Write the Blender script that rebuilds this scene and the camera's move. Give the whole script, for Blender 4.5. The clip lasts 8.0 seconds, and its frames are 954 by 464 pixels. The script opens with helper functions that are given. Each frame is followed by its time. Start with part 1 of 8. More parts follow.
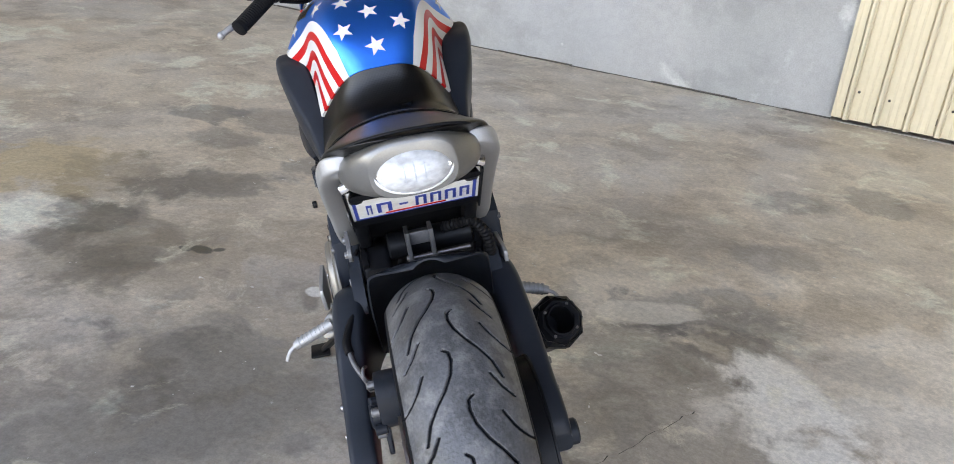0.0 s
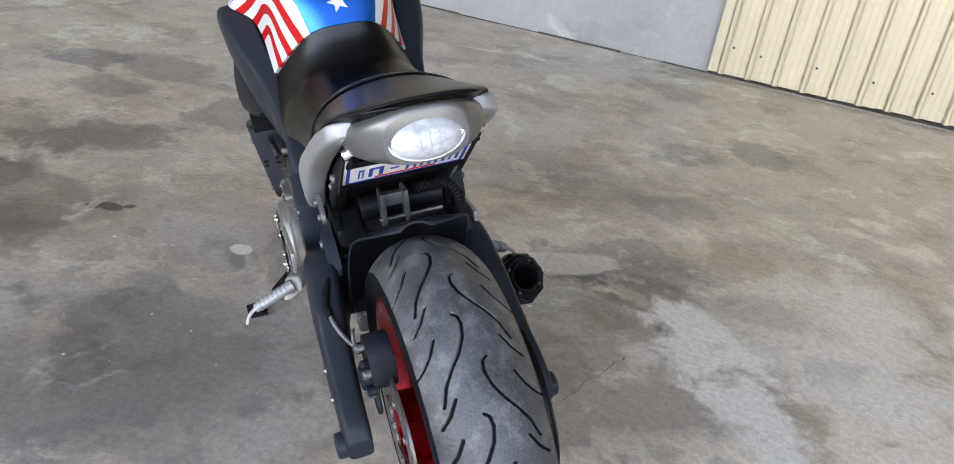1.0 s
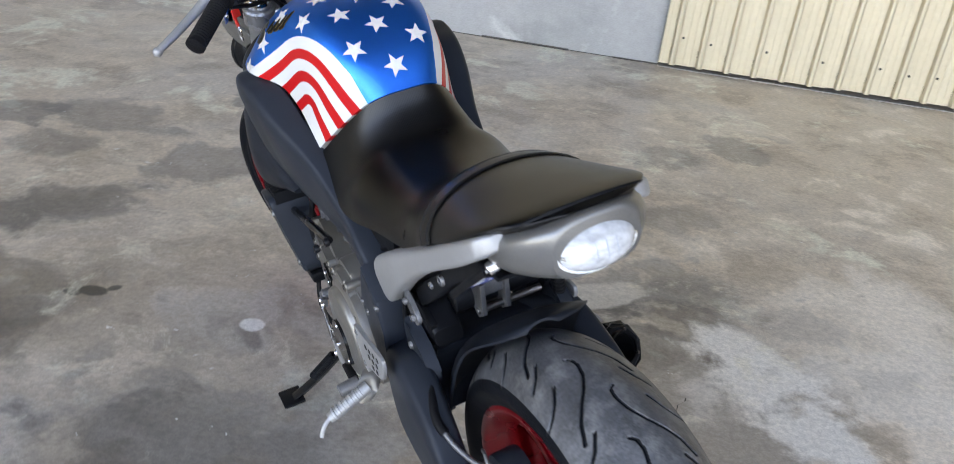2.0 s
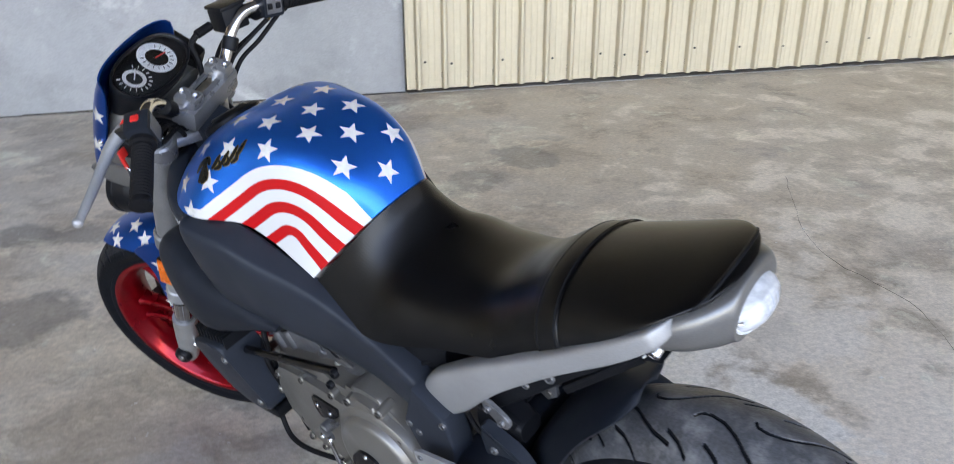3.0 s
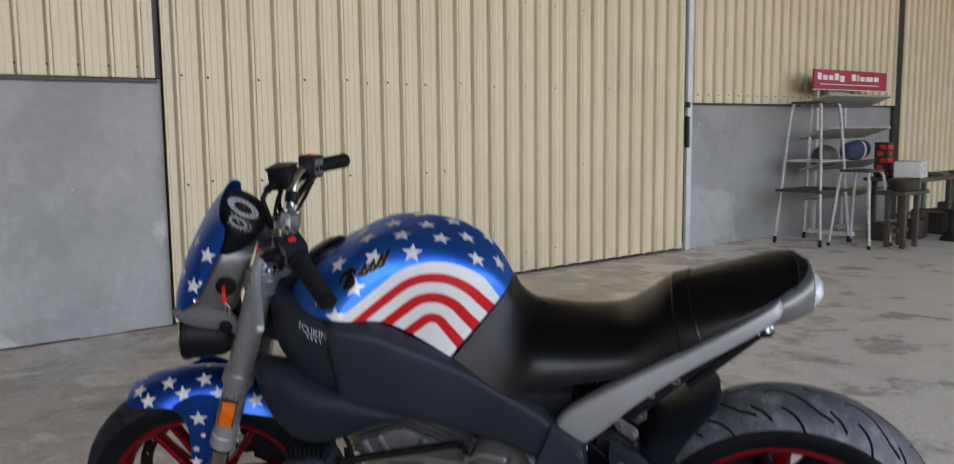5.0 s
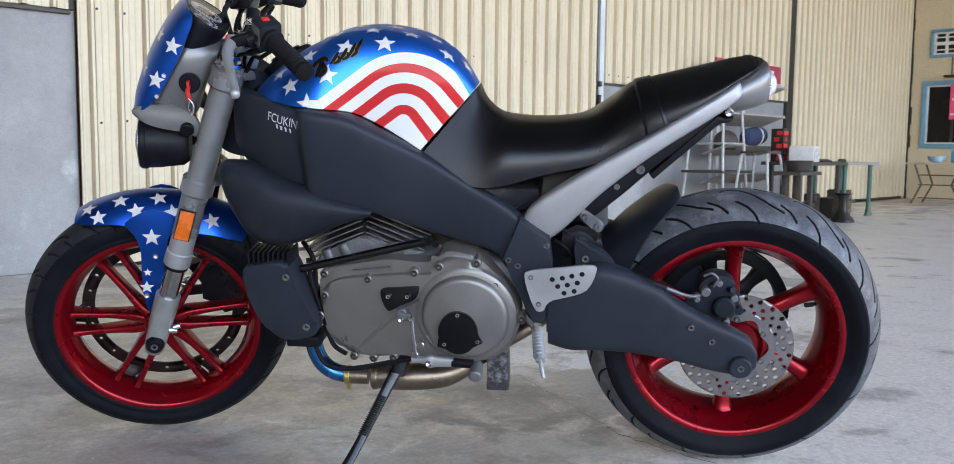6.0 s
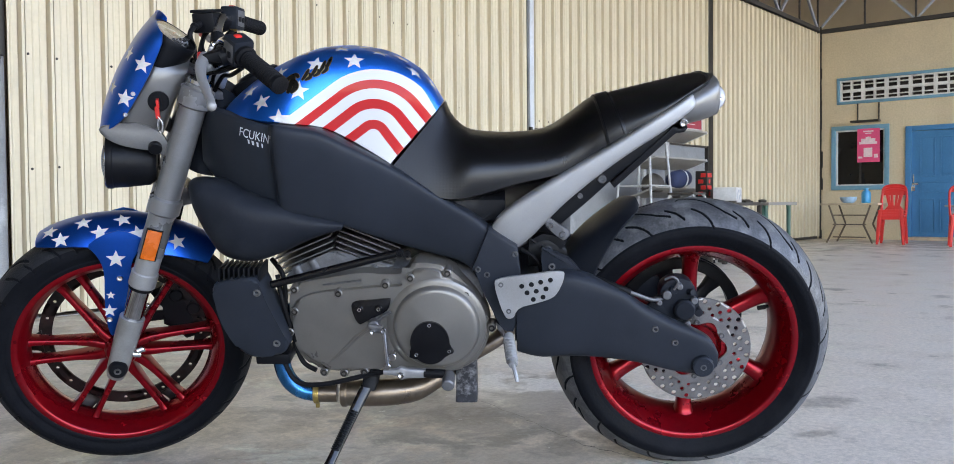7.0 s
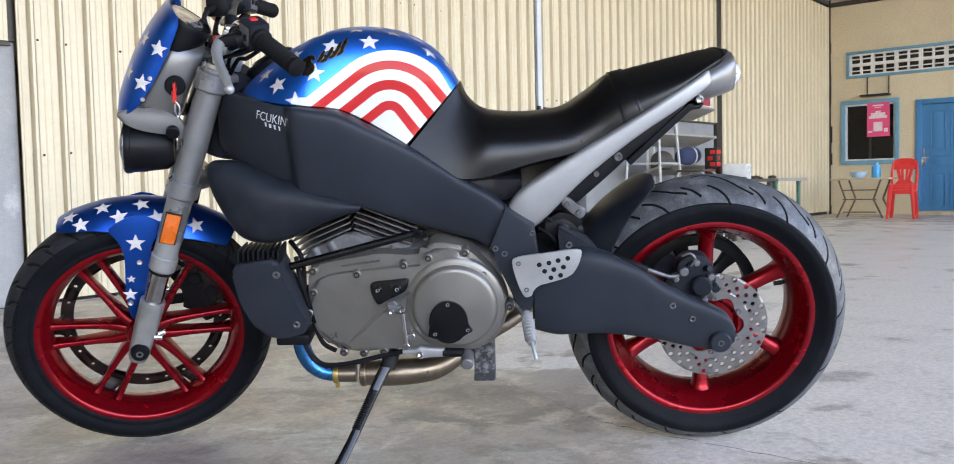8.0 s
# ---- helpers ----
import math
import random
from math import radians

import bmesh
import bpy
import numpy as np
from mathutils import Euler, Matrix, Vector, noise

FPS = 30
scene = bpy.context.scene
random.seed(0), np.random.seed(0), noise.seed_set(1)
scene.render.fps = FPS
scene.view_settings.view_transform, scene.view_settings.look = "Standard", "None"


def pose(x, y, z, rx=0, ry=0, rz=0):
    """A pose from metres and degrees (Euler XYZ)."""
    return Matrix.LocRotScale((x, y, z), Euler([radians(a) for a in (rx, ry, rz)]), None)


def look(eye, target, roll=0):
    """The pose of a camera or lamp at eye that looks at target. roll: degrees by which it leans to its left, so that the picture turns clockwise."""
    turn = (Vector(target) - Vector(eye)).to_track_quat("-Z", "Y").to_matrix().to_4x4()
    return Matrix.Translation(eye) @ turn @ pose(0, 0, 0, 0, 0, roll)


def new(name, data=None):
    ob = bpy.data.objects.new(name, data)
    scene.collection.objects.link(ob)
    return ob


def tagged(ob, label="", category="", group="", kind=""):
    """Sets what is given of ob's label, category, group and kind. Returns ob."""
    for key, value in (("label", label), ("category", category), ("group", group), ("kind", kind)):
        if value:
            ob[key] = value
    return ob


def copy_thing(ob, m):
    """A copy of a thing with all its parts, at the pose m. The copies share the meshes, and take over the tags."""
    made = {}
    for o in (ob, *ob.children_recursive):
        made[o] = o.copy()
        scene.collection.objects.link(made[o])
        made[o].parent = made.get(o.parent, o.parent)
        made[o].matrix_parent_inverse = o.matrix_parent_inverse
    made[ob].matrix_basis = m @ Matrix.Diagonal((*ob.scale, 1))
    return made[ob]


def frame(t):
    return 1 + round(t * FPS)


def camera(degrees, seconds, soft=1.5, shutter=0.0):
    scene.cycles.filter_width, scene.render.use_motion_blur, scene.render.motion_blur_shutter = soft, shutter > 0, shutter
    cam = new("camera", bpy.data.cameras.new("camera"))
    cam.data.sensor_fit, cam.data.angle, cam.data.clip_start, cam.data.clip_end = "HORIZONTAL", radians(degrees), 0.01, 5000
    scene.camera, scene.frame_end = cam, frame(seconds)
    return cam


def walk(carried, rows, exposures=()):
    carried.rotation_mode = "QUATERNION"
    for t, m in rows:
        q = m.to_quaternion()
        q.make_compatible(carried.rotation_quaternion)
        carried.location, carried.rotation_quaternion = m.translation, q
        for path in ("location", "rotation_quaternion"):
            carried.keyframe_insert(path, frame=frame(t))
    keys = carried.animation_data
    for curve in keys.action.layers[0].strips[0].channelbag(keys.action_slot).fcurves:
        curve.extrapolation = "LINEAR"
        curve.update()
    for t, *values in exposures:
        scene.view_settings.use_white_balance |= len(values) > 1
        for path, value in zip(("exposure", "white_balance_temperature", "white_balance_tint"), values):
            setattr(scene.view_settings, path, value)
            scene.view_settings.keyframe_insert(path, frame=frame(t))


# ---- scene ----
cam = camera(57.5, 8.0, 0.85, 0.3)
PATH = [
    (0, (0.143, 0.051, 1.238), (-0.646, 1.696, 0.418), 5.5),
    (0.5, (0.078, -0.05, 1.26), (-0.601, 1.647, 0.449), 8.1),
    (1, (-0.054, -0.047, 1.251), (-0.506, 1.684, 0.356), 9.7),
    (1.5, (-0.222, -0.02, 1.25), (-0.573, 1.733, 0.353), 8.5),
    (1.7, (-0.297, 0.04, 1.253), (-0.638, 1.793, 0.352), 7.9),
    (2.8, (-0.883, 0.142, 1.335), (-0.566, 1.926, 0.487), 2.4),
    (3, (-0.968, 0.19, 1.323), (-0.546, 1.968, 0.512), -0.1),
    (3.5, (-1.196, 0.297, 1.363), (-0.574, 2.03, 0.581), -2.8),
    (4, (-1.537, 0.319, 1.342), (-0.507, 1.96, 0.845), -2.3),
    (4.5, (-1.802, 0.207, 1.309), (-0.65, 1.83, 1.111), -0.9),
    (5, (-1.941, 0.13, 1.129), (-0.707, 1.685, 0.891), -0.6),
    (5.2, (-1.972, 0.16, 0.993), (-0.689, 1.675, 0.75), 0.1),
    (6.3, (-2.135, 0.168, 0.634), (-0.662, 1.516, 0.522), 0.6),
    (6.5, (-2.156, 0.171, 0.617), (-0.648, 1.484, 0.571), 0.3),
    (7, (-2.195, 0.194, 0.588), (-0.666, 1.483, 0.528), -0.5),
    (7.5, (-2.207, 0.212, 0.583), (-0.647, 1.461, 0.51), -1.0),
    (8, (-2.214, 0.204, 0.587), (-0.699, 1.505, 0.482), -1.3),
]
walk(cam, [(t, look(eye, target, roll)) for t, eye, target, roll in PATH], ((0, 3.98, 8700, 22), (1.0, 3.88, 8400, 22), (1.7, 3.87, 8200, 21), (3.5, 3.72, 7800, 23), (4.0, 3.42, 8400, 24), (4.5, 2.98, 8800, 25), (5.2, 2.97, 8100, 24), (6.3, 3.9, 7400, 22), (7.0, 3.74, 7500, 22), (7.5, 3.86, 7600, 22), (8.0, 3.96, 7800, 23)))

# ---- daylight ----
world = bpy.data.worlds.new("daylight")
scene.world = world
world.use_nodes = True
wn = world.node_tree
sky = wn.nodes.new("ShaderNodeTexSky")
sky.sky_type = "NISHITA"
sky.sun_disc = False
sky.sun_elevation, sky.sun_rotation = radians(49), radians(25)
sky.air_density, sky.dust_density = 1.0, 1.4
wn.nodes["Background"].inputs["Strength"].default_value = 0.14
wn.links.new(sky.outputs["Color"], wn.nodes["Background"].inputs["Color"])
sun_data = bpy.data.lights.new("sun", "SUN")
sun_data.energy, sun_data.angle, sun_data.color = 2.5, radians(3), (1.0, 0.96, 0.9)
sun = new("sun", sun_data)
sun.matrix_world = look((14, 30, 38), (0, 0, 0))

# ---- materials ----
def surf(name, col, rough=0.5, metal=0.0, var=0.15, scale=6.0, fine=90.0, bump=0.15, coat=0.0, dirt=None, dirt_amount=0.0, dirt_scale=3.0, rvar=0.12, fine_var=0.08, depth=0.004, spec=0.5, dots=0.0):
    """A painted, plastic, metal or mineral surface: two scales of variation, relief and uneven gloss."""
    m = bpy.data.materials.new(name)
    m.use_nodes = True
    nt = m.node_tree
    N, L = nt.nodes, nt.links
    b = N["Principled BSDF"]
    tc = N.new("ShaderNodeTexCoord")
    big, small = N.new("ShaderNodeTexNoise"), N.new("ShaderNodeTexNoise")
    big.inputs["Scale"].default_value, big.inputs["Detail"].default_value, big.inputs["Roughness"].default_value = scale, 6, 0.6
    small.inputs["Scale"].default_value, small.inputs["Detail"].default_value = fine, 3
    for n in (big, small):
        L.new(tc.outputs["Object"], n.inputs["Vector"])

    def ramp(src, a, lo, z, hi):
        r = N.new("ShaderNodeMapRange")
        r.inputs["From Min"].default_value, r.inputs["From Max"].default_value = a, z
        r.inputs["To Min"].default_value, r.inputs["To Max"].default_value = lo, hi
        L.new(src, r.inputs["Value"])
        return r.outputs["Result"]

    v1 = ramp(big.outputs["Fac"], 0.3, 1 - var, 0.7, 1 + var)
    v2 = ramp(small.outputs["Fac"], 0.3, 1 - fine_var, 0.7, 1 + fine_var)
    mul = N.new("ShaderNodeMath")
    mul.operation = "MULTIPLY"
    L.new(v1, mul.inputs[0]), L.new(v2, mul.inputs[1])
    sc = N.new("ShaderNodeVectorMath")
    sc.operation = "SCALE"
    sc.inputs[0].default_value = col
    L.new(mul.outputs[0], sc.inputs["Scale"])
    out = sc.outputs[0]
    if dirt is not None:
        dn = N.new("ShaderNodeTexNoise")
        dn.inputs["Scale"].default_value, dn.inputs["Detail"].default_value, dn.inputs["Roughness"].default_value = dirt_scale, 9, 0.68
        L.new(tc.outputs["Object"], dn.inputs["Vector"])
        mx = N.new("ShaderNodeMix")
        mx.data_type = "RGBA"
        L.new(ramp(dn.outputs["Fac"], 0.5, 0.0, 0.72, dirt_amount), mx.inputs["Factor"])
        L.new(out, mx.inputs[6])
        mx.inputs[7].default_value = (*dirt, 1)
        out = mx.outputs[2]
    L.new(out, b.inputs["Base Color"])
    L.new(ramp(big.outputs["Fac"], 0.25, max(0.03, rough - rvar), 0.75, min(1.0, rough + rvar)), b.inputs["Roughness"])
    b.inputs["Metallic"].default_value = metal
    b.inputs["Specular IOR Level"].default_value = spec
    b.inputs["Coat Weight"].default_value = coat
    b.inputs["Coat Roughness"].default_value = 0.06
    if bump:
        bp = N.new("ShaderNodeBump")
        bp.inputs["Strength"].default_value, bp.inputs["Distance"].default_value = bump, depth
        L.new(small.outputs["Fac"], bp.inputs["Height"])
        if dots:
            vo = N.new("ShaderNodeTexVoronoi")
            vo.inputs["Scale"].default_value, vo.inputs["Randomness"].default_value = dots, 0.15
            L.new(tc.outputs["Object"], vo.inputs["Vector"])
            L.new(vo.outputs["Distance"], bp.inputs["Height"])
        L.new(bp.outputs["Normal"], b.inputs["Normal"])
    return m


def glass(name, tint=(1, 1, 1), rough=0.02):
    m = bpy.data.materials.new(name)
    m.use_nodes = True
    b = m.node_tree.nodes["Principled BSDF"]
    b.inputs["Base Color"].default_value = (*tint, 1)
    b.inputs["Transmission Weight"].default_value = 1
    b.inputs["Roughness"].default_value = rough
    b.inputs["IOR"].default_value = 1.45
    return m


M_TYRE = surf("tyre rubber", (0.0058, 0.0064, 0.0082), 0.50, var=0.25, scale=9, fine=160, bump=0.2, dirt=(0.017, 0.017, 0.019), dirt_amount=0.3, dirt_scale=9, spec=0.05)
M_TREAD = surf("dusty worn tread rubber", (0.055, 0.057, 0.062), 0.43, var=0.42, scale=16, fine=210, bump=0.25, dirt=(0.19, 0.19, 0.19), dirt_amount=0.75, dirt_scale=24, fine_var=0.22, spec=0.40)
M_TREADDARK = surf("dark tread rubber", (0.015, 0.016, 0.019), 0.6, var=0.25, scale=14, fine=260, bump=0.3, dirt=(0.05, 0.05, 0.05), dirt_amount=0.5, dirt_scale=22, spec=0.12)
M_RED = surf("candy red wheel paint", (0.235, 0.003, 0.008), 0.29, metal=0.68, var=0.12, scale=5, bump=0.03, coat=0.25, spec=0.2)
M_BLUE = surf("metallic blue paint", (0.0, 0.075, 0.38), 0.30, metal=0.88, spec=0.15, var=0.10, scale=4, fine=900, fine_var=0.16, bump=0.015, coat=0.2, rvar=0.03)
M_WHITE = surf("white lacquer", (0.56, 0.56, 0.55), 0.28, var=0.04, scale=9, bump=0.03, coat=0.8)
M_STRIPE = surf("red lacquer", (0.58, 0.012, 0.012), 0.3, var=0.06, scale=9, bump=0.03, coat=0.8)
M_FRAME = surf("satin charcoal frame paint", (0.0190, 0.0228, 0.0300), 0.38, metal=0.0, var=0.12, scale=7, fine=600, bump=0.05, dirt=(0.040, 0.044, 0.052), dirt_amount=0.14, dirt_scale=12, spec=0.12, rvar=0.05)
M_PLASTIC = surf("black textured plastic", (0.0055, 0.006, 0.0075), 0.42, var=0.2, scale=9, fine=420, bump=0.12, dirt=(0.03, 0.03, 0.03), dirt_amount=0.12, dirt_scale=14, spec=0.14)
M_GLOSSBLACK = surf("gloss black", (0.003, 0.003, 0.004), 0.22, var=0.15, bump=0.02, coat=0.15, spec=0.35)
M_RUBBER = surf("black grip rubber", (0.005, 0.005, 0.006), 0.6, var=0.2, fine=300, bump=0.3, spec=0.14)
M_SILVER = surf("silver satin paint", (0.315, 0.315, 0.317), 0.50, metal=0.5, var=0.08, scale=8, fine=600, bump=0.05, dirt=(0.22, 0.21, 0.20), dirt_amount=0.25, dirt_scale=11)
M_DARKSILVER = surf("gunmetal paint", (0.155, 0.152, 0.146), 0.34, metal=0.6, var=0.08, scale=8, fine=600, bump=0.05)
M_CAST = surf("magnesium engine paint", (0.185, 0.174, 0.158), 0.36, metal=0.55, var=0.10, scale=10, fine=700, bump=0.06, dirt=(0.14, 0.12, 0.10), dirt_amount=0.35, dirt_scale=9)
M_CASTDARK = surf("dull cast aluminium", (0.13, 0.13, 0.135), 0.45, metal=0.5, var=0.2, scale=16, fine=300, bump=0.2, dirt=(0.03, 0.027, 0.024), dirt_amount=0.6, dirt_scale=18)
M_FIN = surf("dark fin alloy", (0.10, 0.10, 0.102), 0.4, metal=0.5, var=0.2, scale=16, fine=300, bump=0.2, dirt=(0.015, 0.014, 0.012), dirt_amount=0.6, dirt_scale=18)
M_FORK = surf("grey fork paint", (0.24, 0.24, 0.245), 0.30, metal=0.55, var=0.08, scale=12, fine=500, bump=0.04, dirt=(0.10, 0.10, 0.10), dirt_amount=0.3, dirt_scale=14)
M_FOOT = surf("cast alloy fork foot", (0.29, 0.287, 0.28), 0.40, metal=0.5, var=0.10, scale=20, fine=500, bump=0.12, dirt=(0.16, 0.15, 0.14), dirt_amount=0.4, dirt_scale=22)
M_SCOOP = surf("scuffed charcoal plastic", (0.0120, 0.0145, 0.0195), 0.40, var=0.2, scale=7, fine=500, bump=0.06, dirt=(0.046, 0.050, 0.056), dirt_amount=0.25, dirt_scale=17, spec=0.11, rvar=0.07)
M_SCUFFED = surf("scraped black alloy", (0.05, 0.05, 0.056), 0.38, metal=0.5, var=0.3, scale=30, fine=300, bump=0.25, dirt=(0.42, 0.42, 0.43), dirt_amount=0.95, dirt_scale=42)
M_SLIDER = surf("oiled chrome slider", (0.46, 0.46, 0.47), 0.06, metal=1.0, var=0.1, scale=20, bump=0.02, rvar=0.03)
M_CHROME = surf("polished metal", (0.72, 0.72, 0.72), 0.14, metal=1.0, var=0.06, scale=20, bump=0.03, rvar=0.06)
M_STEEL = surf("brushed disc steel", (0.22, 0.21, 0.205), 0.34, metal=0.9, var=0.14, scale=30, fine=500, bump=0.1, dirt=(0.22, 0.13, 0.07), dirt_amount=0.3, dirt_scale=20)
M_DISCDARK = surf("dark worn disc steel", (0.030, 0.025, 0.024), 0.42, metal=0.8, var=0.2, scale=25, bump=0.1, dirt=(0.06, 0.036, 0.026), dirt_amount=0.5, dirt_scale=25)
M_SEAT = surf("black seat leather", (0.002, 0.0021, 0.0026), 0.31, var=0.15, scale=6, fine=700, bump=0.12, depth=0.002, spec=0.36, dirt=(0.012, 0.012, 0.012), dirt_amount=0.2, dirt_scale=9, rvar=0.05)
M_SEATGRIP = surf("grained seat vinyl", (0.002, 0.0021, 0.0026), 0.36, var=0.15, scale=6, fine=520, bump=0.22, depth=0.0010, spec=0.36, dots=340, rvar=0.05)
M_ORANGE = surf("amber reflector", (0.64, 0.115, 0.005), 0.25, var=0.14, scale=40, fine=500, bump=0.4, coat=0.4)
M_GILT = surf("gilt edge foil", (0.30, 0.22, 0.08), 0.35, metal=0.8, var=0.3, scale=60, bump=0.05)
M_GOLD = surf("dark lettering foil", (0.012, 0.010, 0.007), 0.35, metal=0.6, var=0.3, scale=60, bump=0.05)
M_DECAL = surf("worn pale sticker", (0.55, 0.57, 0.60), 0.5, var=0.2, scale=60, bump=0.03)
M_PLATE = surf("white number plate", (0.74, 0.74, 0.72), 0.35, var=0.05, scale=20, bump=0.05, dirt=(0.35, 0.33, 0.3), dirt_amount=0.2, dirt_scale=15)
M_PLATEBLUE = surf("blue plate print", (0.02, 0.05, 0.28), 0.4, var=0.1, bump=0.02)
M_REDPLASTIC = surf("bright red plastic", (0.62, 0.025, 0.02), 0.38, var=0.08, scale=6, bump=0.05)
# clear lens drawn opaque: the light it throws back is in the colour
M_PALELENS = surf("opaque pale lamp lens", (0.46, 0.47, 0.485), 0.12, var=0.26, scale=40, bump=0.05, coat=0.6)
M_LENS = glass("clear lens plastic", (0.97, 0.97, 0.97), 0.10)
M_CLEAR = glass("clear dial cover", (0.97, 0.97, 0.97), 0.03)
M_BRONZE = surf("heat-stained exhaust steel", (0.20, 0.155, 0.115), 0.34, metal=0.85, var=0.2, scale=9, bump=0.08, dirt=(0.10, 0.075, 0.06), dirt_amount=0.6, dirt_scale=9)
M_PIPEBLUE = surf("heat-blued exhaust steel", (0.02, 0.15, 0.33), 0.2, metal=0.9, var=0.3, scale=12, bump=0.05, dirt=(0.015, 0.03, 0.12), dirt_amount=0.8, dirt_scale=9)
M_BRASS = surf("brass clamp", (0.50, 0.36, 0.12), 0.35, metal=0.9, var=0.2, scale=30, bump=0.1)
M_DIAL = surf("white dial face", (0.75, 0.75, 0.74), 0.4, var=0.04, bump=0.0)

M_CLAD = surf("cream sheet metal", (0.575, 0.490, 0.345), 0.42, var=0.05, scale=1.6, fine=40, bump=0.05, dirt=(0.42, 0.35, 0.23), dirt_amount=0.22, dirt_scale=2.2, fine_var=0.03)
M_PLASTERWALL = surf("beige wall paint", (0.56, 0.455, 0.30), 0.72, var=0.07, scale=1.3, fine=40, bump=0.12, dirt=(0.38, 0.30, 0.2), dirt_amount=0.3, dirt_scale=1.8)
M_TEAL = surf("faded blue wood paint", (0.03, 0.175, 0.345), 0.5, var=0.14, scale=5, fine=60, bump=0.15, dirt=(0.02, 0.06, 0.10), dirt_amount=0.3, dirt_scale=5)
M_TEALTRIM = surf("dusty blue trim paint", (0.12, 0.27, 0.35), 0.55, var=0.12, scale=6, bump=0.15)
M_DARKSTEEL = surf("dark roof steel", (0.06, 0.055, 0.05), 0.55, metal=0.3, var=0.2, scale=3, bump=0.1)
M_GREYSTEEL = surf("grey painted steel", (0.33, 0.36, 0.40), 0.45, metal=0.2, var=0.12, scale=4, bump=0.1, dirt=(0.15, 0.14, 0.13), dirt_amount=0.4, dirt_scale=7)
M_PALESTEEL = surf("pale painted steel", (0.52, 0.54, 0.56), 0.45, metal=0.1, var=0.10, scale=4, bump=0.1, dirt=(0.26, 0.24, 0.22), dirt_amount=0.35, dirt_scale=7)
M_BLACKSTEEL = surf("blackened steel", (0.03, 0.026, 0.022), 0.5, metal=0.3, var=0.3, scale=6, bump=0.15)
M_ROOF = surf("galvanised roofing", (0.13, 0.127, 0.122), 0.5, metal=0.2, var=0.15, scale=0.8, bump=0.05)
M_STOOL = surf("chipped white stool paint", (0.36, 0.345, 0.32), 0.45, var=0.15, scale=12, bump=0.1, dirt=(0.10, 0.075, 0.06), dirt_amount=0.75, dirt_scale=16)
M_BOARD = surf("grey shelf board", (0.27, 0.25, 0.22), 0.55, var=0.12, scale=7, bump=0.1, dirt=(0.2, 0.17, 0.14), dirt_amount=0.4, dirt_scale=6)
M_DARKWOOD = surf("dark weathered wood", (0.050, 0.041, 0.033), 0.6, var=0.3, scale=9, bump=0.25, dirt=(0.03, 0.024, 0.02), dirt_amount=0.5, dirt_scale=7)
M_TUBE = surf("white stool tube paint", (0.40, 0.40, 0.39), 0.4, var=0.12, scale=12, bump=0.08, dirt=(0.08, 0.06, 0.05), dirt_amount=0.7, dirt_scale=24)
M_RUSTY = surf("rusty brown tube", (0.11, 0.078, 0.050), 0.55, var=0.25, scale=20, bump=0.2)
M_WOOD = surf("worn table wood", (0.46, 0.36, 0.24), 0.55, var=0.2, scale=9, bump=0.2, dirt=(0.18, 0.13, 0.08), dirt_amount=0.4, dirt_scale=7)
M_GREENSTEEL = surf("dark green bench iron", (0.03, 0.10, 0.075), 0.42, var=0.2, scale=9, bump=0.1, dirt=(0.10, 0.09, 0.07), dirt_amount=0.4, dirt_scale=9)
M_SIGN = surf("maroon sign board", (0.33, 0.025, 0.045), 0.45, var=0.08, scale=9, bump=0.03)
M_SIGNTEXT = surf("pale sign print", (0.66, 0.62, 0.60), 0.5, var=0.05, bump=0.0)
M_PINK = surf("pink poster paper", (0.72, 0.07, 0.17), 0.6, var=0.1, scale=9, bump=0.02)
M_POSTERPALE = surf("pale poster print", (0.72, 0.55, 0.55), 0.6, var=0.15, scale=30, bump=0.0)
M_DARKROOM = surf("dark tone for unlit depth behind vent", (0.035, 0.028, 0.022), 0.6, var=0.3, scale=4, bump=0.1)
M_NAVY = surf("navy cloth", (0.02, 0.03, 0.075), 0.85, var=0.25, scale=14, bump=0.3)
M_CARTON = surf("white carton", (0.55, 0.54, 0.52), 0.6, var=0.12, scale=10, bump=0.05)
M_BOWL = surf("blue-white plastic bowl", (0.30, 0.45, 0.58), 0.4, var=0.2, scale=18, bump=0.03)
M_BOTTLE = surf("cyan plastic bottle", (0.03, 0.30, 0.55), 0.35, var=0.08, scale=9, bump=0.03)
M_VENT = surf("white breeze block", (0.62, 0.60, 0.55), 0.7, var=0.08, scale=7, bump=0.15, dirt=(0.35, 0.3, 0.24), dirt_amount=0.4, dirt_scale=6)


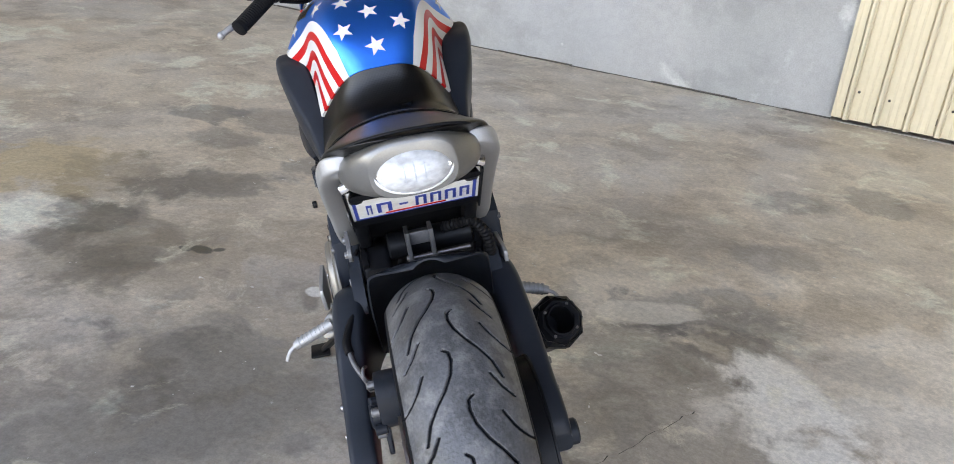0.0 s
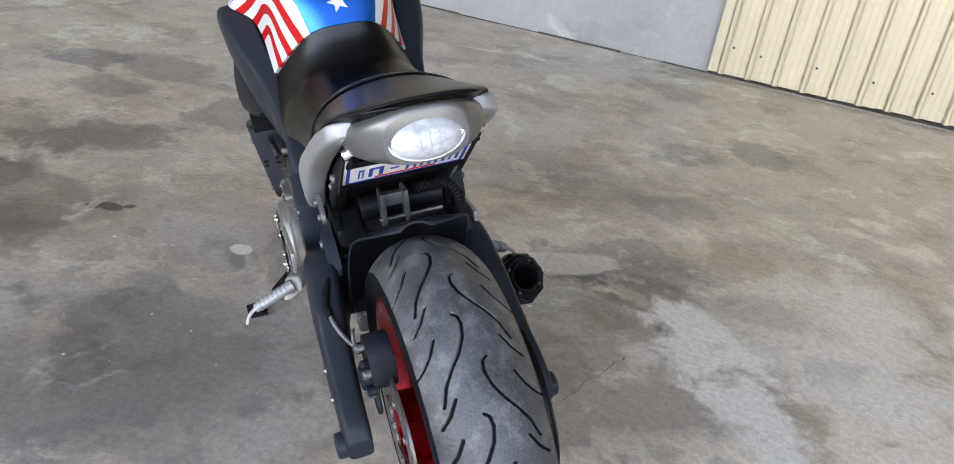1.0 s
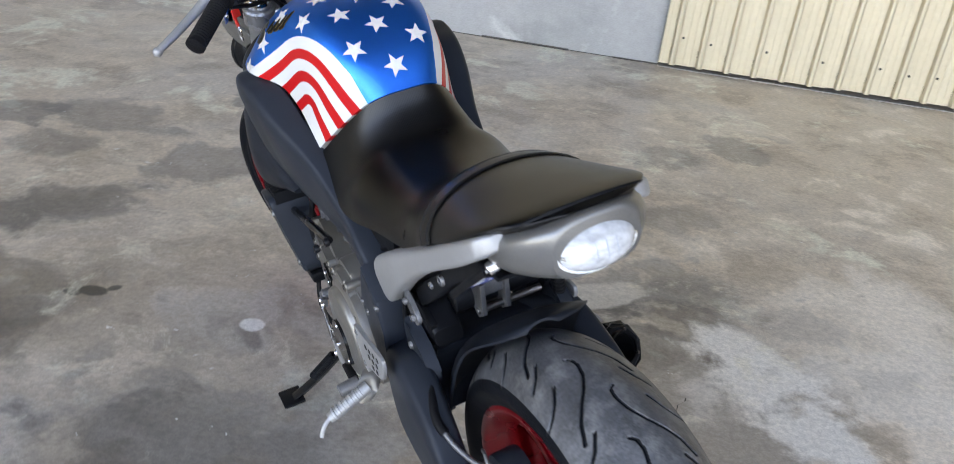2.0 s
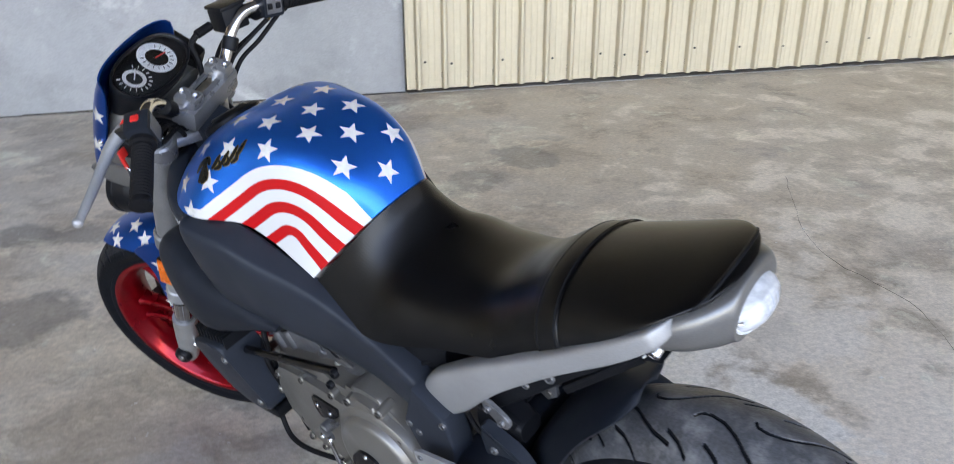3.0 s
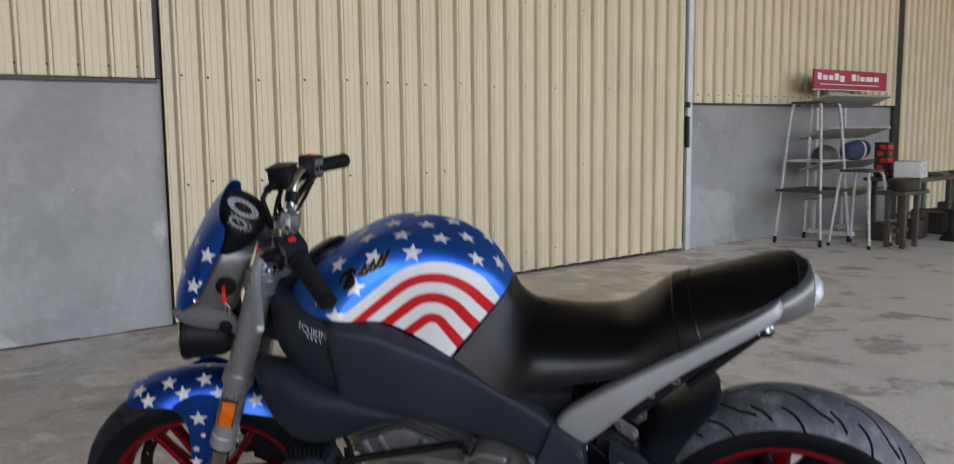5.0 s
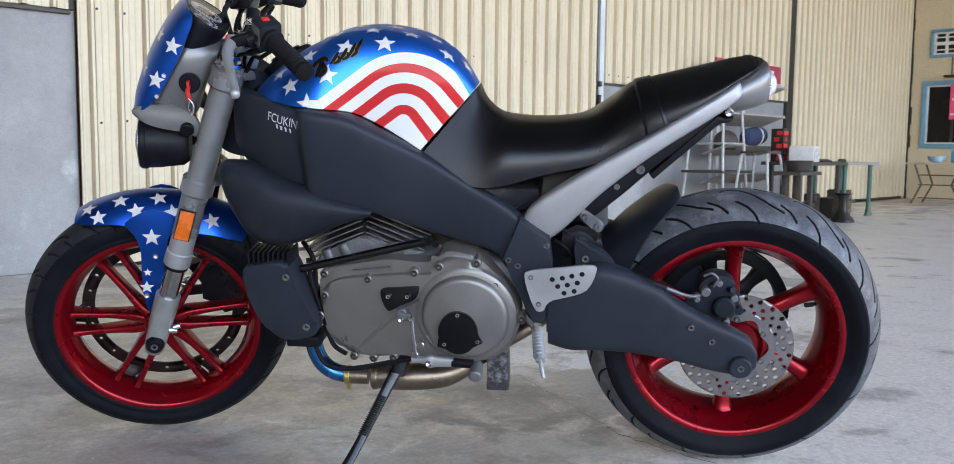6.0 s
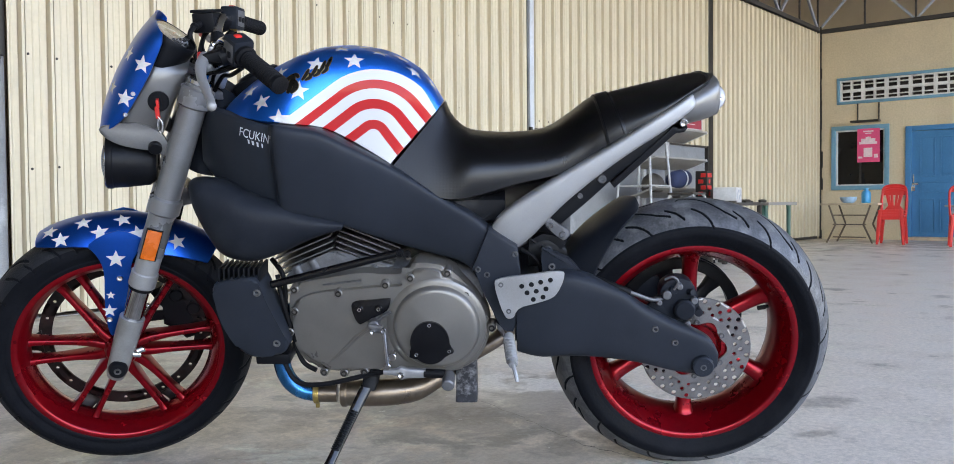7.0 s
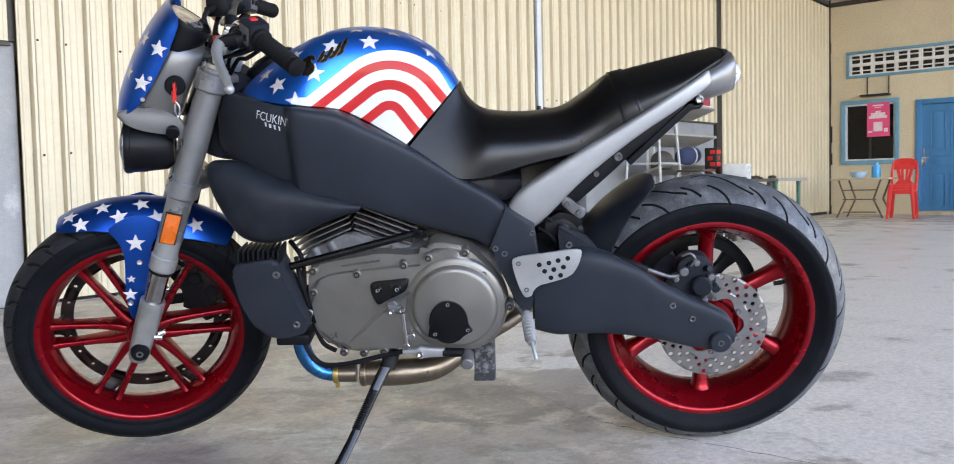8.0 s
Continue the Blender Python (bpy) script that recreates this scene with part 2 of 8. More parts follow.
def concrete(name, light, mid, dark, rough, scale=1.0, marks=(), grit=1.0, contrast=1.0):
    """Worn cement with cloudy stains, fine grain and single stains and paler areas at given places (x, y, radius,
    stretch, colour, strength).
    """
    m = bpy.data.materials.new(name)
    m.use_nodes = True
    nt = m.node_tree
    N, L = nt.nodes, nt.links
    b = N["Principled BSDF"]
    tc = N.new("ShaderNodeTexCoord")

    def noise_tex(s, detail, roughness, dist=0.0):
        n = N.new("ShaderNodeTexNoise")
        n.inputs["Scale"].default_value, n.inputs["Detail"].default_value = s, detail
        n.inputs["Roughness"].default_value, n.inputs["Distortion"].default_value = roughness, dist
        L.new(tc.outputs["Object"], n.inputs["Vector"])
        return n.outputs["Fac"]

    def rng(src, a, z, lo=0.0, hi=1.0):
        r = N.new("ShaderNodeMapRange")
        r.interpolation_type = "SMOOTHSTEP"
        for k, v in (("From Min", a), ("From Max", z), ("To Min", lo), ("To Max", hi)):
            r.inputs[k].default_value = v
        L.new(src, r.inputs["Value"])
        return r.outputs["Result"]

    def mix(fac, a, c):
        mx = N.new("ShaderNodeMix")
        mx.data_type = "RGBA"
        L.new(fac, mx.inputs["Factor"])
        for sock, v in ((mx.inputs[6], a), (mx.inputs[7], c)):
            if isinstance(v, tuple):
                sock.default_value = (*v, 1)
            else:
                L.new(v, sock)
        return mx.outputs[2]

    cloud = noise_tex(1.1 * scale, 9, 0.62, 0.3)
    patch = noise_tex(2.9 * scale, 10, 0.62, 0.25)
    pale = noise_tex(1.9 * scale, 12, 0.68, 0.4)
    grain = noise_tex(55 * scale, 4, 0.7)
    speck = noise_tex(240 * scale, 2, 0.5)
    c = mix(rng(cloud, 0.36, 0.66), mid, light)
    hue = noise_tex(0.85 * scale, 7, 0.6, 0.5)
    cool = N.new("ShaderNodeVectorMath")
    cool.operation = "MULTIPLY"
    L.new(c, cool.inputs[0])
    cool.inputs[1].default_value = (0.88, 0.96, 1.10)
    c = mix(rng(hue, 0.44, 0.62, 0, 0.75 * grit), c, cool.outputs[0])
    broad = noise_tex(1.35 * scale, 10, 0.64, 0.35)
    c = mix(rng(broad, 0.50, 0.66, 0, 0.44 * contrast * grit), c, dark)
    c = mix(rng(patch, 0.52, 0.62, 0, (0.55 - 0.2 * min(grit, 1.0)) * contrast), c, dark)
    c = mix(rng(pale, 0.54, 0.63, 0, 0.75 * contrast), c, tuple(min(0.8, v * 1.45) for v in light))
    spots = noise_tex(5.2 * scale, 6, 0.55, 0.2)
    c = mix(rng(spots, 0.60, 0.72, 0, 0.28 * contrast * grit), c, dark)
    mottle = noise_tex(8.0 * scale, 9, 0.70, 0.1)
    c = mix(rng(mottle, 0.53, 0.66, 0, 0.26 * contrast * grit), c, dark)
    c = mix(rng(mottle, 0.47, 0.36, 0, 0.4 * contrast * grit), c, tuple(min(0.8, v * 1.2) for v in light))
    for x, y, rad, stretch, col, strength in marks:
        mp = N.new("ShaderNodeMapping")
        mp.vector_type = "TEXTURE"
        mp.inputs["Location"].default_value = (x, y, 0)
        mp.inputs["Rotation"].default_value = (0, 0, stretch[1])
        mp.inputs["Scale"].default_value = (rad * stretch[0], rad, 1)
        L.new(tc.outputs["Object"], mp.inputs["Vector"])
        ln = N.new("ShaderNodeVectorMath")
        ln.operation = "LENGTH"
        L.new(mp.outputs[0], ln.inputs[0])
        wob = N.new("ShaderNodeMath")
        wob.operation = "MULTIPLY_ADD"
        L.new(patch, wob.inputs[0])
        wob.inputs[1].default_value = 3.4
        L.new(ln.outputs["Value"], wob.inputs[2])
        under = c
        if col[1] < 0.35:
            tint = N.new("ShaderNodeVectorMath")
            tint.operation = "MULTIPLY"
            L.new(c, tint.inputs[0])
            tint.inputs[1].default_value = tuple(min(1.0, v / u * 0.95) for v, u in zip(col, mid))
            col = tint.outputs[0]
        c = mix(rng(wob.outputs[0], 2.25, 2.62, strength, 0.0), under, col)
    veil = noise_tex(3.7 * scale, 12, 0.74, 0.6)
    c = mix(rng(veil, 0.55, 0.66, 0, 0.50 * contrast * grit), c, tuple(min(0.8, v * 1.3) for v in light))
    blot = noise_tex(13.0 * scale, 8, 0.7, 0.3)
    c = mix(rng(blot, 0.57, 0.68, 0, 0.26 * contrast * grit), c, dark)
    fleck = noise_tex(26 * scale, 3, 0.6)
    c = mix(rng(fleck, 0.715, 0.74, 0, 0.8 * grit), c, (0.72, 0.71, 0.68))
    g = N.new("ShaderNodeMath")
    g.operation = "MULTIPLY"
    L.new(rng(grain, 0.25, 0.75, 1 - 0.18 * grit, 1 + 0.16 * grit), g.inputs[0])
    L.new(rng(speck, 0.25, 0.75, 0.92, 1.08), g.inputs[1])
    sc = N.new("ShaderNodeVectorMath")
    sc.operation = "SCALE"
    L.new(c, sc.inputs[0])
    L.new(g.outputs[0], sc.inputs["Scale"])
    L.new(sc.outputs[0], b.inputs["Base Color"])
    L.new(rng(patch, 0.3, 0.7, rough - 0.1, rough + 0.14), b.inputs["Roughness"])
    b.inputs["Specular IOR Level"].default_value = 0.6 if grit > 0.5 else 0.3
    bp = N.new("ShaderNodeBump")
    bp.inputs["Strength"].default_value, bp.inputs["Distance"].default_value = 0.22 * grit, 0.003
    L.new(grain, bp.inputs["Height"])
    L.new(bp.outputs["Normal"], b.inputs["Normal"])
    return m


DARK, BROWN, PALE = (0.205, 0.172, 0.145), (0.30, 0.246, 0.192), (0.74, 0.68, 0.61)
M_FLOOR = concrete("worn cement floor", (0.68, 0.577, 0.463), (0.53, 0.437, 0.340), (0.220, 0.174, 0.130), 0.38, 1.0, (
    # wide area of lighter colour to the right of the motorcycle
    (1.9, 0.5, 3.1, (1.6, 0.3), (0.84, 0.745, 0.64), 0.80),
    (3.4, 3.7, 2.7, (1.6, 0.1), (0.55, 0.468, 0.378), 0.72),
    # wide area of lighter colour farther along the hall
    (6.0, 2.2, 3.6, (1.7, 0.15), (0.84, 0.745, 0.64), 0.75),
    (-1.60, 1.92, 0.50, (1.5, 0.5), BROWN, 0.65),
    (-1.62, 1.22, 0.55, (1.4, 0.4), BROWN, 0.35),
    (-1.10, 1.62, 0.50, (1.4, 0.9), (0.30, 0.262, 0.222), 0.5),
    (-0.93, 1.32, 0.50, (1.4, 0.3), BROWN, 0.85),
    (-1.28, 1.14, 0.42, (1.4, 0.5), BROWN, 0.6),
    (-1.96, 1.60, 0.22, (1.6, 0.1), BROWN, 0.8),
    (-0.14, 1.96, 0.50, (1.25, 0.9), (0.25, 0.207, 0.165), 0.95),
    (-0.12, 2.50, 0.20, (1.9, 0.6), (0.25, 0.215, 0.18), 0.8),
    (-0.12, 2.36, 0.16, (1.7, 0.2), DARK, 0.7),
    (0.20, 2.42, 0.13, (1.8, 0.1), DARK, 0.6),
    (-0.55, 3.05, 0.34, (1.7, 0.4), BROWN, 0.55),
    (-0.10, 3.10, 0.16, (1.5, 0.3), DARK, 0.5),
    (-2.80, 2.10, 0.34, (1.5, 0.1), (0.50, 0.385, 0.235), 0.9),
    (-2.10, 2.30, 0.24, (1.6, 0.1), DARK, 0.85),
    (-2.19, 1.84, 0.13, (1.6, 0.3), DARK, 0.8),
    (-2.70, 2.95, 0.14, (1.8, 0.3), DARK, 0.8),
    (-2.33, 3.06, 0.20, (1.6, 0.2), DARK, 0.7),
    (-1.78, 2.79, 0.20, (1.3, 0.5), DARK, 0.8),
    (-1.85, 3.50, 0.17, (1.5, 0.2), DARK, 0.8),
    (0.22, 3.95, 0.20, (1.4, 0.6), DARK, 0.7),
    (-0.12, 3.68, 0.15, (1.6, 0.4), DARK, 0.6),
    (0.07, 2.18, 0.15, (2.4, -0.75), (0.80, 0.765, 0.71), 1.0),
    (0.23, 1.95, 0.15, (2.2, -1.25), (0.80, 0.765, 0.71), 0.95),
    (-0.34, 2.40, 0.07, (4.5, 0.55), (0.72, 0.67, 0.60), 0.7),
    (0.45, 2.20, 0.20, (2.4, 0.3), (0.78, 0.74, 0.69), 0.4),
    (0.42, 2.52, 0.36, (1.8, 0.6), PALE, 0.35),
    (-1.24, 1.89, 0.024, (1.2, 0.2), (0.74, 0.73, 0.70), 0.9),
    (-1.70, 1.895, 0.030, (1.7, 0.2), (0.06, 0.054, 0.048), 0.95),
    (-1.655, 1.925, 0.020, (1.4, 0.9), (0.07, 0.063, 0.056), 0.9),
    (-1.745, 1.87, 0.017, (1.8, -0.3), (0.08, 0.072, 0.064), 0.9),
    (-2.30, 2.20, 0.30, (1.5, 0.3), BROWN, 0.7),
    (-2.36, 2.72, 0.17, (1.6, 0.4), DARK, 0.7),
    (-1.95, 1.80, 0.26, (1.5, 0.5), BROWN, 0.75),
))
M_CEMENTWALL = concrete("grey cement render", (0.350, 0.347, 0.342), (0.290, 0.288, 0.286), (0.222, 0.222, 0.222), 0.6, 0.55, grit=0.3, contrast=1.05)
# same render as the west plinth, with its weaker light put into the colour
M_CEMENTSHADE = concrete("grey cement render in shade tone", (0.254, 0.253, 0.250), (0.215, 0.215, 0.213), (0.168, 0.169, 0.170), 0.6, 0.55, grit=0.3, contrast=0.8)
# ground outside the hall, out of view; tone set for the light it returns
M_BOUNCE = surf("unseen outer ground for bounce light", (0.15, 0.15, 0.152), 0.8, var=0.2, scale=0.4, fine=8, bump=0.1)

# ---- small building tools ----
def part(name, bm, material, parent=None, label="", m=None, sharp=38):
    """Links a bmesh as one mesh object under a thing or part."""
    me = bpy.data.meshes.new(name)
    bmesh.ops.recalc_face_normals(bm, faces=bm.faces)
    for f in bm.faces:
        f.smooth = True
    bm.to_mesh(me)
    bm.free()
    me.set_sharp_from_angle(angle=radians(sharp))
    if material:
        me.materials.append(material)
    ob = new(name, me)
    if parent is not None:
        ob.parent = parent
    if m is not None:
        ob.matrix_basis = m
    if label:
        ob["label"] = label
    return ob


def thing(name, m=None, label="", category="", group=""):
    ob = new(name)
    ob.empty_display_size = 0.05
    if m is not None:
        ob.matrix_basis = m
    return tagged(ob, label, category, group)


def spline(rows, per=6):
    """Smooth rows of equal-length number tuples in between (Catmull-Rom)."""
    P = [np.array(r, float) for r in rows]
    out = []
    for i in range(len(P) - 1):
        a, b, c, d = P[max(i - 1, 0)], P[i], P[i + 1], P[min(i + 2, len(P) - 1)]
        for k in range(per):
            t = k / per
            out.append(0.5 * ((2 * b) + (c - a) * t + (2 * a - 5 * b + 4 * c - d) * t * t + (3 * b - a - 3 * c + d) * t ** 3))
    out.append(P[-1])
    return out


def skin(bm, rings, caps=True, closed=True):
    """Quads between rings of points."""
    vs = [[bm.verts.new(p) for p in r] for r in rings]
    k = len(vs[0])
    for r0, r1 in zip(vs, vs[1:]):
        for i in range(k if closed else k - 1):
            j = (i + 1) % k
            bm.faces.new((r0[i], r0[j], r1[j], r1[i]))
    if caps and closed:
        bm.faces.new(vs[0][::-1])
        bm.faces.new(vs[-1])
    return vs


def power(v, e):
    return math.copysign(abs(v) ** e, v)


def bar(bm, rows, n=4.0, k=20, per=5, caps=True):
    """A bar seen from the side: rows of (x top, z top, x bottom, z bottom, y, half thickness); rounded-box section."""
    rings = []
    for xt, zt, xb, zb, y, ht in spline(rows, per):
        ring = []
        for i in range(k):
            a = 2 * math.pi * i / k
            u, w = power(math.cos(a), 2 / n), power(math.sin(a), 2 / n)
            ring.append(((xt + xb) / 2 + u * (xt - xb) / 2, y + w * ht, (zt + zb) / 2 + u * (zt - zb) / 2))
        rings.append(ring)
    skin(bm, rings, caps)
    return bm


def arch(row, j, k, e=0.0):
    """A point of a body shell's section: row of (x base, z base, x top, z top, half width, roundness, half width of the top)."""
    xb, zb, xt, zt, w, n, wt = row
    a = math.pi * j / k
    c, s = power(math.cos(a), 2 / n), power(math.sin(a), 2 / n)
    y = (wt + e) * c + (w - wt) * (1 - s) * (1 if c > 0 else -1 if c < 0 else 0)
    return (xb + (xt - xb) * s, y, zb + (zt + e - zb) * s)


def hood(bm, rows, n=2.5, k=28, per=5, lip=0.0):
    """A body shell over the mid-plane: rows of (x base, z base, x top, z top, half width, roundness, half width of the top)."""
    rings = []
    rows = [r if len(r) == 7 else (*r, n, r[4]) if len(r) == 5 else (*r, r[4]) for r in rows]
    for row in spline(rows, per):
        xb, zb, w = row[0], row[1], row[4]
        ring = [arch(row, i, k) for i in range(k + 1)]
        ring.append((xb, -w * 0.8, zb - lip))
        ring.append((xb, w * 0.8, zb - lip))
        rings.append(ring)
    skin(bm, rings)
    return bm


def tube(bm, pts, r, k=12, per=6, r1=None, caps=True):
    """A round bar along points (x, y, z) or (x, y, z, radius)."""
    rows = [tuple(p) if len(p) == 4 else (*p, r) for p in pts]
    if r1 is not None:
        rows = [(*p[:3], r + (r1 - r) * i / (len(rows) - 1)) for i, p in enumerate(rows)]
    S = spline(rows, per) if len(rows) > 2 else [np.array(q, float) for q in rows]
    rings = []
    nrm = None
    for i, q in enumerate(S):
        t = Vector(S[min(i + 1, len(S) - 1)][:3]) - Vector(S[max(i - 1, 0)][:3])
        t.normalize()
        if nrm is None:
            nrm = t.orthogonal().normalized()
        nrm = (nrm - t * nrm.dot(t)).normalized()
        bn = t.cross(nrm)
        rad = float(q[3])
        rings.append([Vector(q[:3]) + rad * (math.cos(2 * math.pi * j / k) * nrm + math.sin(2 * math.pi * j / k) * bn) for j in range(k)])
    skin(bm, rings, caps)
    return bm


def box(bm, x0, x1, y0, y1, z0, z1, bevel=0.0, m=None):
    r = bmesh.ops.create_cube(bm, size=1.0)
    vs = r["verts"]
    bmesh.ops.scale(bm, vec=(x1 - x0, y1 - y0, z1 - z0), verts=vs)
    bmesh.ops.translate(bm, vec=((x0 + x1) / 2, (y0 + y1) / 2, (z0 + z1) / 2), verts=vs)
    if m is not None:
        bmesh.ops.transform(bm, matrix=m, verts=vs)
    if bevel:
        es = list({e for v in vs for e in v.link_edges})
        bmesh.ops.bevel(bm, geom=es, offset=bevel, segments=2, profile=0.6, affect="EDGES")
    return bm


def slab(bm, outline, y0, y1, bevel=0.0, seg=2):
    """A plate with a side-view outline of (x, z), between two y."""
    a = [bm.verts.new((x, y0, z)) for x, z in outline]
    b = [bm.verts.new((x, y1, z)) for x, z in outline]
    k = len(a)
    f0, f1 = bm.faces.new(a), bm.faces.new(b[::-1])
    for i in range(k):
        bm.faces.new((a[i], b[i], b[(i + 1) % k], a[(i + 1) % k]))
    if bevel:
        es = list(f0.edges) + list(f1.edges)
        bmesh.ops.bevel(bm, geom=es, offset=bevel, segments=seg, profile=0.6, affect="EDGES")
    return bm


def loop(pts, per=4):
    """A closed smooth outline through a few corners."""
    P = [np.array(p, float) for p in pts]
    out, k = [], len(pts)
    for i in range(k):
        a, b, c, d = P[i - 1], P[i], P[(i + 1) % k], P[(i + 2) % k]
        for j in range(per):
            t = j / per
            q = 0.5 * ((2 * b) + (c - a) * t + (2 * a - 5 * b + 4 * c - d) * t * t + (3 * b - a - 3 * c + d) * t ** 3)
            out.append(tuple(q))
    return out


def turned(bm, profile, k=40, origin=(0, 0, 0), axis="y", closed=False):
    """A turned body: profile of (radius, height along the axis)."""
    rings = []
    o = Vector(origin)
    for i in range(k):
        a = 2 * math.pi * i / k
        c, s = math.cos(a), math.sin(a)
        rings.append([o + Vector({"y": (r * c, h, r * s), "z": (r * c, r * s, h), "x": (h, r * c, r * s)}[axis]) for r, h in profile])
    vs = [[bm.verts.new(p) for p in r] for r in rings]
    n = len(profile)
    for i in range(k):
        r0, r1 = vs[i], vs[(i + 1) % k]
        for j in range(n if closed else n - 1):
            q = (j + 1) % n
            bm.faces.new((r0[j], r1[j], r1[q], r0[q]))
    bmesh.ops.remove_doubles(bm, verts=bm.verts, dist=1e-6)
    return bm


def rod(bm, a, b, r, k=16, r1=None, bevel=0.0):
    """A straight round bar with chamfered ends."""
    a, b = Vector(a), Vector(b)
    t = (b - a).normalized()
    e = min(bevel or r * 0.12, (b - a).length * 0.3)
    r1 = r if r1 is None else r1
    q = [(*a, r - e), (*(a + t * e), r), (*(b - t * e), r1), (*b, r1 - e)]
    nrm = t.orthogonal().normalized()
    bn = t.cross(nrm)
    rings = [[Vector(p[:3]) + p[3] * (math.cos(2 * math.pi * j / k) * nrm + math.sin(2 * math.pi * j / k) * bn) for j in range(k)] for p in q]
    skin(bm, rings)
    return bm


def bolt(parent, p, d=(0, 1, 0), r=0.006, h=0.005, mat=None, m=None):
    bm = bmesh.new()
    d = Vector(d).normalized()
    p = Vector(p)
    e1 = d.orthogonal().normalized()
    e2 = d.cross(e1)
    rings = []
    for q, z, six in ((1.0, -0.003, 0), (1.0, h - r * 0.22, 0), (0.86, h, 0), (0.60, h, 0), (0.56, h - r * 0.06, 1), (0.54, h - r * 0.55, 1)):
        ring = []
        for i in range(12):
            a = 2 * math.pi * i / 12
            rr = r * q * (0.93 if six and i % 2 else 1.0)
            ring.append(tuple(p + d * z + rr * (math.cos(a) * e1 + math.sin(a) * e2)))
        rings.append(ring)
    skin(bm, rings)
    return part("bolt", bm, mat or M_STEEL, parent, m=m)

# ---- the hall ----
FLOOR_Z, WALL_Y, END_X = -0.019, 5.19, 12.9


def clad_sheet(bm, x0, x1, y, z0, z1, pitch=0.156, start=0.0, depth=0.030, turn_end=False):
    """A ribbed metal sheet facing -y: narrow raised ribs, with two faint swages in each pan."""
    xs = []
    first = math.floor((x0 - start) / pitch)
    for i in range(first, int((x1 - start) / pitch) + 2):
        c = start + i * pitch
        for dx, d in ((-0.0235, 0.0), (-0.0230, -0.35), (-0.0196, -0.35), (-0.0190, 0.0), (-0.0125, 1.0), (0.0030, 1.0), (0.0035, 0.55), (0.0075, 0.55), (0.0080, 1.0), (0.0115, 1.0), (0.0170, 0.0), (0.052, 0.0), (0.0545, 0.09), (0.0605, 0.09), (0.065, 0.0),
                      (0.090, 0.0), (0.0925, 0.09), (0.0985, 0.09), (0.103, 0.0)):
            xs.append((c + dx, d * depth))
    xs = [(x, d) for x, d in xs if x0 < x < x1]
    xs = [(x0, 0.0)] + xs + [(x1, 0.0)]
    front = [[(x, y - d, z) for x, d in xs] for z in (z0, z1)]
    back = [[(x, y - d + 0.003, z) for x, d in xs] for z in (z0, z1)]
    rows = [[bm.verts.new(p) for p in r] for r in (front[0], front[1], back[1], back[0])]
    k = len(xs)
    for a, b in ((0, 1), (1, 2), (2, 3), (3, 0)):
        for i in range(k - 1):
            bm.faces.new((rows[a][i], rows[a][i + 1], rows[b][i + 1], rows[b][i]))
    bm.faces.new([rows[j][0] for j in range(4)])
    bm.faces.new([rows[j][-1] for j in range(4)][::-1])
    return bm


def screws(parent, spots, y, r=0.0075):
    """Dark roofing screws with washers."""
    bm = bmesh.new()
    for x, z in spots:
        rod(bm, (x, y + 0.002, z), (x, y - 0.003, z), r, 8, bevel=0.001)
        rod(bm, (x, y - 0.003, z), (x, y - 0.008, z), r * 0.55, 6, bevel=0.001)
    ob = part("screw_heads", bm, M_BLACKSTEEL, parent, "rusty screw heads")
    ob["kind"] = "stuff"
    return ob


def plain_box(name, x0, x1, y0, y1, z0, z1, mat, label, category, bevel=0.004):
    bm = bmesh.new()
    box(bm, x0, x1, y0, y1, z0, z1, bevel)
    return tagged(part(name, bm, mat), label, category, kind="structure")


# floor: one sheet out to the horizon
bm = bmesh.new()
g = [-900, -60, -14, -6, -2, 0, 2, 6, 14, 60, 900]
vs = [[bm.verts.new((x, y, FLOOR_Z)) for x in g] for y in g]
for j in range(len(g) - 1):
    for i in range(len(g) - 1):
        bm.faces.new((vs[j][i], vs[j][i + 1], vs[j + 1][i + 1], vs[j + 1][i]))
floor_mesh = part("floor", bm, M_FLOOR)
# outer faces are an added bounce surface that no view reaches
floor_mesh.data.materials.append(M_BOUNCE)
for f in floor_mesh.data.polygons:
    if f.center.y < -6 or f.center.x < -14:
        f.material_index = 1
floor = tagged(floor_mesh, "worn grey-brown cement floor with stains and pale smears", "floor", kind="structure")

# fine cracks in the cement
def crack(points, w=0.0016):
    bm = bmesh.new()
    rnd = random.Random(5)
    P = spline([(*p, 0) for p in points], 9)
    a, b = [], []
    for q in P:
        dx, dy = rnd.uniform(-0.006, 0.006), rnd.uniform(-0.006, 0.006)
        ww = w * rnd.uniform(0.4, 1.2)
        a.append(bm.verts.new((q[0] + dx - ww, q[1] + dy - ww, FLOOR_Z + 0.0008)))
        b.append(bm.verts.new((q[0] + dx + ww, q[1] + dy + ww, FLOOR_Z + 0.0008)))
    for i in range(len(P) - 1):
        bm.faces.new((a[i], a[i + 1], b[i + 1], b[i]))
    return part("crack", bm, M_BLACKSTEEL, floor, "hairline crack in the cement")


crack([(-0.12, 1.95), (-0.21, 1.73), (-0.3, 1.52), (-0.36, 1.37), (-0.37, 1.1), (-0.377, 0.86), (-0.4, 0.5)])
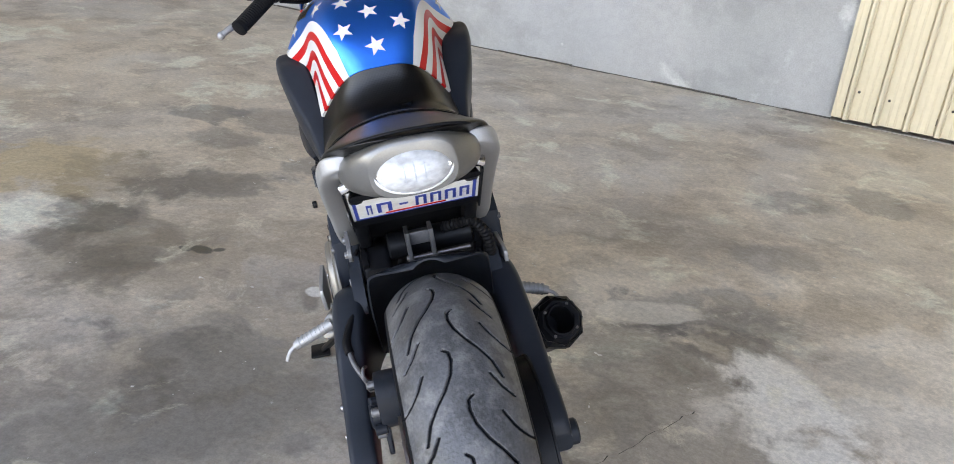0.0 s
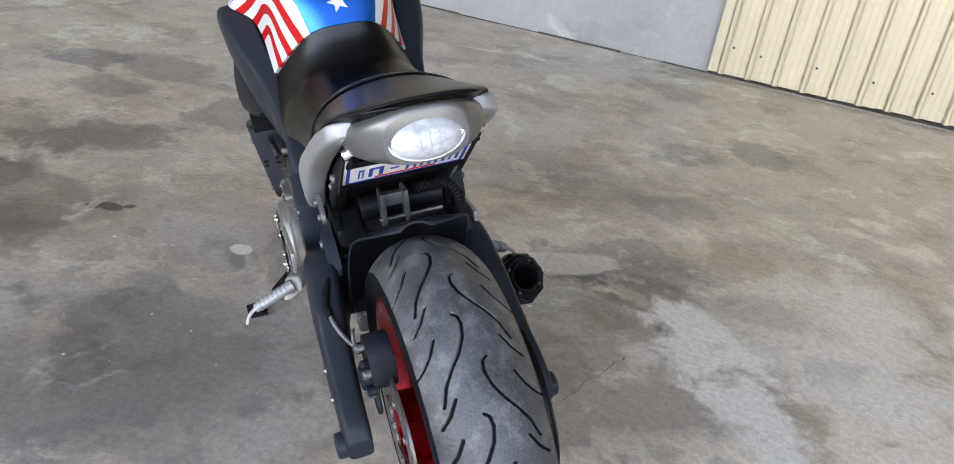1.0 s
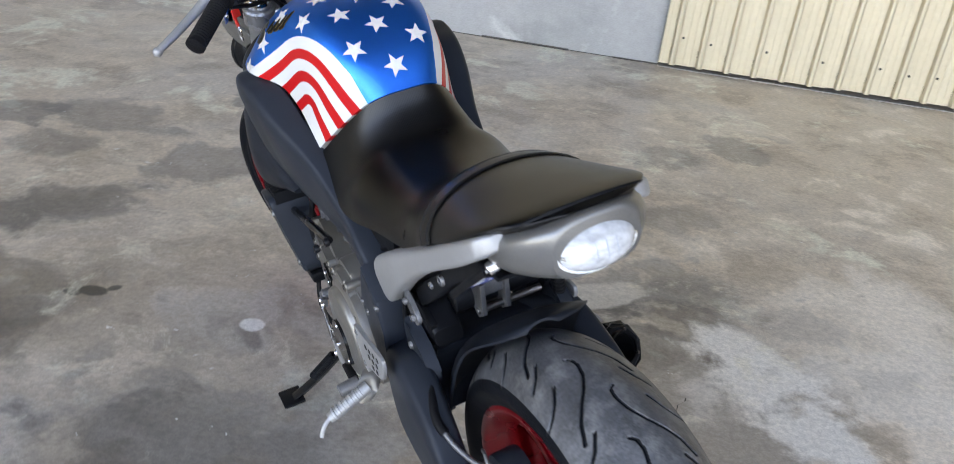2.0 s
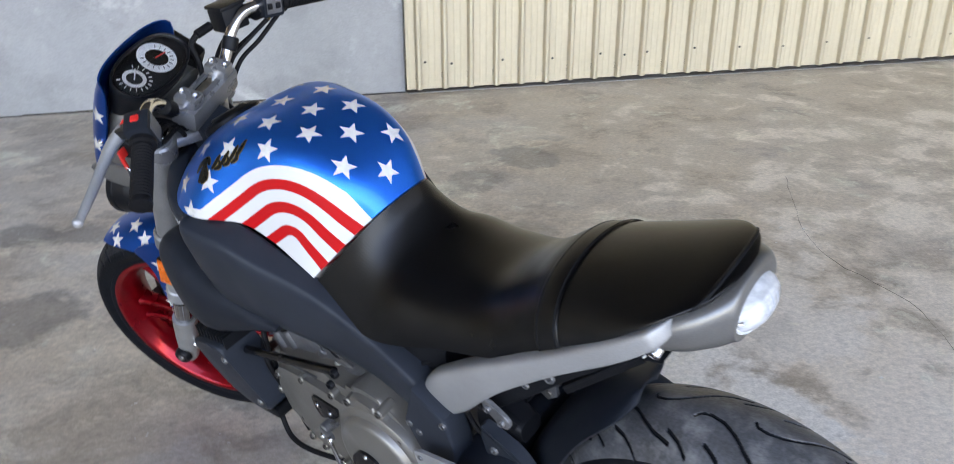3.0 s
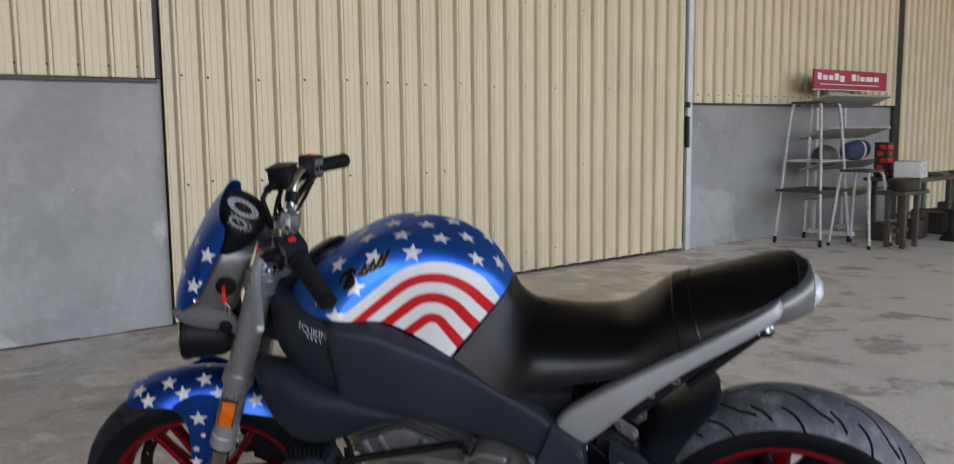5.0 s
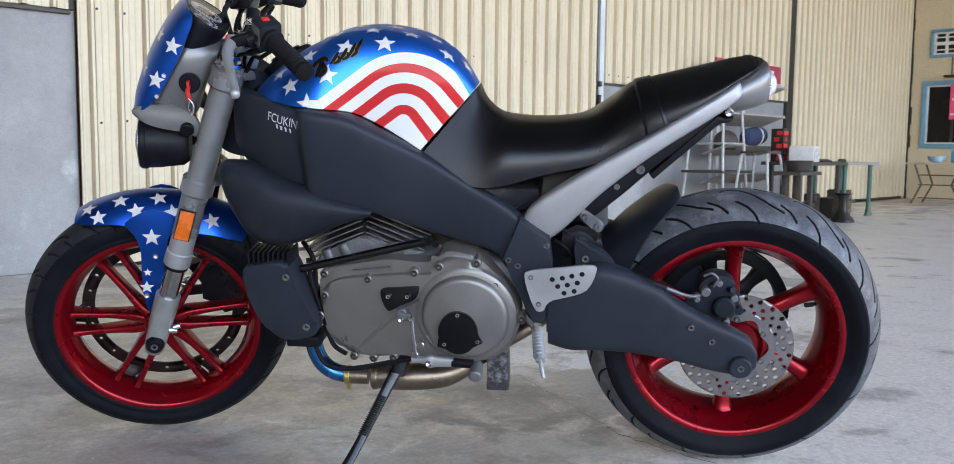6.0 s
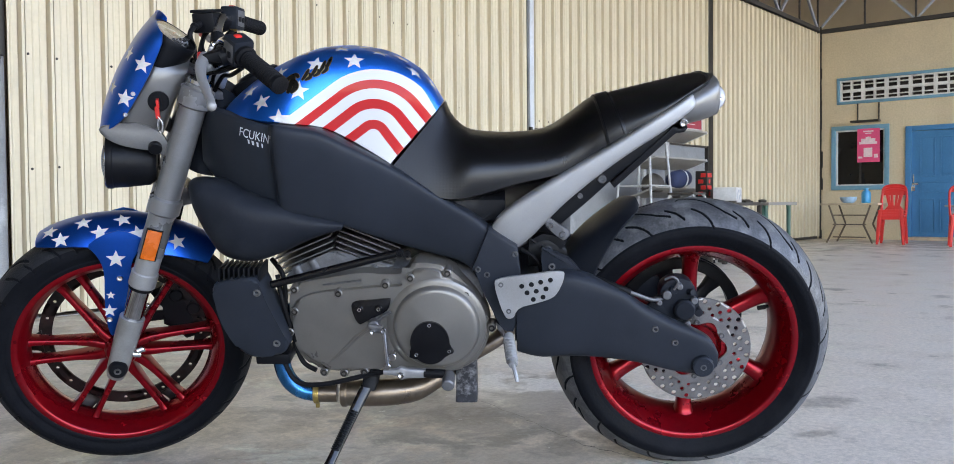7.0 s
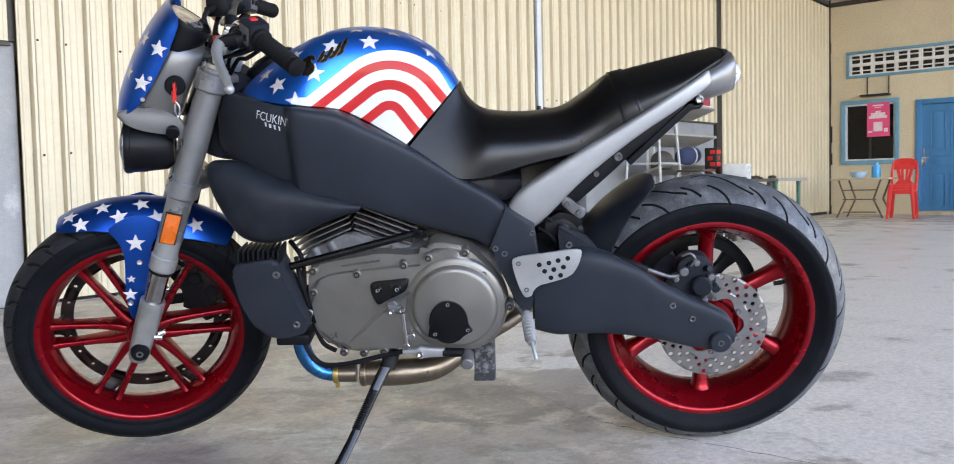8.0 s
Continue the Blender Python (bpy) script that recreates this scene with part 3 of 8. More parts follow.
crack([(1.2, 3.4), (0.9, 2.7), (0.95, 2.2), (0.7, 1.6)])

# long wall: cement plinth, cladding above, sliding door between
plain_box("wall_plinth_west", -16, -0.206, 5.235, 5.42, FLOOR_Z - 0.05, 1.425, M_CEMENTWALL, "smooth grey cement plinth wall below the cladding", "wall")
plain_box("wall_plinth_east", 4.60, 8.46, 5.235, 5.42, FLOOR_Z - 0.05, 1.335, M_CEMENTSHADE, "smooth grey cement plinth wall behind the shelf", "wall")
bm = bmesh.new()
box(bm, -16, -0.235, 5.20, 5.235, 1.405, 1.425)
box(bm, 4.60, 8.46, 5.20, 5.235, 1.318, 1.335)
for k in range(60):
    x = -16 + k * 0.2632
    box(bm, x, x + 0.2632, 5.222 + 0.006 * math.sin(k * 2.3), 5.236, FLOOR_Z - 0.01, FLOOR_Z + 0.006 + 0.004 * math.sin(k * 1.7))
tagged(part("trim", bm, M_DARKWOOD), "dark flashing edge under the cladding", "trim", kind="structure")


def clad_wall(name, x0, x1, y, z0, z1, start, width, label):
    """A wall of overlapping ribbed sheets, each a piece of its own."""
    bm = bmesh.new()
    box(bm, x0, x1, y + 0.03, y + 0.12, z0 + 0.02, z1)
    wall = tagged(part(name, bm, M_BLACKSTEEL), label, "wall", kind="structure")
    x = x0
    while x < x1 - 0.01:
        e = min(x + width, x1)
        bm = bmesh.new()
        clad_sheet(bm, x, e + (0.012 if e < x1 else 0), y + (0.004 if round((x - x0) / width) % 2 else 0.0), z0, z1, start=start)
        part("sheet", bm, M_CLAD, wall, sharp=20)
        x = e
    return wall


west = clad_wall("wall_cladding_west", -16, -0.245, 5.205, 1.43, 3.46, -0.165 - 0.156 * 3, 0.936, "cream ribbed metal cladding above the cement plinth")
screws(west, [(-0.34 - 0.156 * i, 1.49) for i in range(12)] + [(-0.34 - 0.156 * i, 2.11) for i in range(12)], 5.203)
east = clad_wall("wall_cladding_east", 4.60, 8.40, 5.205, 1.338, 3.46, 4.628, 0.936, "cream ribbed metal cladding above the grey plinth")
screws(east, [(4.70 + 0.156 * i, 1.41) for i in range(22)], 5.203)

door = thing("door_sliding", Matrix(), "tall cream ribbed metal sliding door down to the floor", "door")
door["kind"] = "structure"
bm = bmesh.new()
for x in (-0.19, 1.3, 2.8, 4.47):
    box(bm, x, x + 0.04, WALL_Y + 0.005, WALL_Y + 0.04, 0.05, 3.45)
for z in (0.06, 0.80, 1.42, 2.04, 3.0):
    box(bm, -0.19, 4.51, WALL_Y + 0.008, WALL_Y + 0.038, z, z + 0.04)
part("door_frame", bm, M_BLACKSTEEL, door)
rnd = random.Random(3)
for i in range(5):
    x0 = -0.205 + i * 0.936
    bm = bmesh.new()
    clad_sheet(bm, x0, min(x0 + 0.948, 4.515), WALL_Y + 0.003 * (i % 2), 0.010 + rnd.uniform(-0.008, 0.008), 3.46, start=-0.128)
    part("sheet", bm, M_CLAD, door, sharp=20)
spots = []
for z in (0.155, 0.82, 1.437, 2.062, 2.7):
    for i in range(29):
        if rnd.random() < (0.25, 0.92)[i % 2]:
            spots.append((-0.128 + 0.156 * i + rnd.choice((0.035, 0.030, 0.038)), z + rnd.uniform(-0.012, 0.012)))
screws(door, spots, WALL_Y - 0.001)
bm = bmesh.new()
box(bm, -0.2, 4.51, WALL_Y + 0.0, WALL_Y + 0.2, FLOOR_Z - 0.03, FLOOR_Z + 0.004)
part("door_track", bm, M_BOARD, door, "dirty door track in the floor")
bm = bmesh.new()
box(bm, 4.506, 4.536, WALL_Y - 0.032, WALL_Y + 0.002, 0.93, 1.215, 0.006)
box(bm, 4.510, 4.545, WALL_Y - 0.028, WALL_Y + 0.0, 1.29, 1.34, 0.006)
part("pull", bm, M_BLACKSTEEL, door, "rusty door pull")
plain_box("wall_post_door", 4.535, 4.602, 5.185, 5.30, FLOOR_Z, 3.46, M_PALESTEEL, "pale grey steel post beside the sliding door", "post")
plain_box("wall_post_black", 8.40, 8.56, 5.19, 5.33, FLOOR_Z, 3.9, M_BLACKSTEEL, "dark steel column against the cladding", "post")
# black strip draws the shade in the recess between cladding and door
plain_box("wall_jamb", -0.245, -0.205, 5.215, 5.40, 1.43, 3.46, M_BLACKSTEEL, "dark strip standing for the shaded gap beside the sliding door", "post")

far_door = thing("door_sliding_far", Matrix(), "cream ribbed metal sliding door near the corner", "door")
far_door["kind"] = "structure"
for i in range(5):
    x0 = 8.57 + i * 0.86
    bm = bmesh.new()
    clad_sheet(bm, x0, min(x0 + 0.872, END_X - 0.01), 5.285 + 0.003 * (i % 2), 0.03, 3.44, start=8.6)
    part("sheet", bm, M_CLAD, far_door, sharp=20)
bm = bmesh.new()
box(bm, 8.57, END_X - 0.005, 5.32, 5.42, FLOOR_Z - 0.03, 3.44)
part("door_frame", bm, M_BLACKSTEEL, far_door)

rnd = random.Random(8)
bm = bmesh.new()
z = FLOOR_Z
while z < 3.4:
    h = rnd.uniform(0.10, 0.30)
    w = rnd.choice((0.010, 0.012, 0.014, 0.020)) * (1.8 if 0.7 < z < 1.3 else 1.0)
    box(bm, END_X - 0.004 - 0.4 * w, END_X - 0.001, 5.262 - w, 5.280, z, z + h)
    z += h
tagged(part("trim_corner", bm, M_BLACKSTEEL), "dark torn gap where the cladding meets the end wall", "trim", kind="structure")

# end wall with window, air bricks and door
bm = bmesh.new()
def wall_piece(y0, y1, z0, z1):
    box(bm, END_X, END_X + 0.14, y0, y1, z0, z1)
VENT = (3.146, 4.951, 2.268, 2.618)
WIN = (4.243, 5.012, 0.868, 1.792)
BD = (3.135, 3.845, FLOOR_Z, 1.720)
wall_piece(-9, 5.42, VENT[3], 3.43)
wall_piece(VENT[1], 5.42, WIN[3], VENT[3])
wall_piece(-9, VENT[0], WIN[3], VENT[3])
wall_piece(VENT[0], VENT[1], WIN[3], VENT[2])
wall_piece(BD[1], WIN[0], FLOOR_Z - 0.05, WIN[3])
wall_piece(WIN[1], 5.42, FLOOR_Z - 0.05, WIN[3])
wall_piece(WIN[0], WIN[1], FLOOR_Z - 0.05, WIN[2])
wall_piece(BD[0], BD[1], BD[3], WIN[3])
wall_piece(-9, BD[0], FLOOR_Z - 0.05, WIN[3])
bmesh.ops.remove_doubles(bm, verts=bm.verts, dist=1e-5)
tagged(part("wall_end", bm, M_PLASTERWALL), "beige painted plaster end wall, slightly stained", "wall", kind="structure")


def picture_frame(bm, y0, y1, z0, z1, w, x0, x1, bev=0.004):
    """Four mitre-less bars round an opening in the end wall."""
    box(bm, x0, x1, y0 - w, y1 + w, z1, z1 + w, bev)
    box(bm, x0, x1, y0 - w, y1 + w, z0 - w, z0, bev)
    box(bm, x0, x1, y0 - w, y0, z0, z1, bev)
    box(bm, x0, x1, y1, y1 + w, z0, z1, bev)


vent = thing("window_1", Matrix(), "white breeze-block air vent in a dusty blue frame", "vent")
vent["kind"] = "structure"
bm = bmesh.new()
picture_frame(bm, *VENT, 0.046, END_X - 0.025, END_X + 0.05)
part("window_frame", bm, M_TEALTRIM, vent)
cols = 5
cw = (VENT[1] - VENT[0]) / cols
for i in range(cols):
    bm = bmesh.new()
    y0, y1, z0, z1 = VENT[0] + i * cw + 0.001, VENT[0] + (i + 1) * cw - 0.001, VENT[2] + 0.001, VENT[3] - 0.001
    for u in (0.0, 0.46, 0.93):
        box(bm, END_X, END_X + 0.07, y0 + u * (y1 - y0), y0 + (u + (0.07 if u != 0.46 else 0.08)) * (y1 - y0), z0, z1, 0.003)
    for ua, ub in ((0.07, 0.46), (0.54, 0.93)):
        for v, h in ((0.0, 0.07), (0.20, 0.045), (0.43, 0.14), (0.755, 0.045), (0.93, 0.07)):
            box(bm, END_X + 0.002, END_X + 0.068, y0 + ua * (y1 - y0), y0 + ub * (y1 - y0), z0 + v * (z1 - z0), z0 + (v + h) * (z1 - z0), 0.002)
    part("block", bm, M_VENT, vent)
# dark sheet stands for the unlit space behind the slots
bm = bmesh.new()
box(bm, END_X + 0.10, END_X + 0.12, VENT[0], VENT[1], VENT[2], VENT[3])
part("backing", bm, M_DARKROOM, vent)

window = thing("window_2", Matrix(), "dark window with a blue wooden frame and white inner frame", "window")
window["kind"] = "structure"
bm = bmesh.new()
picture_frame(bm, *WIN, 0.070, END_X - 0.03, END_X + 0.06)
part("window_frame", bm, M_TEALTRIM, window)
bm = bmesh.new()
picture_frame(bm, WIN[0] + 0.024, WIN[1] - 0.024, WIN[2] + 0.024, WIN[3] - 0.024, 0.023, END_X + 0.0, END_X + 0.04)
part("inner_frame", bm, M_CARTON, window, "white inner frame")
bm = bmesh.new()
box(bm, END_X + 0.03, END_X + 0.036, WIN[0] + 0.02, WIN[1] - 0.02, WIN[2] + 0.02, WIN[3] - 0.02)
part("pane", bm, M_GLOSSBLACK, window, "dark reflecting pane")
bm = bmesh.new()
box(bm, END_X + 0.005, END_X + 0.03, 4.615, 4.645, WIN[2] + 0.024, WIN[3] - 0.024)
part("mullion", bm, M_BLACKSTEEL, window)

bd = thing("door_1", Matrix(), "closed blue panelled wooden door with a padlock", "door")
bd["kind"] = "structure"
bm = bmesh.new()
for a in ((END_X - 0.03, END_X + 0.06, BD[1] - 0.004, BD[1] + 0.085, FLOOR_Z, BD[3] + 0.08), (END_X - 0.03, END_X + 0.06, BD[0] - 0.080, BD[0] + 0.004, FLOOR_Z, BD[3] + 0.08),
          (END_X - 0.03, END_X + 0.06, BD[0] + 0.004, BD[1] - 0.004, BD[3], BD[3] + 0.08)):
    box(bm, *a, 0.006)
part("door_frame", bm, M_TEAL, bd)
bm = bmesh.new()
box(bm, END_X + 0.012, END_X + 0.05, BD[0] + 0.008, BD[1] - 0.008, 0.038, BD[3] - 0.004)
part("leaf", bm, M_TEAL, bd)
for y0, y1, z0, z1 in ((3.50, 3.72, 0.99, 1.62), (3.20, 3.43, 0.99, 1.62), (3.20, 3.725, 0.735, 0.91), (3.50, 3.72, 0.09, 0.64), (3.20, 3.435, 0.09, 0.64)):
    bm = bmesh.new()
    picture_frame(bm, y0 + 0.014, y1 - 0.014, z0 + 0.014, z1 - 0.014, 0.014, END_X + 0.000, END_X + 0.014, 0.004)
    box(bm, END_X + 0.006, END_X + 0.014, y0 + 0.035, y1 - 0.035, z0 + 0.035, z1 - 0.035, 0.004)
    part("panel", bm, M_TEAL, bd)
bm = bmesh.new()
box(bm, END_X - 0.006, END_X + 0.012, 3.74, 3.86, 0.865, 0.893, 0.003)
box(bm, END_X - 0.012, END_X + 0.002, 3.800, 3.815, 0.90, 1.03, 0.003)
box(bm, END_X - 0.036, END_X - 0.008, 3.785, 3.838, 0.765, 0.835, 0.006)
tube(bm, [(END_X - 0.022, 3.797, 0.832), (END_X - 0.022, 3.797, 0.862), (END_X - 0.022, 3.811, 0.878), (END_X - 0.022, 3.826, 0.862), (END_X - 0.022, 3.826, 0.832)], 0.005, 8, 4)
part("padlock", bm, M_CHROME, bd, "steel hasp and padlock")
bm = bmesh.new()
box(bm, END_X - 0.10, END_X + 0.05, BD[0] - 0.02, BD[1] + 0.02, FLOOR_Z - 0.02, 0.034, 0.006)
part("door_sill", bm, M_WOOD, bd, "worn wooden door sill")

# roof, girders and the closed side behind the end wall
plain_box("ceiling", -13, 20, -4.4, 9.5, 5.4, 5.5, M_ROOF, "dim galvanised roofing sheets", "ceiling", 0)
plain_box("wall_beyond", 18.0, 18.2, -9, 9.5, FLOOR_Z - 0.05, 5.4, M_CLAD, "cream cladding of the space beyond the end wall", "wall", 0)
plain_box("wall_back_strip", -11, 20, 9.3, 9.5, FLOOR_Z - 0.05, 5.4, M_CLAD, "cream cladding behind the long wall", "wall", 0)
# added wall, never in view: keeps light from the west off the hall
plain_box("wall_west", -8.2, -8.0, -2.6, 9.5, FLOOR_Z - 0.05, 5.4, M_CLAD, "added cream wall out of view that cuts off light from the west", "wall", 0)


def girder(name, a, b, z0, z1, bays, label):
    """A lattice roof girder: two chords, posts and diagonals."""
    gd = thing(name, Matrix(), label, "girder")
    a, b = Vector(a), Vector(b)
    for z in (z0, z1):
        bm = bmesh.new()
        rod(bm, (a.x, a.y, z), (b.x, b.y, z), 0.045, 4)
        part("chord", bm, M_DARKSTEEL, gd, sharp=20)
    for i in range(bays):
        p, q = a.lerp(b, i / bays), a.lerp(b, (i + 1) / bays)
        bm = bmesh.new()
        lo, hi = (z0, z1) if i % 2 == 0 else (z1, z0)
        rod(bm, (p.x, p.y, lo), (q.x, q.y, hi), 0.026, 4)
        part("diagonal", bm, M_GREYSTEEL, gd, sharp=20)
        bm = bmesh.new()
        rod(bm, (q.x, q.y, z0), (q.x, q.y, z1), 0.02, 4)
        part("web_post", bm, M_DARKSTEEL, gd, sharp=20)
    return gd


girder("roof_girder", (END_X + 0.06, 5.35, 0), (END_X + 0.06, -7.0, 0), 3.49, 4.30, 16, "dark steel lattice girder above the end wall")
girder("roof_girder", (-11, 5.32, 0), (END_X, 5.32, 0), 3.52, 4.30, 28, "dark steel lattice girder above the cladding")

# ---- the motorcycle: leaning on its side stand, bars turned to its left ----
from mathutils.bvhtree import BVHTree

BIKE = Matrix.Translation((-0.2852, 1.1652, -0.0058)) @ Matrix.Rotation(radians(128.2), 4, "Z") @ Matrix.Rotation(radians(-13.7), 4, "X")
AXIS_FOOT, AXIS = Vector((1.403, 0, 0)), Vector((-math.sin(radians(21)), 0, math.cos(radians(21))))
STEER = Matrix.Translation(AXIS_FOOT) @ Matrix.Rotation(radians(19.0), 4, AXIS) @ Matrix.Translation(-AXIS_FOOT)
bike = thing("motorcycle", BIKE, "parked motorcycle with stars and stripes paint and red wheels", "motorcycle")
REAR, FRONT = Vector((0.001, 0, 0.305)), Vector((1.3285, 0, 0.2885))
GUARD_C = Vector((1.326, 0, 0.2955))


def seg_dist(P, a, b):
    d = b - a
    t = np.clip(((P - a) @ d) / (d @ d), 0, 1)
    return np.linalg.norm(P - (a + t[:, None] * d), axis=1)


def tyre(parent, centre, r, half, rim_r, rim_half, crown, pitches, cuts, na, nb, name="tyre", deep=0.0045, wide=0.0028, dusty=0.95, face=M_TREAD):
    """A tyre with moulded grooves. cuts: polylines of (share of the half width, share of one pitch)."""
    prof = []
    # from the left bead over the crown to the right bead
    shoulder = half * 0.985
    edge_r = r - crown * (1 - math.sqrt(max(0, 1 - (shoulder / crown) ** 2))) if shoulder < crown else r - crown
    side = [(rim_r - 0.004, rim_half - 0.006), (rim_r + 0.004, rim_half + 0.001), (rim_r + 0.012, rim_half + 0.003)]
    wall = spline([(rim_r + 0.012, rim_half + 0.003), ((rim_r * 0.62 + edge_r * 0.38), half * 0.93), ((rim_r * 0.3 + edge_r * 0.7), half * 1.0), (edge_r, shoulder)], 5)
    left = side + [tuple(q) for q in wall[1:-1]]
    ys = np.linspace(shoulder, -shoulder, nb)
    tread = [(r - crown + math.sqrt(max(crown ** 2 - y * y, 0)), y) for y in ys]
    prof = left + tread + [(a, -b) for a, b in left[::-1]]
    n0 = len(left)
    pr = np.array(prof)
    k = len(prof)
    ang = np.arange(na) * 2 * math.pi / na
    R = np.tile(pr[:, 0], (na, 1))
    pitch = 2 * math.pi / pitches
    S = (ang % pitch) * r
    plen = pitch * r
    grid = np.stack([np.repeat(S, nb), np.tile(ys, na)], 1)
    best = np.full(len(grid), 9.0)
    for line in cuts:
        L = [np.array((s * plen, y * half)) for y, s in line]
        for a, b in zip(L, L[1:]):
            for off in (-plen, 0, plen):
                o = np.array((off, 0))
                best = np.minimum(best, seg_dist(grid, a + o, b + o))
    dip = deep * np.clip((wide - best) / (wide * 0.6), 0, 1)
    R[:, n0:n0 + nb] -= dip.reshape(na, nb)
    X = centre[0] + R * np.cos(ang)[:, None]
    Z = centre[2] + R * np.sin(ang)[:, None]
    Y = np.tile(pr[:, 1], (na, 1)) + centre[1]
    V = np.stack([X, Y, Z], 2).reshape(-1, 3)
    i, j = np.meshgrid(np.arange(na), np.arange(k - 1), indexing="ij")
    i2 = (i + 1) % na
    F = np.stack([i * k + j, i2 * k + j, i2 * k + j + 1, i * k + j + 1], 2).reshape(-1, 4)
    me = bpy.data.meshes.new(name)
    me.from_pydata(V.tolist(), [], F.tolist())
    me.polygons.foreach_set("use_smooth", [True] * len(me.polygons))
    me.materials.append(M_TYRE)
    me.materials.append(face)
    worn = np.zeros((na, k - 1), int)
    keep = (np.abs(ys) < half * dusty)[None, :-1]
    worn[:, n0:n0 + nb - 1] = ((dip.reshape(na, nb)[:, :-1] < deep * 0.35) & keep).astype(int)
    me.polygons.foreach_set("material_index", worn.reshape(-1).tolist())
    ob = new(name, me)
    ob.parent = parent
    return ob


def drilled_disc(parent, centre, r0, r1, y, th, rows, name, mat, hole=0.35, label=""):
    """A brake disc: rings of cells, each with a drilled hole. rows: (inner radius, outer radius, holes, phase)."""
    bm = bmesh.new()
    K = 12
    for ra, rb, count, phase in rows:
        for c in range(count):
            a0, a1 = 2 * math.pi * (c + phase) / count, 2 * math.pi * (c + 1 + phase) / count
            am, rm = (a0 + a1) / 2, (ra + rb) / 2
            hr = min((rb - ra), rm * (a1 - a0)) * hole
            outer, inner = [], []
            for q in range(K):
                t = 2 * math.pi * (q + 0.5) / K
                u, v = math.cos(t), math.sin(t)
                mx = max(abs(u), abs(v))
                outer.append((am + u / mx * (a1 - a0) / 2, rm + v / mx * (rb - ra) / 2))
                inner.append((am + u * hr / rm, rm + v * hr))
            def P(ar, yy):
                return (centre[0] + ar[1] * math.cos(ar[0]), yy, centre[2] + ar[1] * math.sin(ar[0]))
            lo = [[bm.verts.new(P(p, yy)) for p in ring] for yy in (y - th / 2, y + th / 2) for ring in (outer, inner)]
            for q in range(K):
                w = (q + 1) % K
                bm.faces.new((lo[0][q], lo[0][w], lo[1][w], lo[1][q]))
                bm.faces.new((lo[2][q], lo[3][q], lo[3][w], lo[2][w]))
                bm.faces.new((lo[1][q], lo[1][w], lo[3][w], lo[3][q]))
    for rr in (r0, r1):
        turned(bm, [(rr, y - th / 2), (rr, y + th / 2)], 60, (centre[0], 0, centre[2]))
    return part(name, bm, mat, parent, label)


def wheel_frame(ang, centre):
    """From (radial, across, along the rim) to the bike's axes."""
    c, s = math.cos(ang), math.sin(ang)
    return Matrix(((c, 0, -s, centre[0]), (0, 1, 0, centre[1]), (s, 0, c, centre[2]), (0, 0, 0, 1)))


def spoke(bm, m, rows, n=3.2, k=14):
    """rows of (radius, y, along, half width across, half width along)."""
    rings = []
    for r, y, al, hy, ha in spline(rows, 4):
        ring = []
        for i in range(k):
            a = 2 * math.pi * i / k
            ring.append(m @ Vector((r, y + power(math.cos(a), 2 / n) * hy, al + power(math.sin(a), 2 / n) * ha)))
        rings.append(ring)
    skin(bm, rings)


# rear wheel
rear = thing("rear_wheel")
rear.parent = bike
bm = bmesh.new()
H = 0.077
turned(bm, [(0.2335, H), (0.2345, H - 0.006), (0.219, H - 0.012), (0.212, H - 0.03), (0.203, 0.03), (0.200, -0.02), (0.206, -0.05), (0.219, -H + 0.012), (0.2335, -H + 0.006), (0.2325, -H),
            (0.226, -H), (0.213, -H + 0.012), (0.199, -H + 0.03), (0.193, -0.02), (0.195, 0.03), (0.203, H - 0.03), (0.2115, H - 0.016), (0.2160, H - 0.0075), (0.2185, H - 0.0025), (0.2215, H - 0.0002), (0.2270, H + 0.0012)], 96, REAR, closed=True)
part("rim", bm, M_RED, rear, "candy red cast rim")
for i in range(6):
    bm = bmesh.new()
    spoke(bm, wheel_frame(radians(90 + 60 * i), REAR), [(0.045, -0.005, 0, 0.028, 0.023), (0.09, -0.004, 0, 0.024, 0.018), (0.15, 0.0, 0, 0.02, 0.0165), (0.185, 0.004, 0, 0.023, 0.019), (0.201, 0.006, 0, 0.030, 0.026)])
    part("spoke", bm, M_RED, rear)
bm = bmesh.new()
turned(bm, [(0.012, 0.055), (0.048, 0.055), (0.056, 0.04), (0.06, 0.02), (0.058, -0.05), (0.05, -0.075), (0.012, -0.075)], 40, REAR)
part("hub", bm, M_RED, rear)
LONG = [(0.15, -0.03), (0.07, 0.01), (0.05, 0.10), (0.11, 0.24), (0.25, 0.38), (0.42, 0.50), (0.58, 0.64), (0.69, 0.82)]
rear_cuts = [LONG, [(0.55, 0.16), (0.68, 0.30), (0.82, 0.40), (0.95, 0.46)], [(0.50, 0.78), (0.64, 0.92), (0.80, 1.02)]]
rear_cuts += [[(-y, s + 0.5) for y, s in c] for c in rear_cuts]
tyre(rear, REAR, 0.3195, 0.089, 0.2285, 0.077, 0.105, 13, rear_cuts, 1820, 150, wide=0.0026, deep=0.0036)
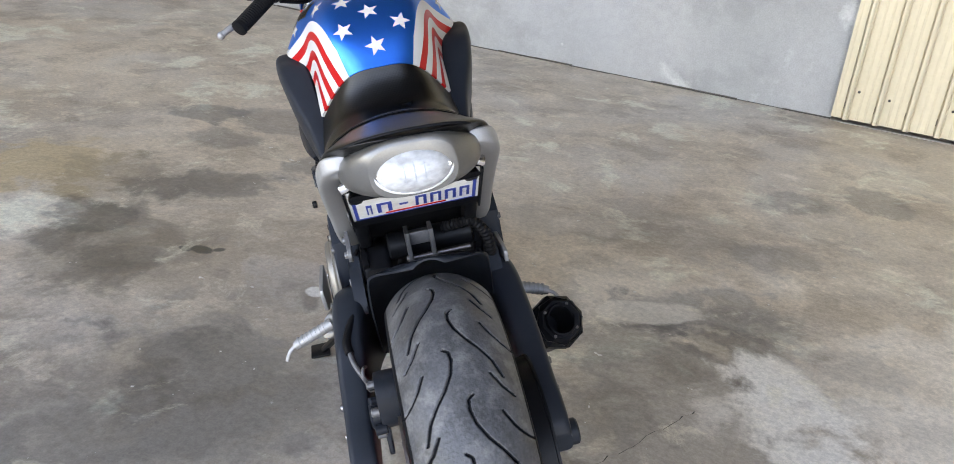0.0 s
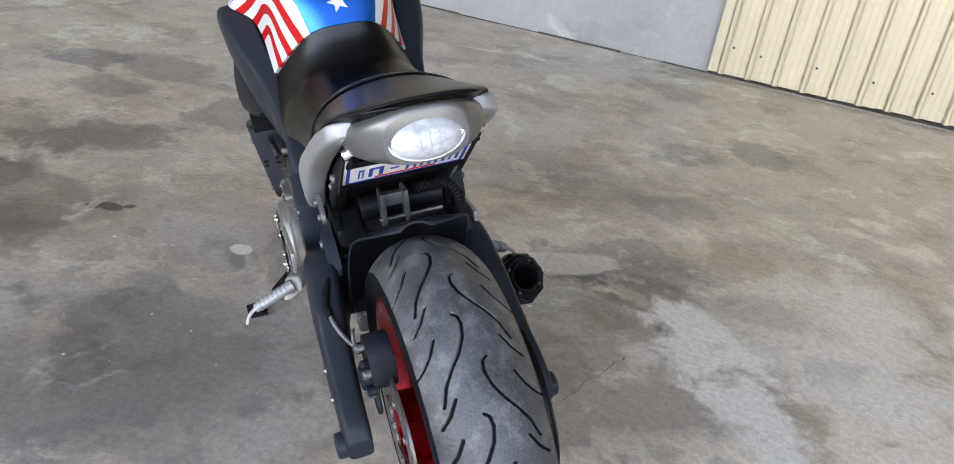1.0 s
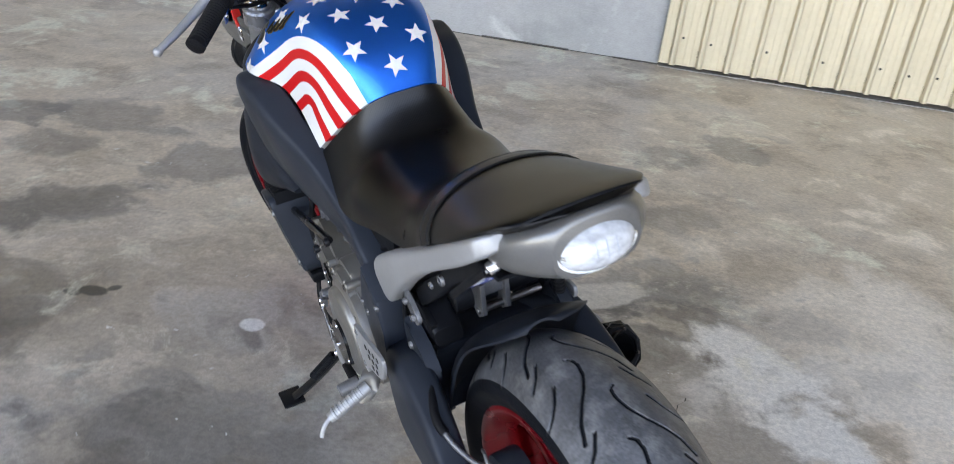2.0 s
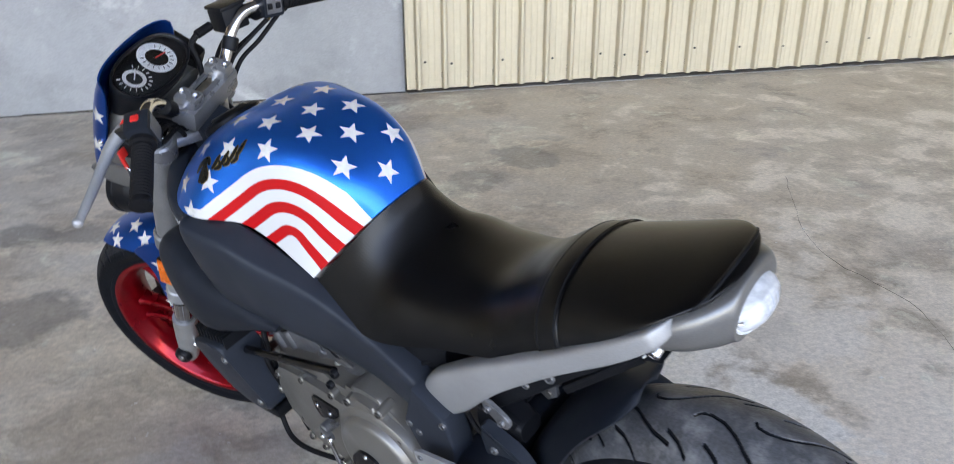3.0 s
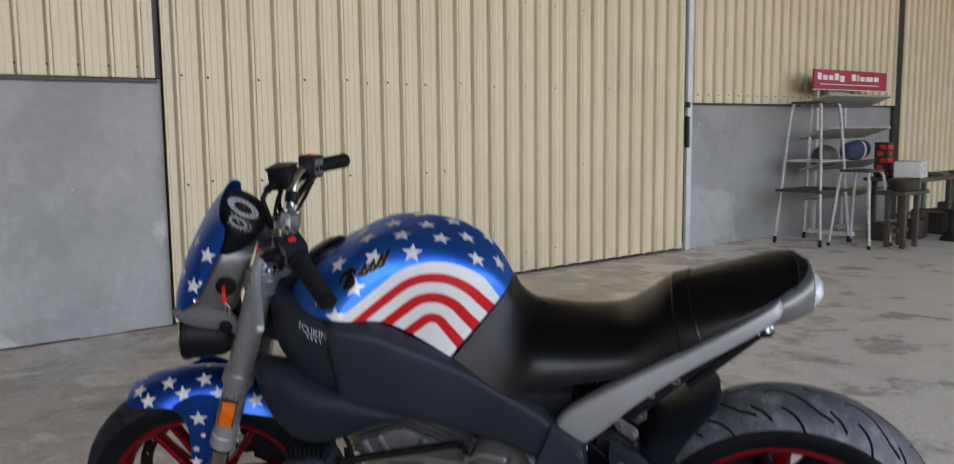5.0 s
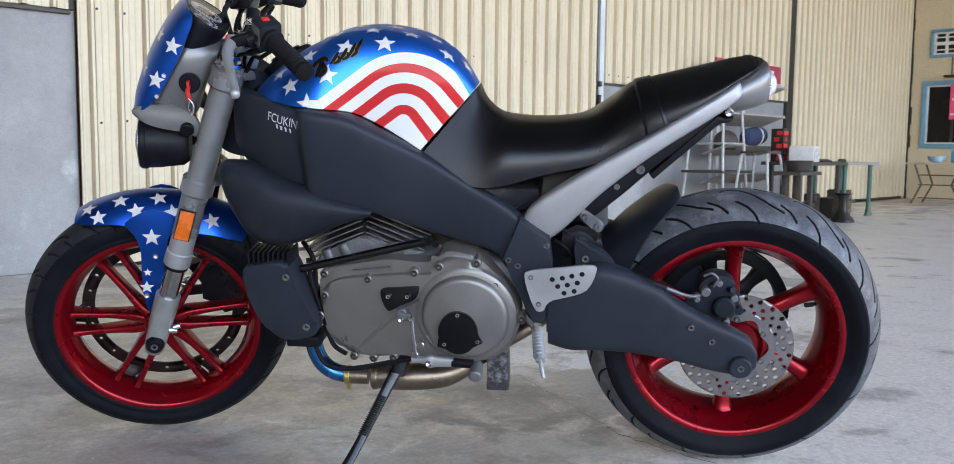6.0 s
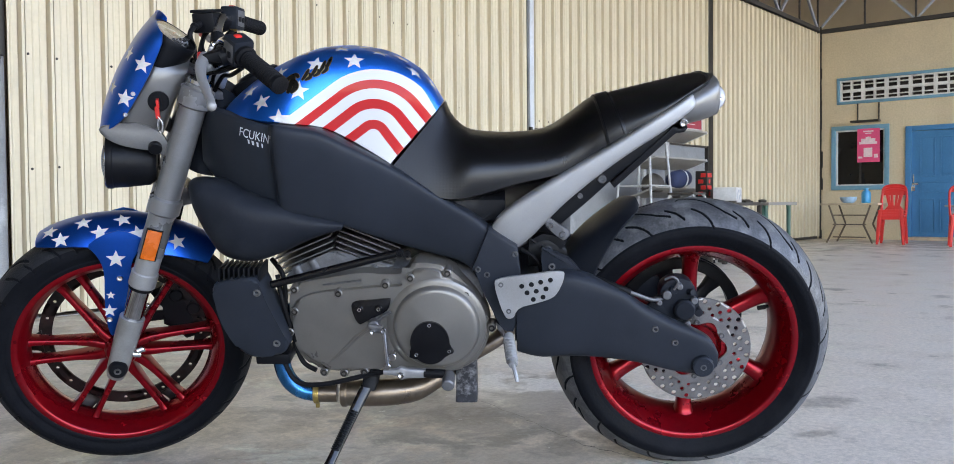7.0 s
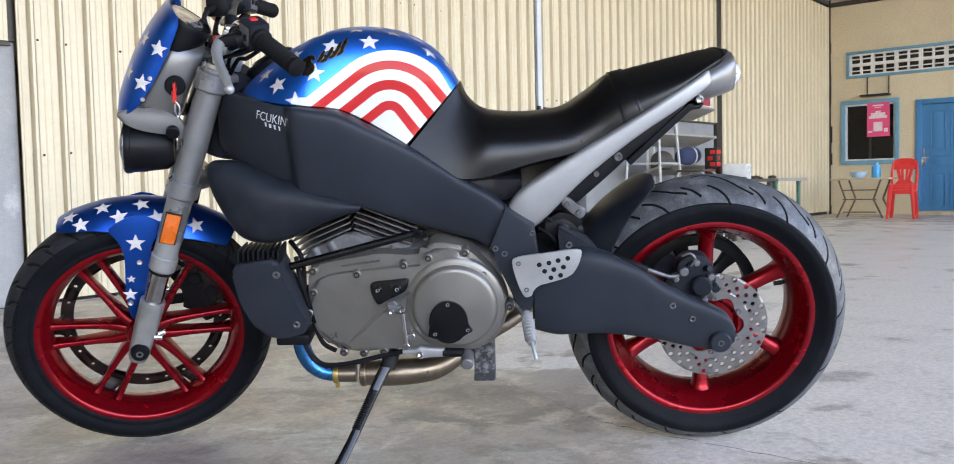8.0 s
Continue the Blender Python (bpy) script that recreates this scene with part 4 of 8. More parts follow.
drilled_disc(rear, REAR, 0.080, 0.1205, 0.098, 0.005, [(0.080, 0.092, 24, 0.0), (0.092, 0.1055, 24, 0.5), (0.1055, 0.1205, 24, 0.0)], "brake_disc", M_STEEL, 0.36, "worn drilled brake disc")
bm = bmesh.new()
prof = []
for i in range(96):
    a = 2 * math.pi * i / 96
    prof.append(0.0635 + 0.006 * math.cos(6 * a))
rings = [[(REAR.x + q * math.cos(2 * math.pi * i / 96), y, REAR.z + q * math.sin(2 * math.pi * i / 96)) for i, q in enumerate(row)] for row, y in ((prof, 0.0955), (prof, 0.1005), ([0.0802] * 96, 0.1005), ([0.0802] * 96, 0.0955), (prof, 0.0955))]
skin(bm, rings, caps=False)
part("disc_band", bm, M_STEEL, rear)
bm = bmesh.new()
turned(bm, [(0.020, 0.050), (0.058, 0.050), (0.068, 0.060), (0.070, 0.090), (0.066, 0.0945), (0.058, 0.0945), (0.050, 0.082), (0.020, 0.080)], 48, REAR, closed=True)
part("disc_flange", bm, M_RED, rear, "red hub flange behind the disc")
for i in range(6):
    a = radians(30 + 60 * i)
    bolt(rear, (REAR.x + 0.064 * math.cos(a), 0.1005, REAR.z + 0.064 * math.sin(a)), (0, 1, 0), 0.0065, 0.003, M_CASTDARK)
bm = bmesh.new()
turned(bm, [(0.124, -0.094), (0.147, -0.094), (0.152, -0.097), (0.152, -0.101), (0.149, -0.102), (0.149, -0.126), (0.152, -0.127), (0.152, -0.131), (0.124, -0.131)], 72, REAR, closed=True)
turned(bm, [(0.030, -0.080), (0.062, -0.080), (0.066, -0.092), (0.066, -0.122), (0.030, -0.122)], 48, REAR, closed=True)
part("belt_pulley", bm, M_PLASTIC, rear, "black belt pulley ring")
for i in range(6):
    bm = bmesh.new()
    spoke(bm, wheel_frame(radians(60 * i + 12), REAR), [(0.060, -0.106, 0, 0.012, 0.020), (0.09, -0.108, 0, 0.010, 0.015), (0.126, -0.110, 0, 0.014, 0.022)])
    part("pulley_arm", bm, M_PLASTIC, rear)
bm = bmesh.new()
tube(bm, [(REAR.x - 0.196, -0.005, REAR.z + 0.065), (REAR.x - 0.172, 0.004, REAR.z + 0.062)], 0.0045, 8)
rod(bm, (REAR.x - 0.176, 0.003, REAR.z + 0.0625), (REAR.x - 0.158, 0.006, REAR.z + 0.061), 0.0055, 8)
part("valve", bm, M_PLASTIC, rear)

# front wheel
fwheel = thing("front_wheel")
fwheel.parent, fwheel.matrix_basis = bike, STEER
bm = bmesh.new()
H = 0.054
turned(bm, [(0.2315, H), (0.2325, H - 0.006), (0.219, H - 0.012), (0.212, H - 0.024), (0.204, 0.0), (0.212, -H + 0.024), (0.219, -H + 0.012), (0.2325, -H + 0.006), (0.2315, -H),
            (0.225, -H), (0.213, -H + 0.012), (0.204, -H + 0.024), (0.197, 0.0), (0.204, H - 0.024), (0.2105, H - 0.014), (0.2150, H - 0.0065), (0.2175, H - 0.0022), (0.2205, H - 0.0002), (0.2255, H + 0.0010)], 96, FRONT, closed=True)
part("rim", bm, M_RED, fwheel, "candy red cast rim")
for i in range(6):
    for sgn in (-1, 1):
        bm = bmesh.new()
        spoke(bm, wheel_frame(radians(3 + 60 * i), FRONT), [(0.036, 0.006, sgn * 0.010, 0.026, 0.012), (0.062, 0.004, sgn * 0.0165, 0.023, 0.0105), (0.10, 0.001, sgn * 0.0195, 0.019, 0.0082), (0.15, -0.001, sgn * 0.0225, 0.017, 0.0072), (0.185, -0.004, sgn * 0.0245, 0.019, 0.0078), (0.204, -0.004, sgn * 0.026, 0.024, 0.0105)], 4.5, 20)
        part("spoke", bm, M_RED, fwheel)
bm = bmesh.new()
turned(bm, [(0.012, 0.05), (0.032, 0.05), (0.036, 0.04), (0.042, 0.02), (0.042, -0.03), (0.034, -0.05), (0.012, -0.05)], 36, FRONT)
part("hub", bm, M_RED, fwheel)
fcuts = [[(0.12, 0.05), (0.16, 0.30), (0.34, 0.55), (0.60, 0.72)], [(0.50, 0.10), (0.74, 0.26), (0.95, 0.34)], [(0.66, 0.60), (0.97, 0.72)]]
fcuts += [[(-y, s + 0.5) for y, s in c] for c in fcuts]
tyre(fwheel, FRONT, 0.3005, 0.0605, 0.2265, 0.054, 0.070, 17, fcuts, 820, 46, wide=0.0024, dusty=0.9, face=M_TREADDARK)
drilled_disc(fwheel, FRONT, 0.160, 0.1885, -0.046, 0.005, [(0.160, 0.1885, 24, 0.0)], "brake_disc", M_DISCDARK, 0.14, "dark perimeter brake disc")
for i in range(6):
    bm = bmesh.new()
    spoke(bm, wheel_frame(radians(3 + 60 * i), FRONT), [(0.180, -0.043, 0, 0.003, 0.030), (0.192, -0.040, 0, 0.005, 0.022), (0.205, -0.03, 0, 0.008, 0.014)])
    part("disc_lug", bm, M_DISCDARK, fwheel)
bm = bmesh.new()
box(bm, 0.2145, 0.2165, 0.01, 0.024, -0.017, 0.017, 0.001, wheel_frame(radians(-62), FRONT))
part("balance_weight", bm, M_STEEL, fwheel, "stick-on wheel weights")

# moulded sidewall markings
def sidewall_marks(wheel, centre, r, y, slope, a0, a1, count, tall):
    for i in range(count):
        m = wheel_frame(radians(a0 + (a1 - a0) * i / (count - 1)), centre)
        bm = bmesh.new()
        w = (0.0052, 0.0065, 0.0045)[i % 3]
        box(bm, r - tall / 2, r + tall / 2, y - 0.0006, y + 0.0006, -w, w, 0.0003)
        for v in bm.verts:
            v.co.y += (v.co.x - r) * slope
            v.co = m @ v.co
        part("sidewall_mark", bm, M_TREADDARK, wheel)


sidewall_marks(rear, REAR, 0.256, 0.0845, 0.16, -128, -86, 12, 0.014)
sidewall_marks(rear, REAR, 0.256, 0.0845, 0.16, 52, 94, 12, 0.014)

# tank paint: blue with nested red and white arches on both flanks
def tank_paint():
    m = bpy.data.materials.new("stars and stripes tank lacquer")
    m.use_nodes = True
    nt = m.node_tree
    N, L = nt.nodes, nt.links
    b = N["Principled BSDF"]
    tc = N.new("ShaderNodeTexCoord")
    def calc(op, a, c):
        n = N.new("ShaderNodeMath")
        n.operation = op
        for s, v in ((n.inputs[0], a), (n.inputs[1], c)):
            if isinstance(v, float):
                s.default_value = v
            else:
                L.new(v, s)
        return n.outputs[0]

    split, join = N.new("ShaderNodeSeparateXYZ"), N.new("ShaderNodeCombineXYZ")
    L.new(tc.outputs["Object"], split.inputs[0])
    inward = calc("MAXIMUM", calc("SUBTRACT", 0.0776, calc("ABSOLUTE", split.outputs["Y"], 0.0)), 0.0)
    L.new(split.outputs["X"], join.inputs["X"])
    L.new(calc("ADD", split.outputs["Z"], calc("MULTIPLY", inward, 0.99)), join.inputs["Z"])
    off = N.new("ShaderNodeVectorMath")
    off.operation = "SUBTRACT"
    off.inputs[1].default_value = ARCH_C
    L.new(join.outputs[0], off.inputs[0])

    def dot(v):
        n = N.new("ShaderNodeVectorMath")
        n.operation = "DOT_PRODUCT"
        n.inputs[1].default_value = v
        L.new(off.outputs[0], n.inputs[0])
        return n.outputs["Value"]

    d1, d2 = Vector(ARCH_D1).normalized(), Vector(ARCH_D2).normalized()
    n1, n2 = (-d1.z, 0, d1.x), (d2.z, 0, -d2.x)
    flat = N.new("ShaderNodeVectorMath")
    flat.operation = "MULTIPLY"
    flat.inputs[1].default_value = (1, 0, 1)
    L.new(off.outputs[0], flat.inputs[0])
    ln = N.new("ShaderNodeVectorMath")
    ln.operation = "LENGTH"
    L.new(flat.outputs[0], ln.inputs[0])
    corner = calc("MULTIPLY", calc("LESS_THAN", dot(tuple(d1)), 0.0), calc("LESS_THAN", dot(tuple(d2)), 0.0))
    straight = calc("MAXIMUM", dot(n1), dot(n2))
    level = calc("ADD", calc("MULTIPLY", ln.outputs["Value"], corner), calc("MULTIPLY", straight, calc("SUBTRACT", 1.0, corner)))
    red = None
    for a, z in ((0.0156, 0.0342), (0.0565, 0.0761), (0.0969, 0.1143)):
        band = calc("MULTIPLY", calc("GREATER_THAN", level, a), calc("LESS_THAN", level, z))
        red = band if red is None else calc("ADD", red, band)
    blue = calc("GREATER_THAN", level, 0.1345)

    def mix(fac, a, c):
        mx = N.new("ShaderNodeMix")
        mx.data_type = "RGBA"
        L.new(fac, mx.inputs["Factor"])
        for s, v in ((mx.inputs[6], a), (mx.inputs[7], c)):
            if isinstance(v, tuple):
                s.default_value = (*v, 1)
            else:
                L.new(v, s)
        return mx.outputs[2]

    flake = N.new("ShaderNodeTexNoise")
    flake.inputs["Scale"].default_value = 1400
    L.new(tc.outputs["Object"], flake.inputs["Vector"])
    bl = mix(flake.outputs["Fac"], (0.0, 0.125, 0.56), (0.0, 0.21, 0.80))
    c = mix(blue, mix(red, (0.53, 0.527, 0.517), (0.45, 0.009, 0.010)), bl)
    L.new(c, b.inputs["Base Color"])
    L.new(calc("MULTIPLY", blue, 0.92), b.inputs["Metallic"])
    b.inputs["Roughness"].default_value = 0.42
    b.inputs["Specular IOR Level"].default_value = 0.10
    b.inputs["Coat Weight"].default_value = 0.22
    b.inputs["Coat Roughness"].default_value = 0.03
    return m


ARCH_C, ARCH_D1, ARCH_D2 = (0.6895, 0, 0.7925), (math.cos(0.6213), 0, -math.sin(0.6213)), (-math.cos(0.9594), 0, -math.sin(0.9594))
M_TANK = tank_paint()

# tank cover
TANK = [(0.656, 0.737, 0.553, 0.846, 0.140, 4.4, 0.072), (0.690, 0.760, 0.594, 0.905, 0.141, 5.0, 0.100), (0.738, 0.790, 0.660, 0.948, 0.143, 5.0, 0.114), (0.790, 0.816, 0.740, 0.966, 0.155, 4.2, 0.124),
        (0.852, 0.830, 0.820, 0.963, 0.191, 3.8, 0.131), (0.900, 0.835, 0.885, 0.938, 0.190, 3.5, 0.118), (0.945, 0.839, 0.945, 0.906, 0.163, 3.1, 0.096), (0.985, 0.842, 0.995, 0.868, 0.118, 2.8, 0.078), (1.005, 0.843, 1.015, 0.848, 0.085, 2.6, 0.060)]
bm = bmesh.new()
hood(bm, TANK, 2.55, 44, 7, 0.02)
tank = part("tank", bm, M_TANK, bike, "gloss tank cover, blue with white stars and red and white arches", sharp=50)


def tree_of(ob):
    return BVHTree.FromPolygons([v.co.copy() for v in ob.data.vertices], [tuple(p.vertices) for p in ob.data.polygons])


def star(parent, tree, p, r, turn=0.0, mat=None, up=(0, 0, 1), name="star", lift=0.0007):
    """A five-pointed star laid on a curved body near p."""
    co, nor, _, _ = tree.find_nearest(Vector(p))
    axis_y = (Vector(up) - nor * nor.dot(Vector(up))).normalized()
    axis_x = axis_y.cross(nor)
    bm = bmesh.new()
    mid = bm.verts.new((0, 0, 0))
    rim = []
    for i in range(10):
        a = radians(90 + 36 * i) + turn
        q = r if i % 2 == 0 else r * 0.42
        rim.append(bm.verts.new((q * math.cos(a), q * math.sin(a), 0)))
    for i in range(10):
        bm.faces.new((mid, rim[i], rim[(i + 1) % 10]))
    bmesh.ops.subdivide_edges(bm, edges=bm.edges, cuts=2, use_grid_fill=True)
    for v in bm.verts:
        q = co + axis_x * v.co.x + axis_y * v.co.y
        c2, n2, _, _ = tree.find_nearest(q)
        if n2.dot(nor) < 0:
            n2 = -n2
        v.co = c2 + n2 * lift
    return part(name, bm, mat or M_WHITE, parent, sharp=80)


# filler cap on the tank's nose
cap_m = Matrix.Translation((0.958, 0.0, 0.893)) @ Matrix.Rotation(radians(28), 4, "Y")
bm = bmesh.new()
turned(bm, [(0.0, 0.022), (0.030, 0.022), (0.036, 0.018), (0.050, 0.017), (0.056, 0.012), (0.058, 0.0), (0.058, -0.03), (0.0, -0.03)], 48, axis="z")
part("filler_cap", bm, M_PLASTIC, bike, "round black filler cap", m=cap_m)
bm = bmesh.new()
turned(bm, [(0.030, 0.0225), (0.033, 0.0235), (0.036, 0.0215)], 48, axis="z")
part("cap_ring", bm, M_DARKSILVER, bike, m=cap_m)
bm = bmesh.new()
hood(bm, [(0.90, 0.78, 0.90, 0.90, 0.12), (0.97, 0.78, 0.975, 0.872, 0.105), (1.03, 0.78, 1.03, 0.845, 0.08)], 3, 24, 4)
part("airbox", bm, M_PLASTIC, bike, "black inner airbox")

# seat
SEAT = [(0.652, 0.730, 0.549, 0.846, 0.139, 4.2, 0.073), (0.594, 0.693, 0.537, 0.817, 0.147, 3.2, 0.092), (0.552, 0.666, 0.511, 0.789, 0.152, 2.9, 0.120), (0.493, 0.666, 0.479, 0.777, 0.148, 2.8), (0.403, 0.689, 0.41, 0.773, 0.138, 2.6),
        (0.302, 0.712, 0.335, 0.782, 0.132, 2.4), (0.25, 0.743, 0.280, 0.815, 0.129, 2.2), (0.215, 0.765, 0.236, 0.848, 0.131, 2.1), (0.166, 0.795, 0.19, 0.861, 0.133, 2.05), (0.106, 0.83, 0.115, 0.878, 0.131, 2.0), (0.06, 0.860, 0.05, 0.891, 0.123, 2.0), (0.028, 0.878, 0.012, 0.898, 0.107, 2.0), (0.000, 0.888, -0.012, 0.900, 0.078, 2.0), (-0.016, 0.8935, -0.022, 0.8992, 0.038, 2.0)]
SEAT = [r if len(r) == 7 else (*r, r[4]) for r in SEAT]
bm = bmesh.new()
hood(bm, SEAT, 2.7, 40, 6, 0.012)
seat = part("seat", bm, M_SEAT, bike, "stepped black leather seat", sharp=60)


def seat_band(s0, s1, lift, edge=0.4, k=40):
    per = 36
    rows = spline(SEAT, per)
    bm = bmesh.new()
    rings = []
    for i in range(int(s0 * per), int(s1 * per) + 1):
        e = lift * max(0.0, math.sin(math.pi * (i - int(s0 * per) + 0.01) / (int(s1 * per) - int(s0 * per) + 0.02))) ** edge
        rings.append([arch(rows[i], j, k, e) for j in range(k + 1)])
    skin(bm, rings, closed=False)
    return bm


part("seat_strap", seat_band(7.12, 7.92, 0.0032, edge=0.12), M_SEAT, bike, "black seat strap with stitched edges")
for s0 in (7.19, 7.80):
    part("stitching", seat_band(s0, s0 + 0.07, 0.0040, edge=0.3), M_PLASTIC, bike, "dark stitched line")
seat.data.materials.append(M_SEATGRIP)
for f in seat.data.polygons:
    if f.center.x > 0.50:
        f.material_index = 1
part("seat_piping", seat_band(11.55, 11.85, 0.003), M_PLASTIC, bike)

# rear subframe rails
for sg in (1, -1):
    bm = bmesh.new()
    bar(bm, [(0.452, 0.592, 0.40, 0.548, sg * 0.126, 0.018), (0.423, 0.632, 0.362, 0.580, sg * 0.130, 0.020), (0.333, 0.693, 0.289, 0.655, sg * 0.130, 0.021), (0.214, 0.763, 0.189, 0.735, sg * 0.127, 0.021), (0.117, 0.823, 0.092, 0.799, sg * 0.122, 0.020), (0.060, 0.857, 0.046, 0.832, sg * 0.114, 0.018), (0.044, 0.866, 0.034, 0.842, sg * 0.108, 0.015), (0.036, 0.867, 0.029, 0.848, sg * 0.101, 0.009), (0.034, 0.866, 0.029, 0.852, sg * 0.094, 0.003)], 4, 24)
    part("tail_rail", bm, M_SILVER, bike, "silver cast tail rail")
    bm = bmesh.new()
    bar(bm, [(0.345, 0.60, 0.325, 0.575, sg * 0.098, 0.012), (0.27, 0.668, 0.25, 0.640, sg * 0.098, 0.012), (0.19, 0.735, 0.17, 0.712, sg * 0.095, 0.012), (0.10, 0.792, 0.085, 0.772, sg * 0.090, 0.012), (0.065, 0.80, 0.055, 0.790, sg * 0.086, 0.01)], 5, 16)
    part("rail_inner", bm, M_PLASTIC, bike)
    bolt(bike, (0.418, sg * 0.1405, 0.586), (0, sg, 0), 0.008, 0.003, M_CASTDARK)
    bolt(bike, (0.052, sg * 0.097, 0.812), (0, sg, -0.3), 0.009, 0.012, M_CHROME)
    bolt(bike, (0.217, sg * 0.110, 0.694), (0, sg, 0), 0.0095, 0.004, M_CASTDARK)
    bolt(bike, (0.262, sg * 0.110, 0.658), (0, sg, 0), 0.006, 0.004, M_CASTDARK)

# tail cone, tail light and plate
bm = bmesh.new()
rings = []
for x, w, zb, zt in spline([(0.080, 0.100, 0.795, 0.858), (0.05, 0.106, 0.797, 0.870), (0.022, 0.101, 0.800, 0.882), (-0.002, 0.089, 0.805, 0.891), (-0.018, 0.076, 0.809, 0.8955), (-0.027, 0.066, 0.812, 0.8955), (-0.031, 0.062, 0.813, 0.889)], 5):
    ring = []
    for i in range(32):
        a = 2 * math.pi * i / 32
        cy, cz = power(math.cos(a), 2 / 3.2), power(math.sin(a), 2 / 2.6)
        ring.append((x, w * cy, (zb + zt) / 2 + (zt - zb) / 2 * cz))
    rings.append(ring)
skin(bm, rings)
part("tail_cone", bm, M_DARKSILVER, bike, "gunmetal tail cone")
LIGHT = Matrix.Translation((-0.027, 0, 0.849)) @ Matrix.Rotation(radians(-90 + 14), 4, "Y") @ Matrix.Diagonal((0.54, 0.94, 1.0, 1.0))
light = thing("tail_light")
light.parent, light.matrix_basis = bike, LIGHT
bm = bmesh.new()
turned(bm, [(0.0, -0.004), (0.050, -0.004), (0.056, 0.002), (0.059, 0.004), (0.061, 0.001), (0.061, -0.01), (0.0, -0.012)], 48, axis="z")
part("reflector", bm, M_DIAL, light, "pale lamp reflector")
bm = bmesh.new()
turned(bm, [(0.0, 0.026), (0.02, 0.025), (0.036, 0.021), (0.049, 0.013), (0.056, 0.003), (0.055, 0.0), (0.048, 0.0105), (0.035, 0.0185), (0.02, 0.0225), (0.0, 0.0235)], 48, axis="z")
part("lens", bm, M_PALELENS, light, "clear ribbed lens, its brightness put into an opaque pale colour")
for y in (-0.030, -0.015, 0.0, 0.015, 0.030):
    bm = bmesh.new()
    pts = []
    for i in range(13):
        x = (-0.78 + 1.3 * i / 12) * math.sqrt(0.054 ** 2 - y * y)
        pts.append((x, y, 0.0262 - 0.0225 * (math.hypot(x, y) / 0.056) ** 2.4))
    tube(bm, pts, 0.0011, 6, 1)
    part("lens_rib", bm, M_GREYSTEEL, light)
for sg in (1, -1):
    bolt(light, (0, sg * 0.0505, 0.004), (0, 0, 1), 0.0055, 0.006, M_CHROME)

c43, s43 = math.cos(radians(43)), math.sin(radians(43))
PLATE = Matrix(((c43, 0, -s43, 0.096), (0, -1, 0, 0), (-s43, 0, -c43, 0.767), (0, 0, 0, 1)))
plate = thing("number_plate")
plate.parent, plate.matrix_basis = bike, PLATE
bm = bmesh.new()
box(bm, -0.040, 0.132, -0.108, 0.108, -0.009, -0.003, 0.002)
for y in (0.1065, -0.1065):
    box(bm, -0.040, 0.132, y - 0.0015, y + 0.0015, -0.004, 0.004)
part("plate_bracket", bm, M_PLASTIC, plate)
bm = bmesh.new()
box(bm, -0.040, 0.090, -0.1035, 0.1035, -0.0025, 0.0, 0.001)
part("plate_sheet", bm, M_PLATE, plate, "white number plate")
bm = bmesh.new()
for y in (0.096, -0.096):
    box(bm, -0.036, 0.086, y - 0.0028, y + 0.0028, 0.0, 0.0006)
for x in (0.0855, -0.0365):
    box(bm, x - 0.0018, x + 0.0018, -0.098, 0.098, 0.0, 0.0006)
part("plate_border", bm, M_PLATEBLUE, plate)
for y0, y1 in ((-0.079, -0.070), (-0.062, -0.038), (-0.026, -0.012), (0.000, 0.018), (0.024, 0.042), (0.048, 0.066), (0.072, 0.088)):
    bm = bmesh.new()
    if abs(y0 + 0.026) < 1e-6:
        box(bm, 0.046, 0.053, y0, y1, 0.0, 0.0007)
    else:
        w = (y1 - y0) * 0.28
        box(bm, 0.028, 0.070, y0, y0 + w, 0.0, 0.0007)
        box(bm, 0.028, 0.070, y1 - w, y1, 0.0, 0.0007)
        box(bm, 0.028, 0.036, y0 + w, y1 - w, 0.0, 0.0007)
    part("plate_bar", bm, M_PLATEBLUE, plate)
bm = bmesh.new()
box(bm, 0.0745, 0.0800, -0.05, 0.05, 0.0, 0.0007)
part("plate_bar", bm, M_STRIPE, plate)
# under-tail tray and mudguard
bm = bmesh.new()
bar(bm, [(0.04, 0.80, 0.05, 0.786, 0, 0.10), (0.12, 0.785, 0.12, 0.768, 0, 0.096), (0.22, 0.722, 0.22, 0.702, 0, 0.10), (0.30, 0.665, 0.31, 0.632, 0, 0.10), (0.38, 0.60, 0.38, 0.565, 0, 0.096)], 5, 24)
part("under_tray", bm, M_PLASTIC, bike)

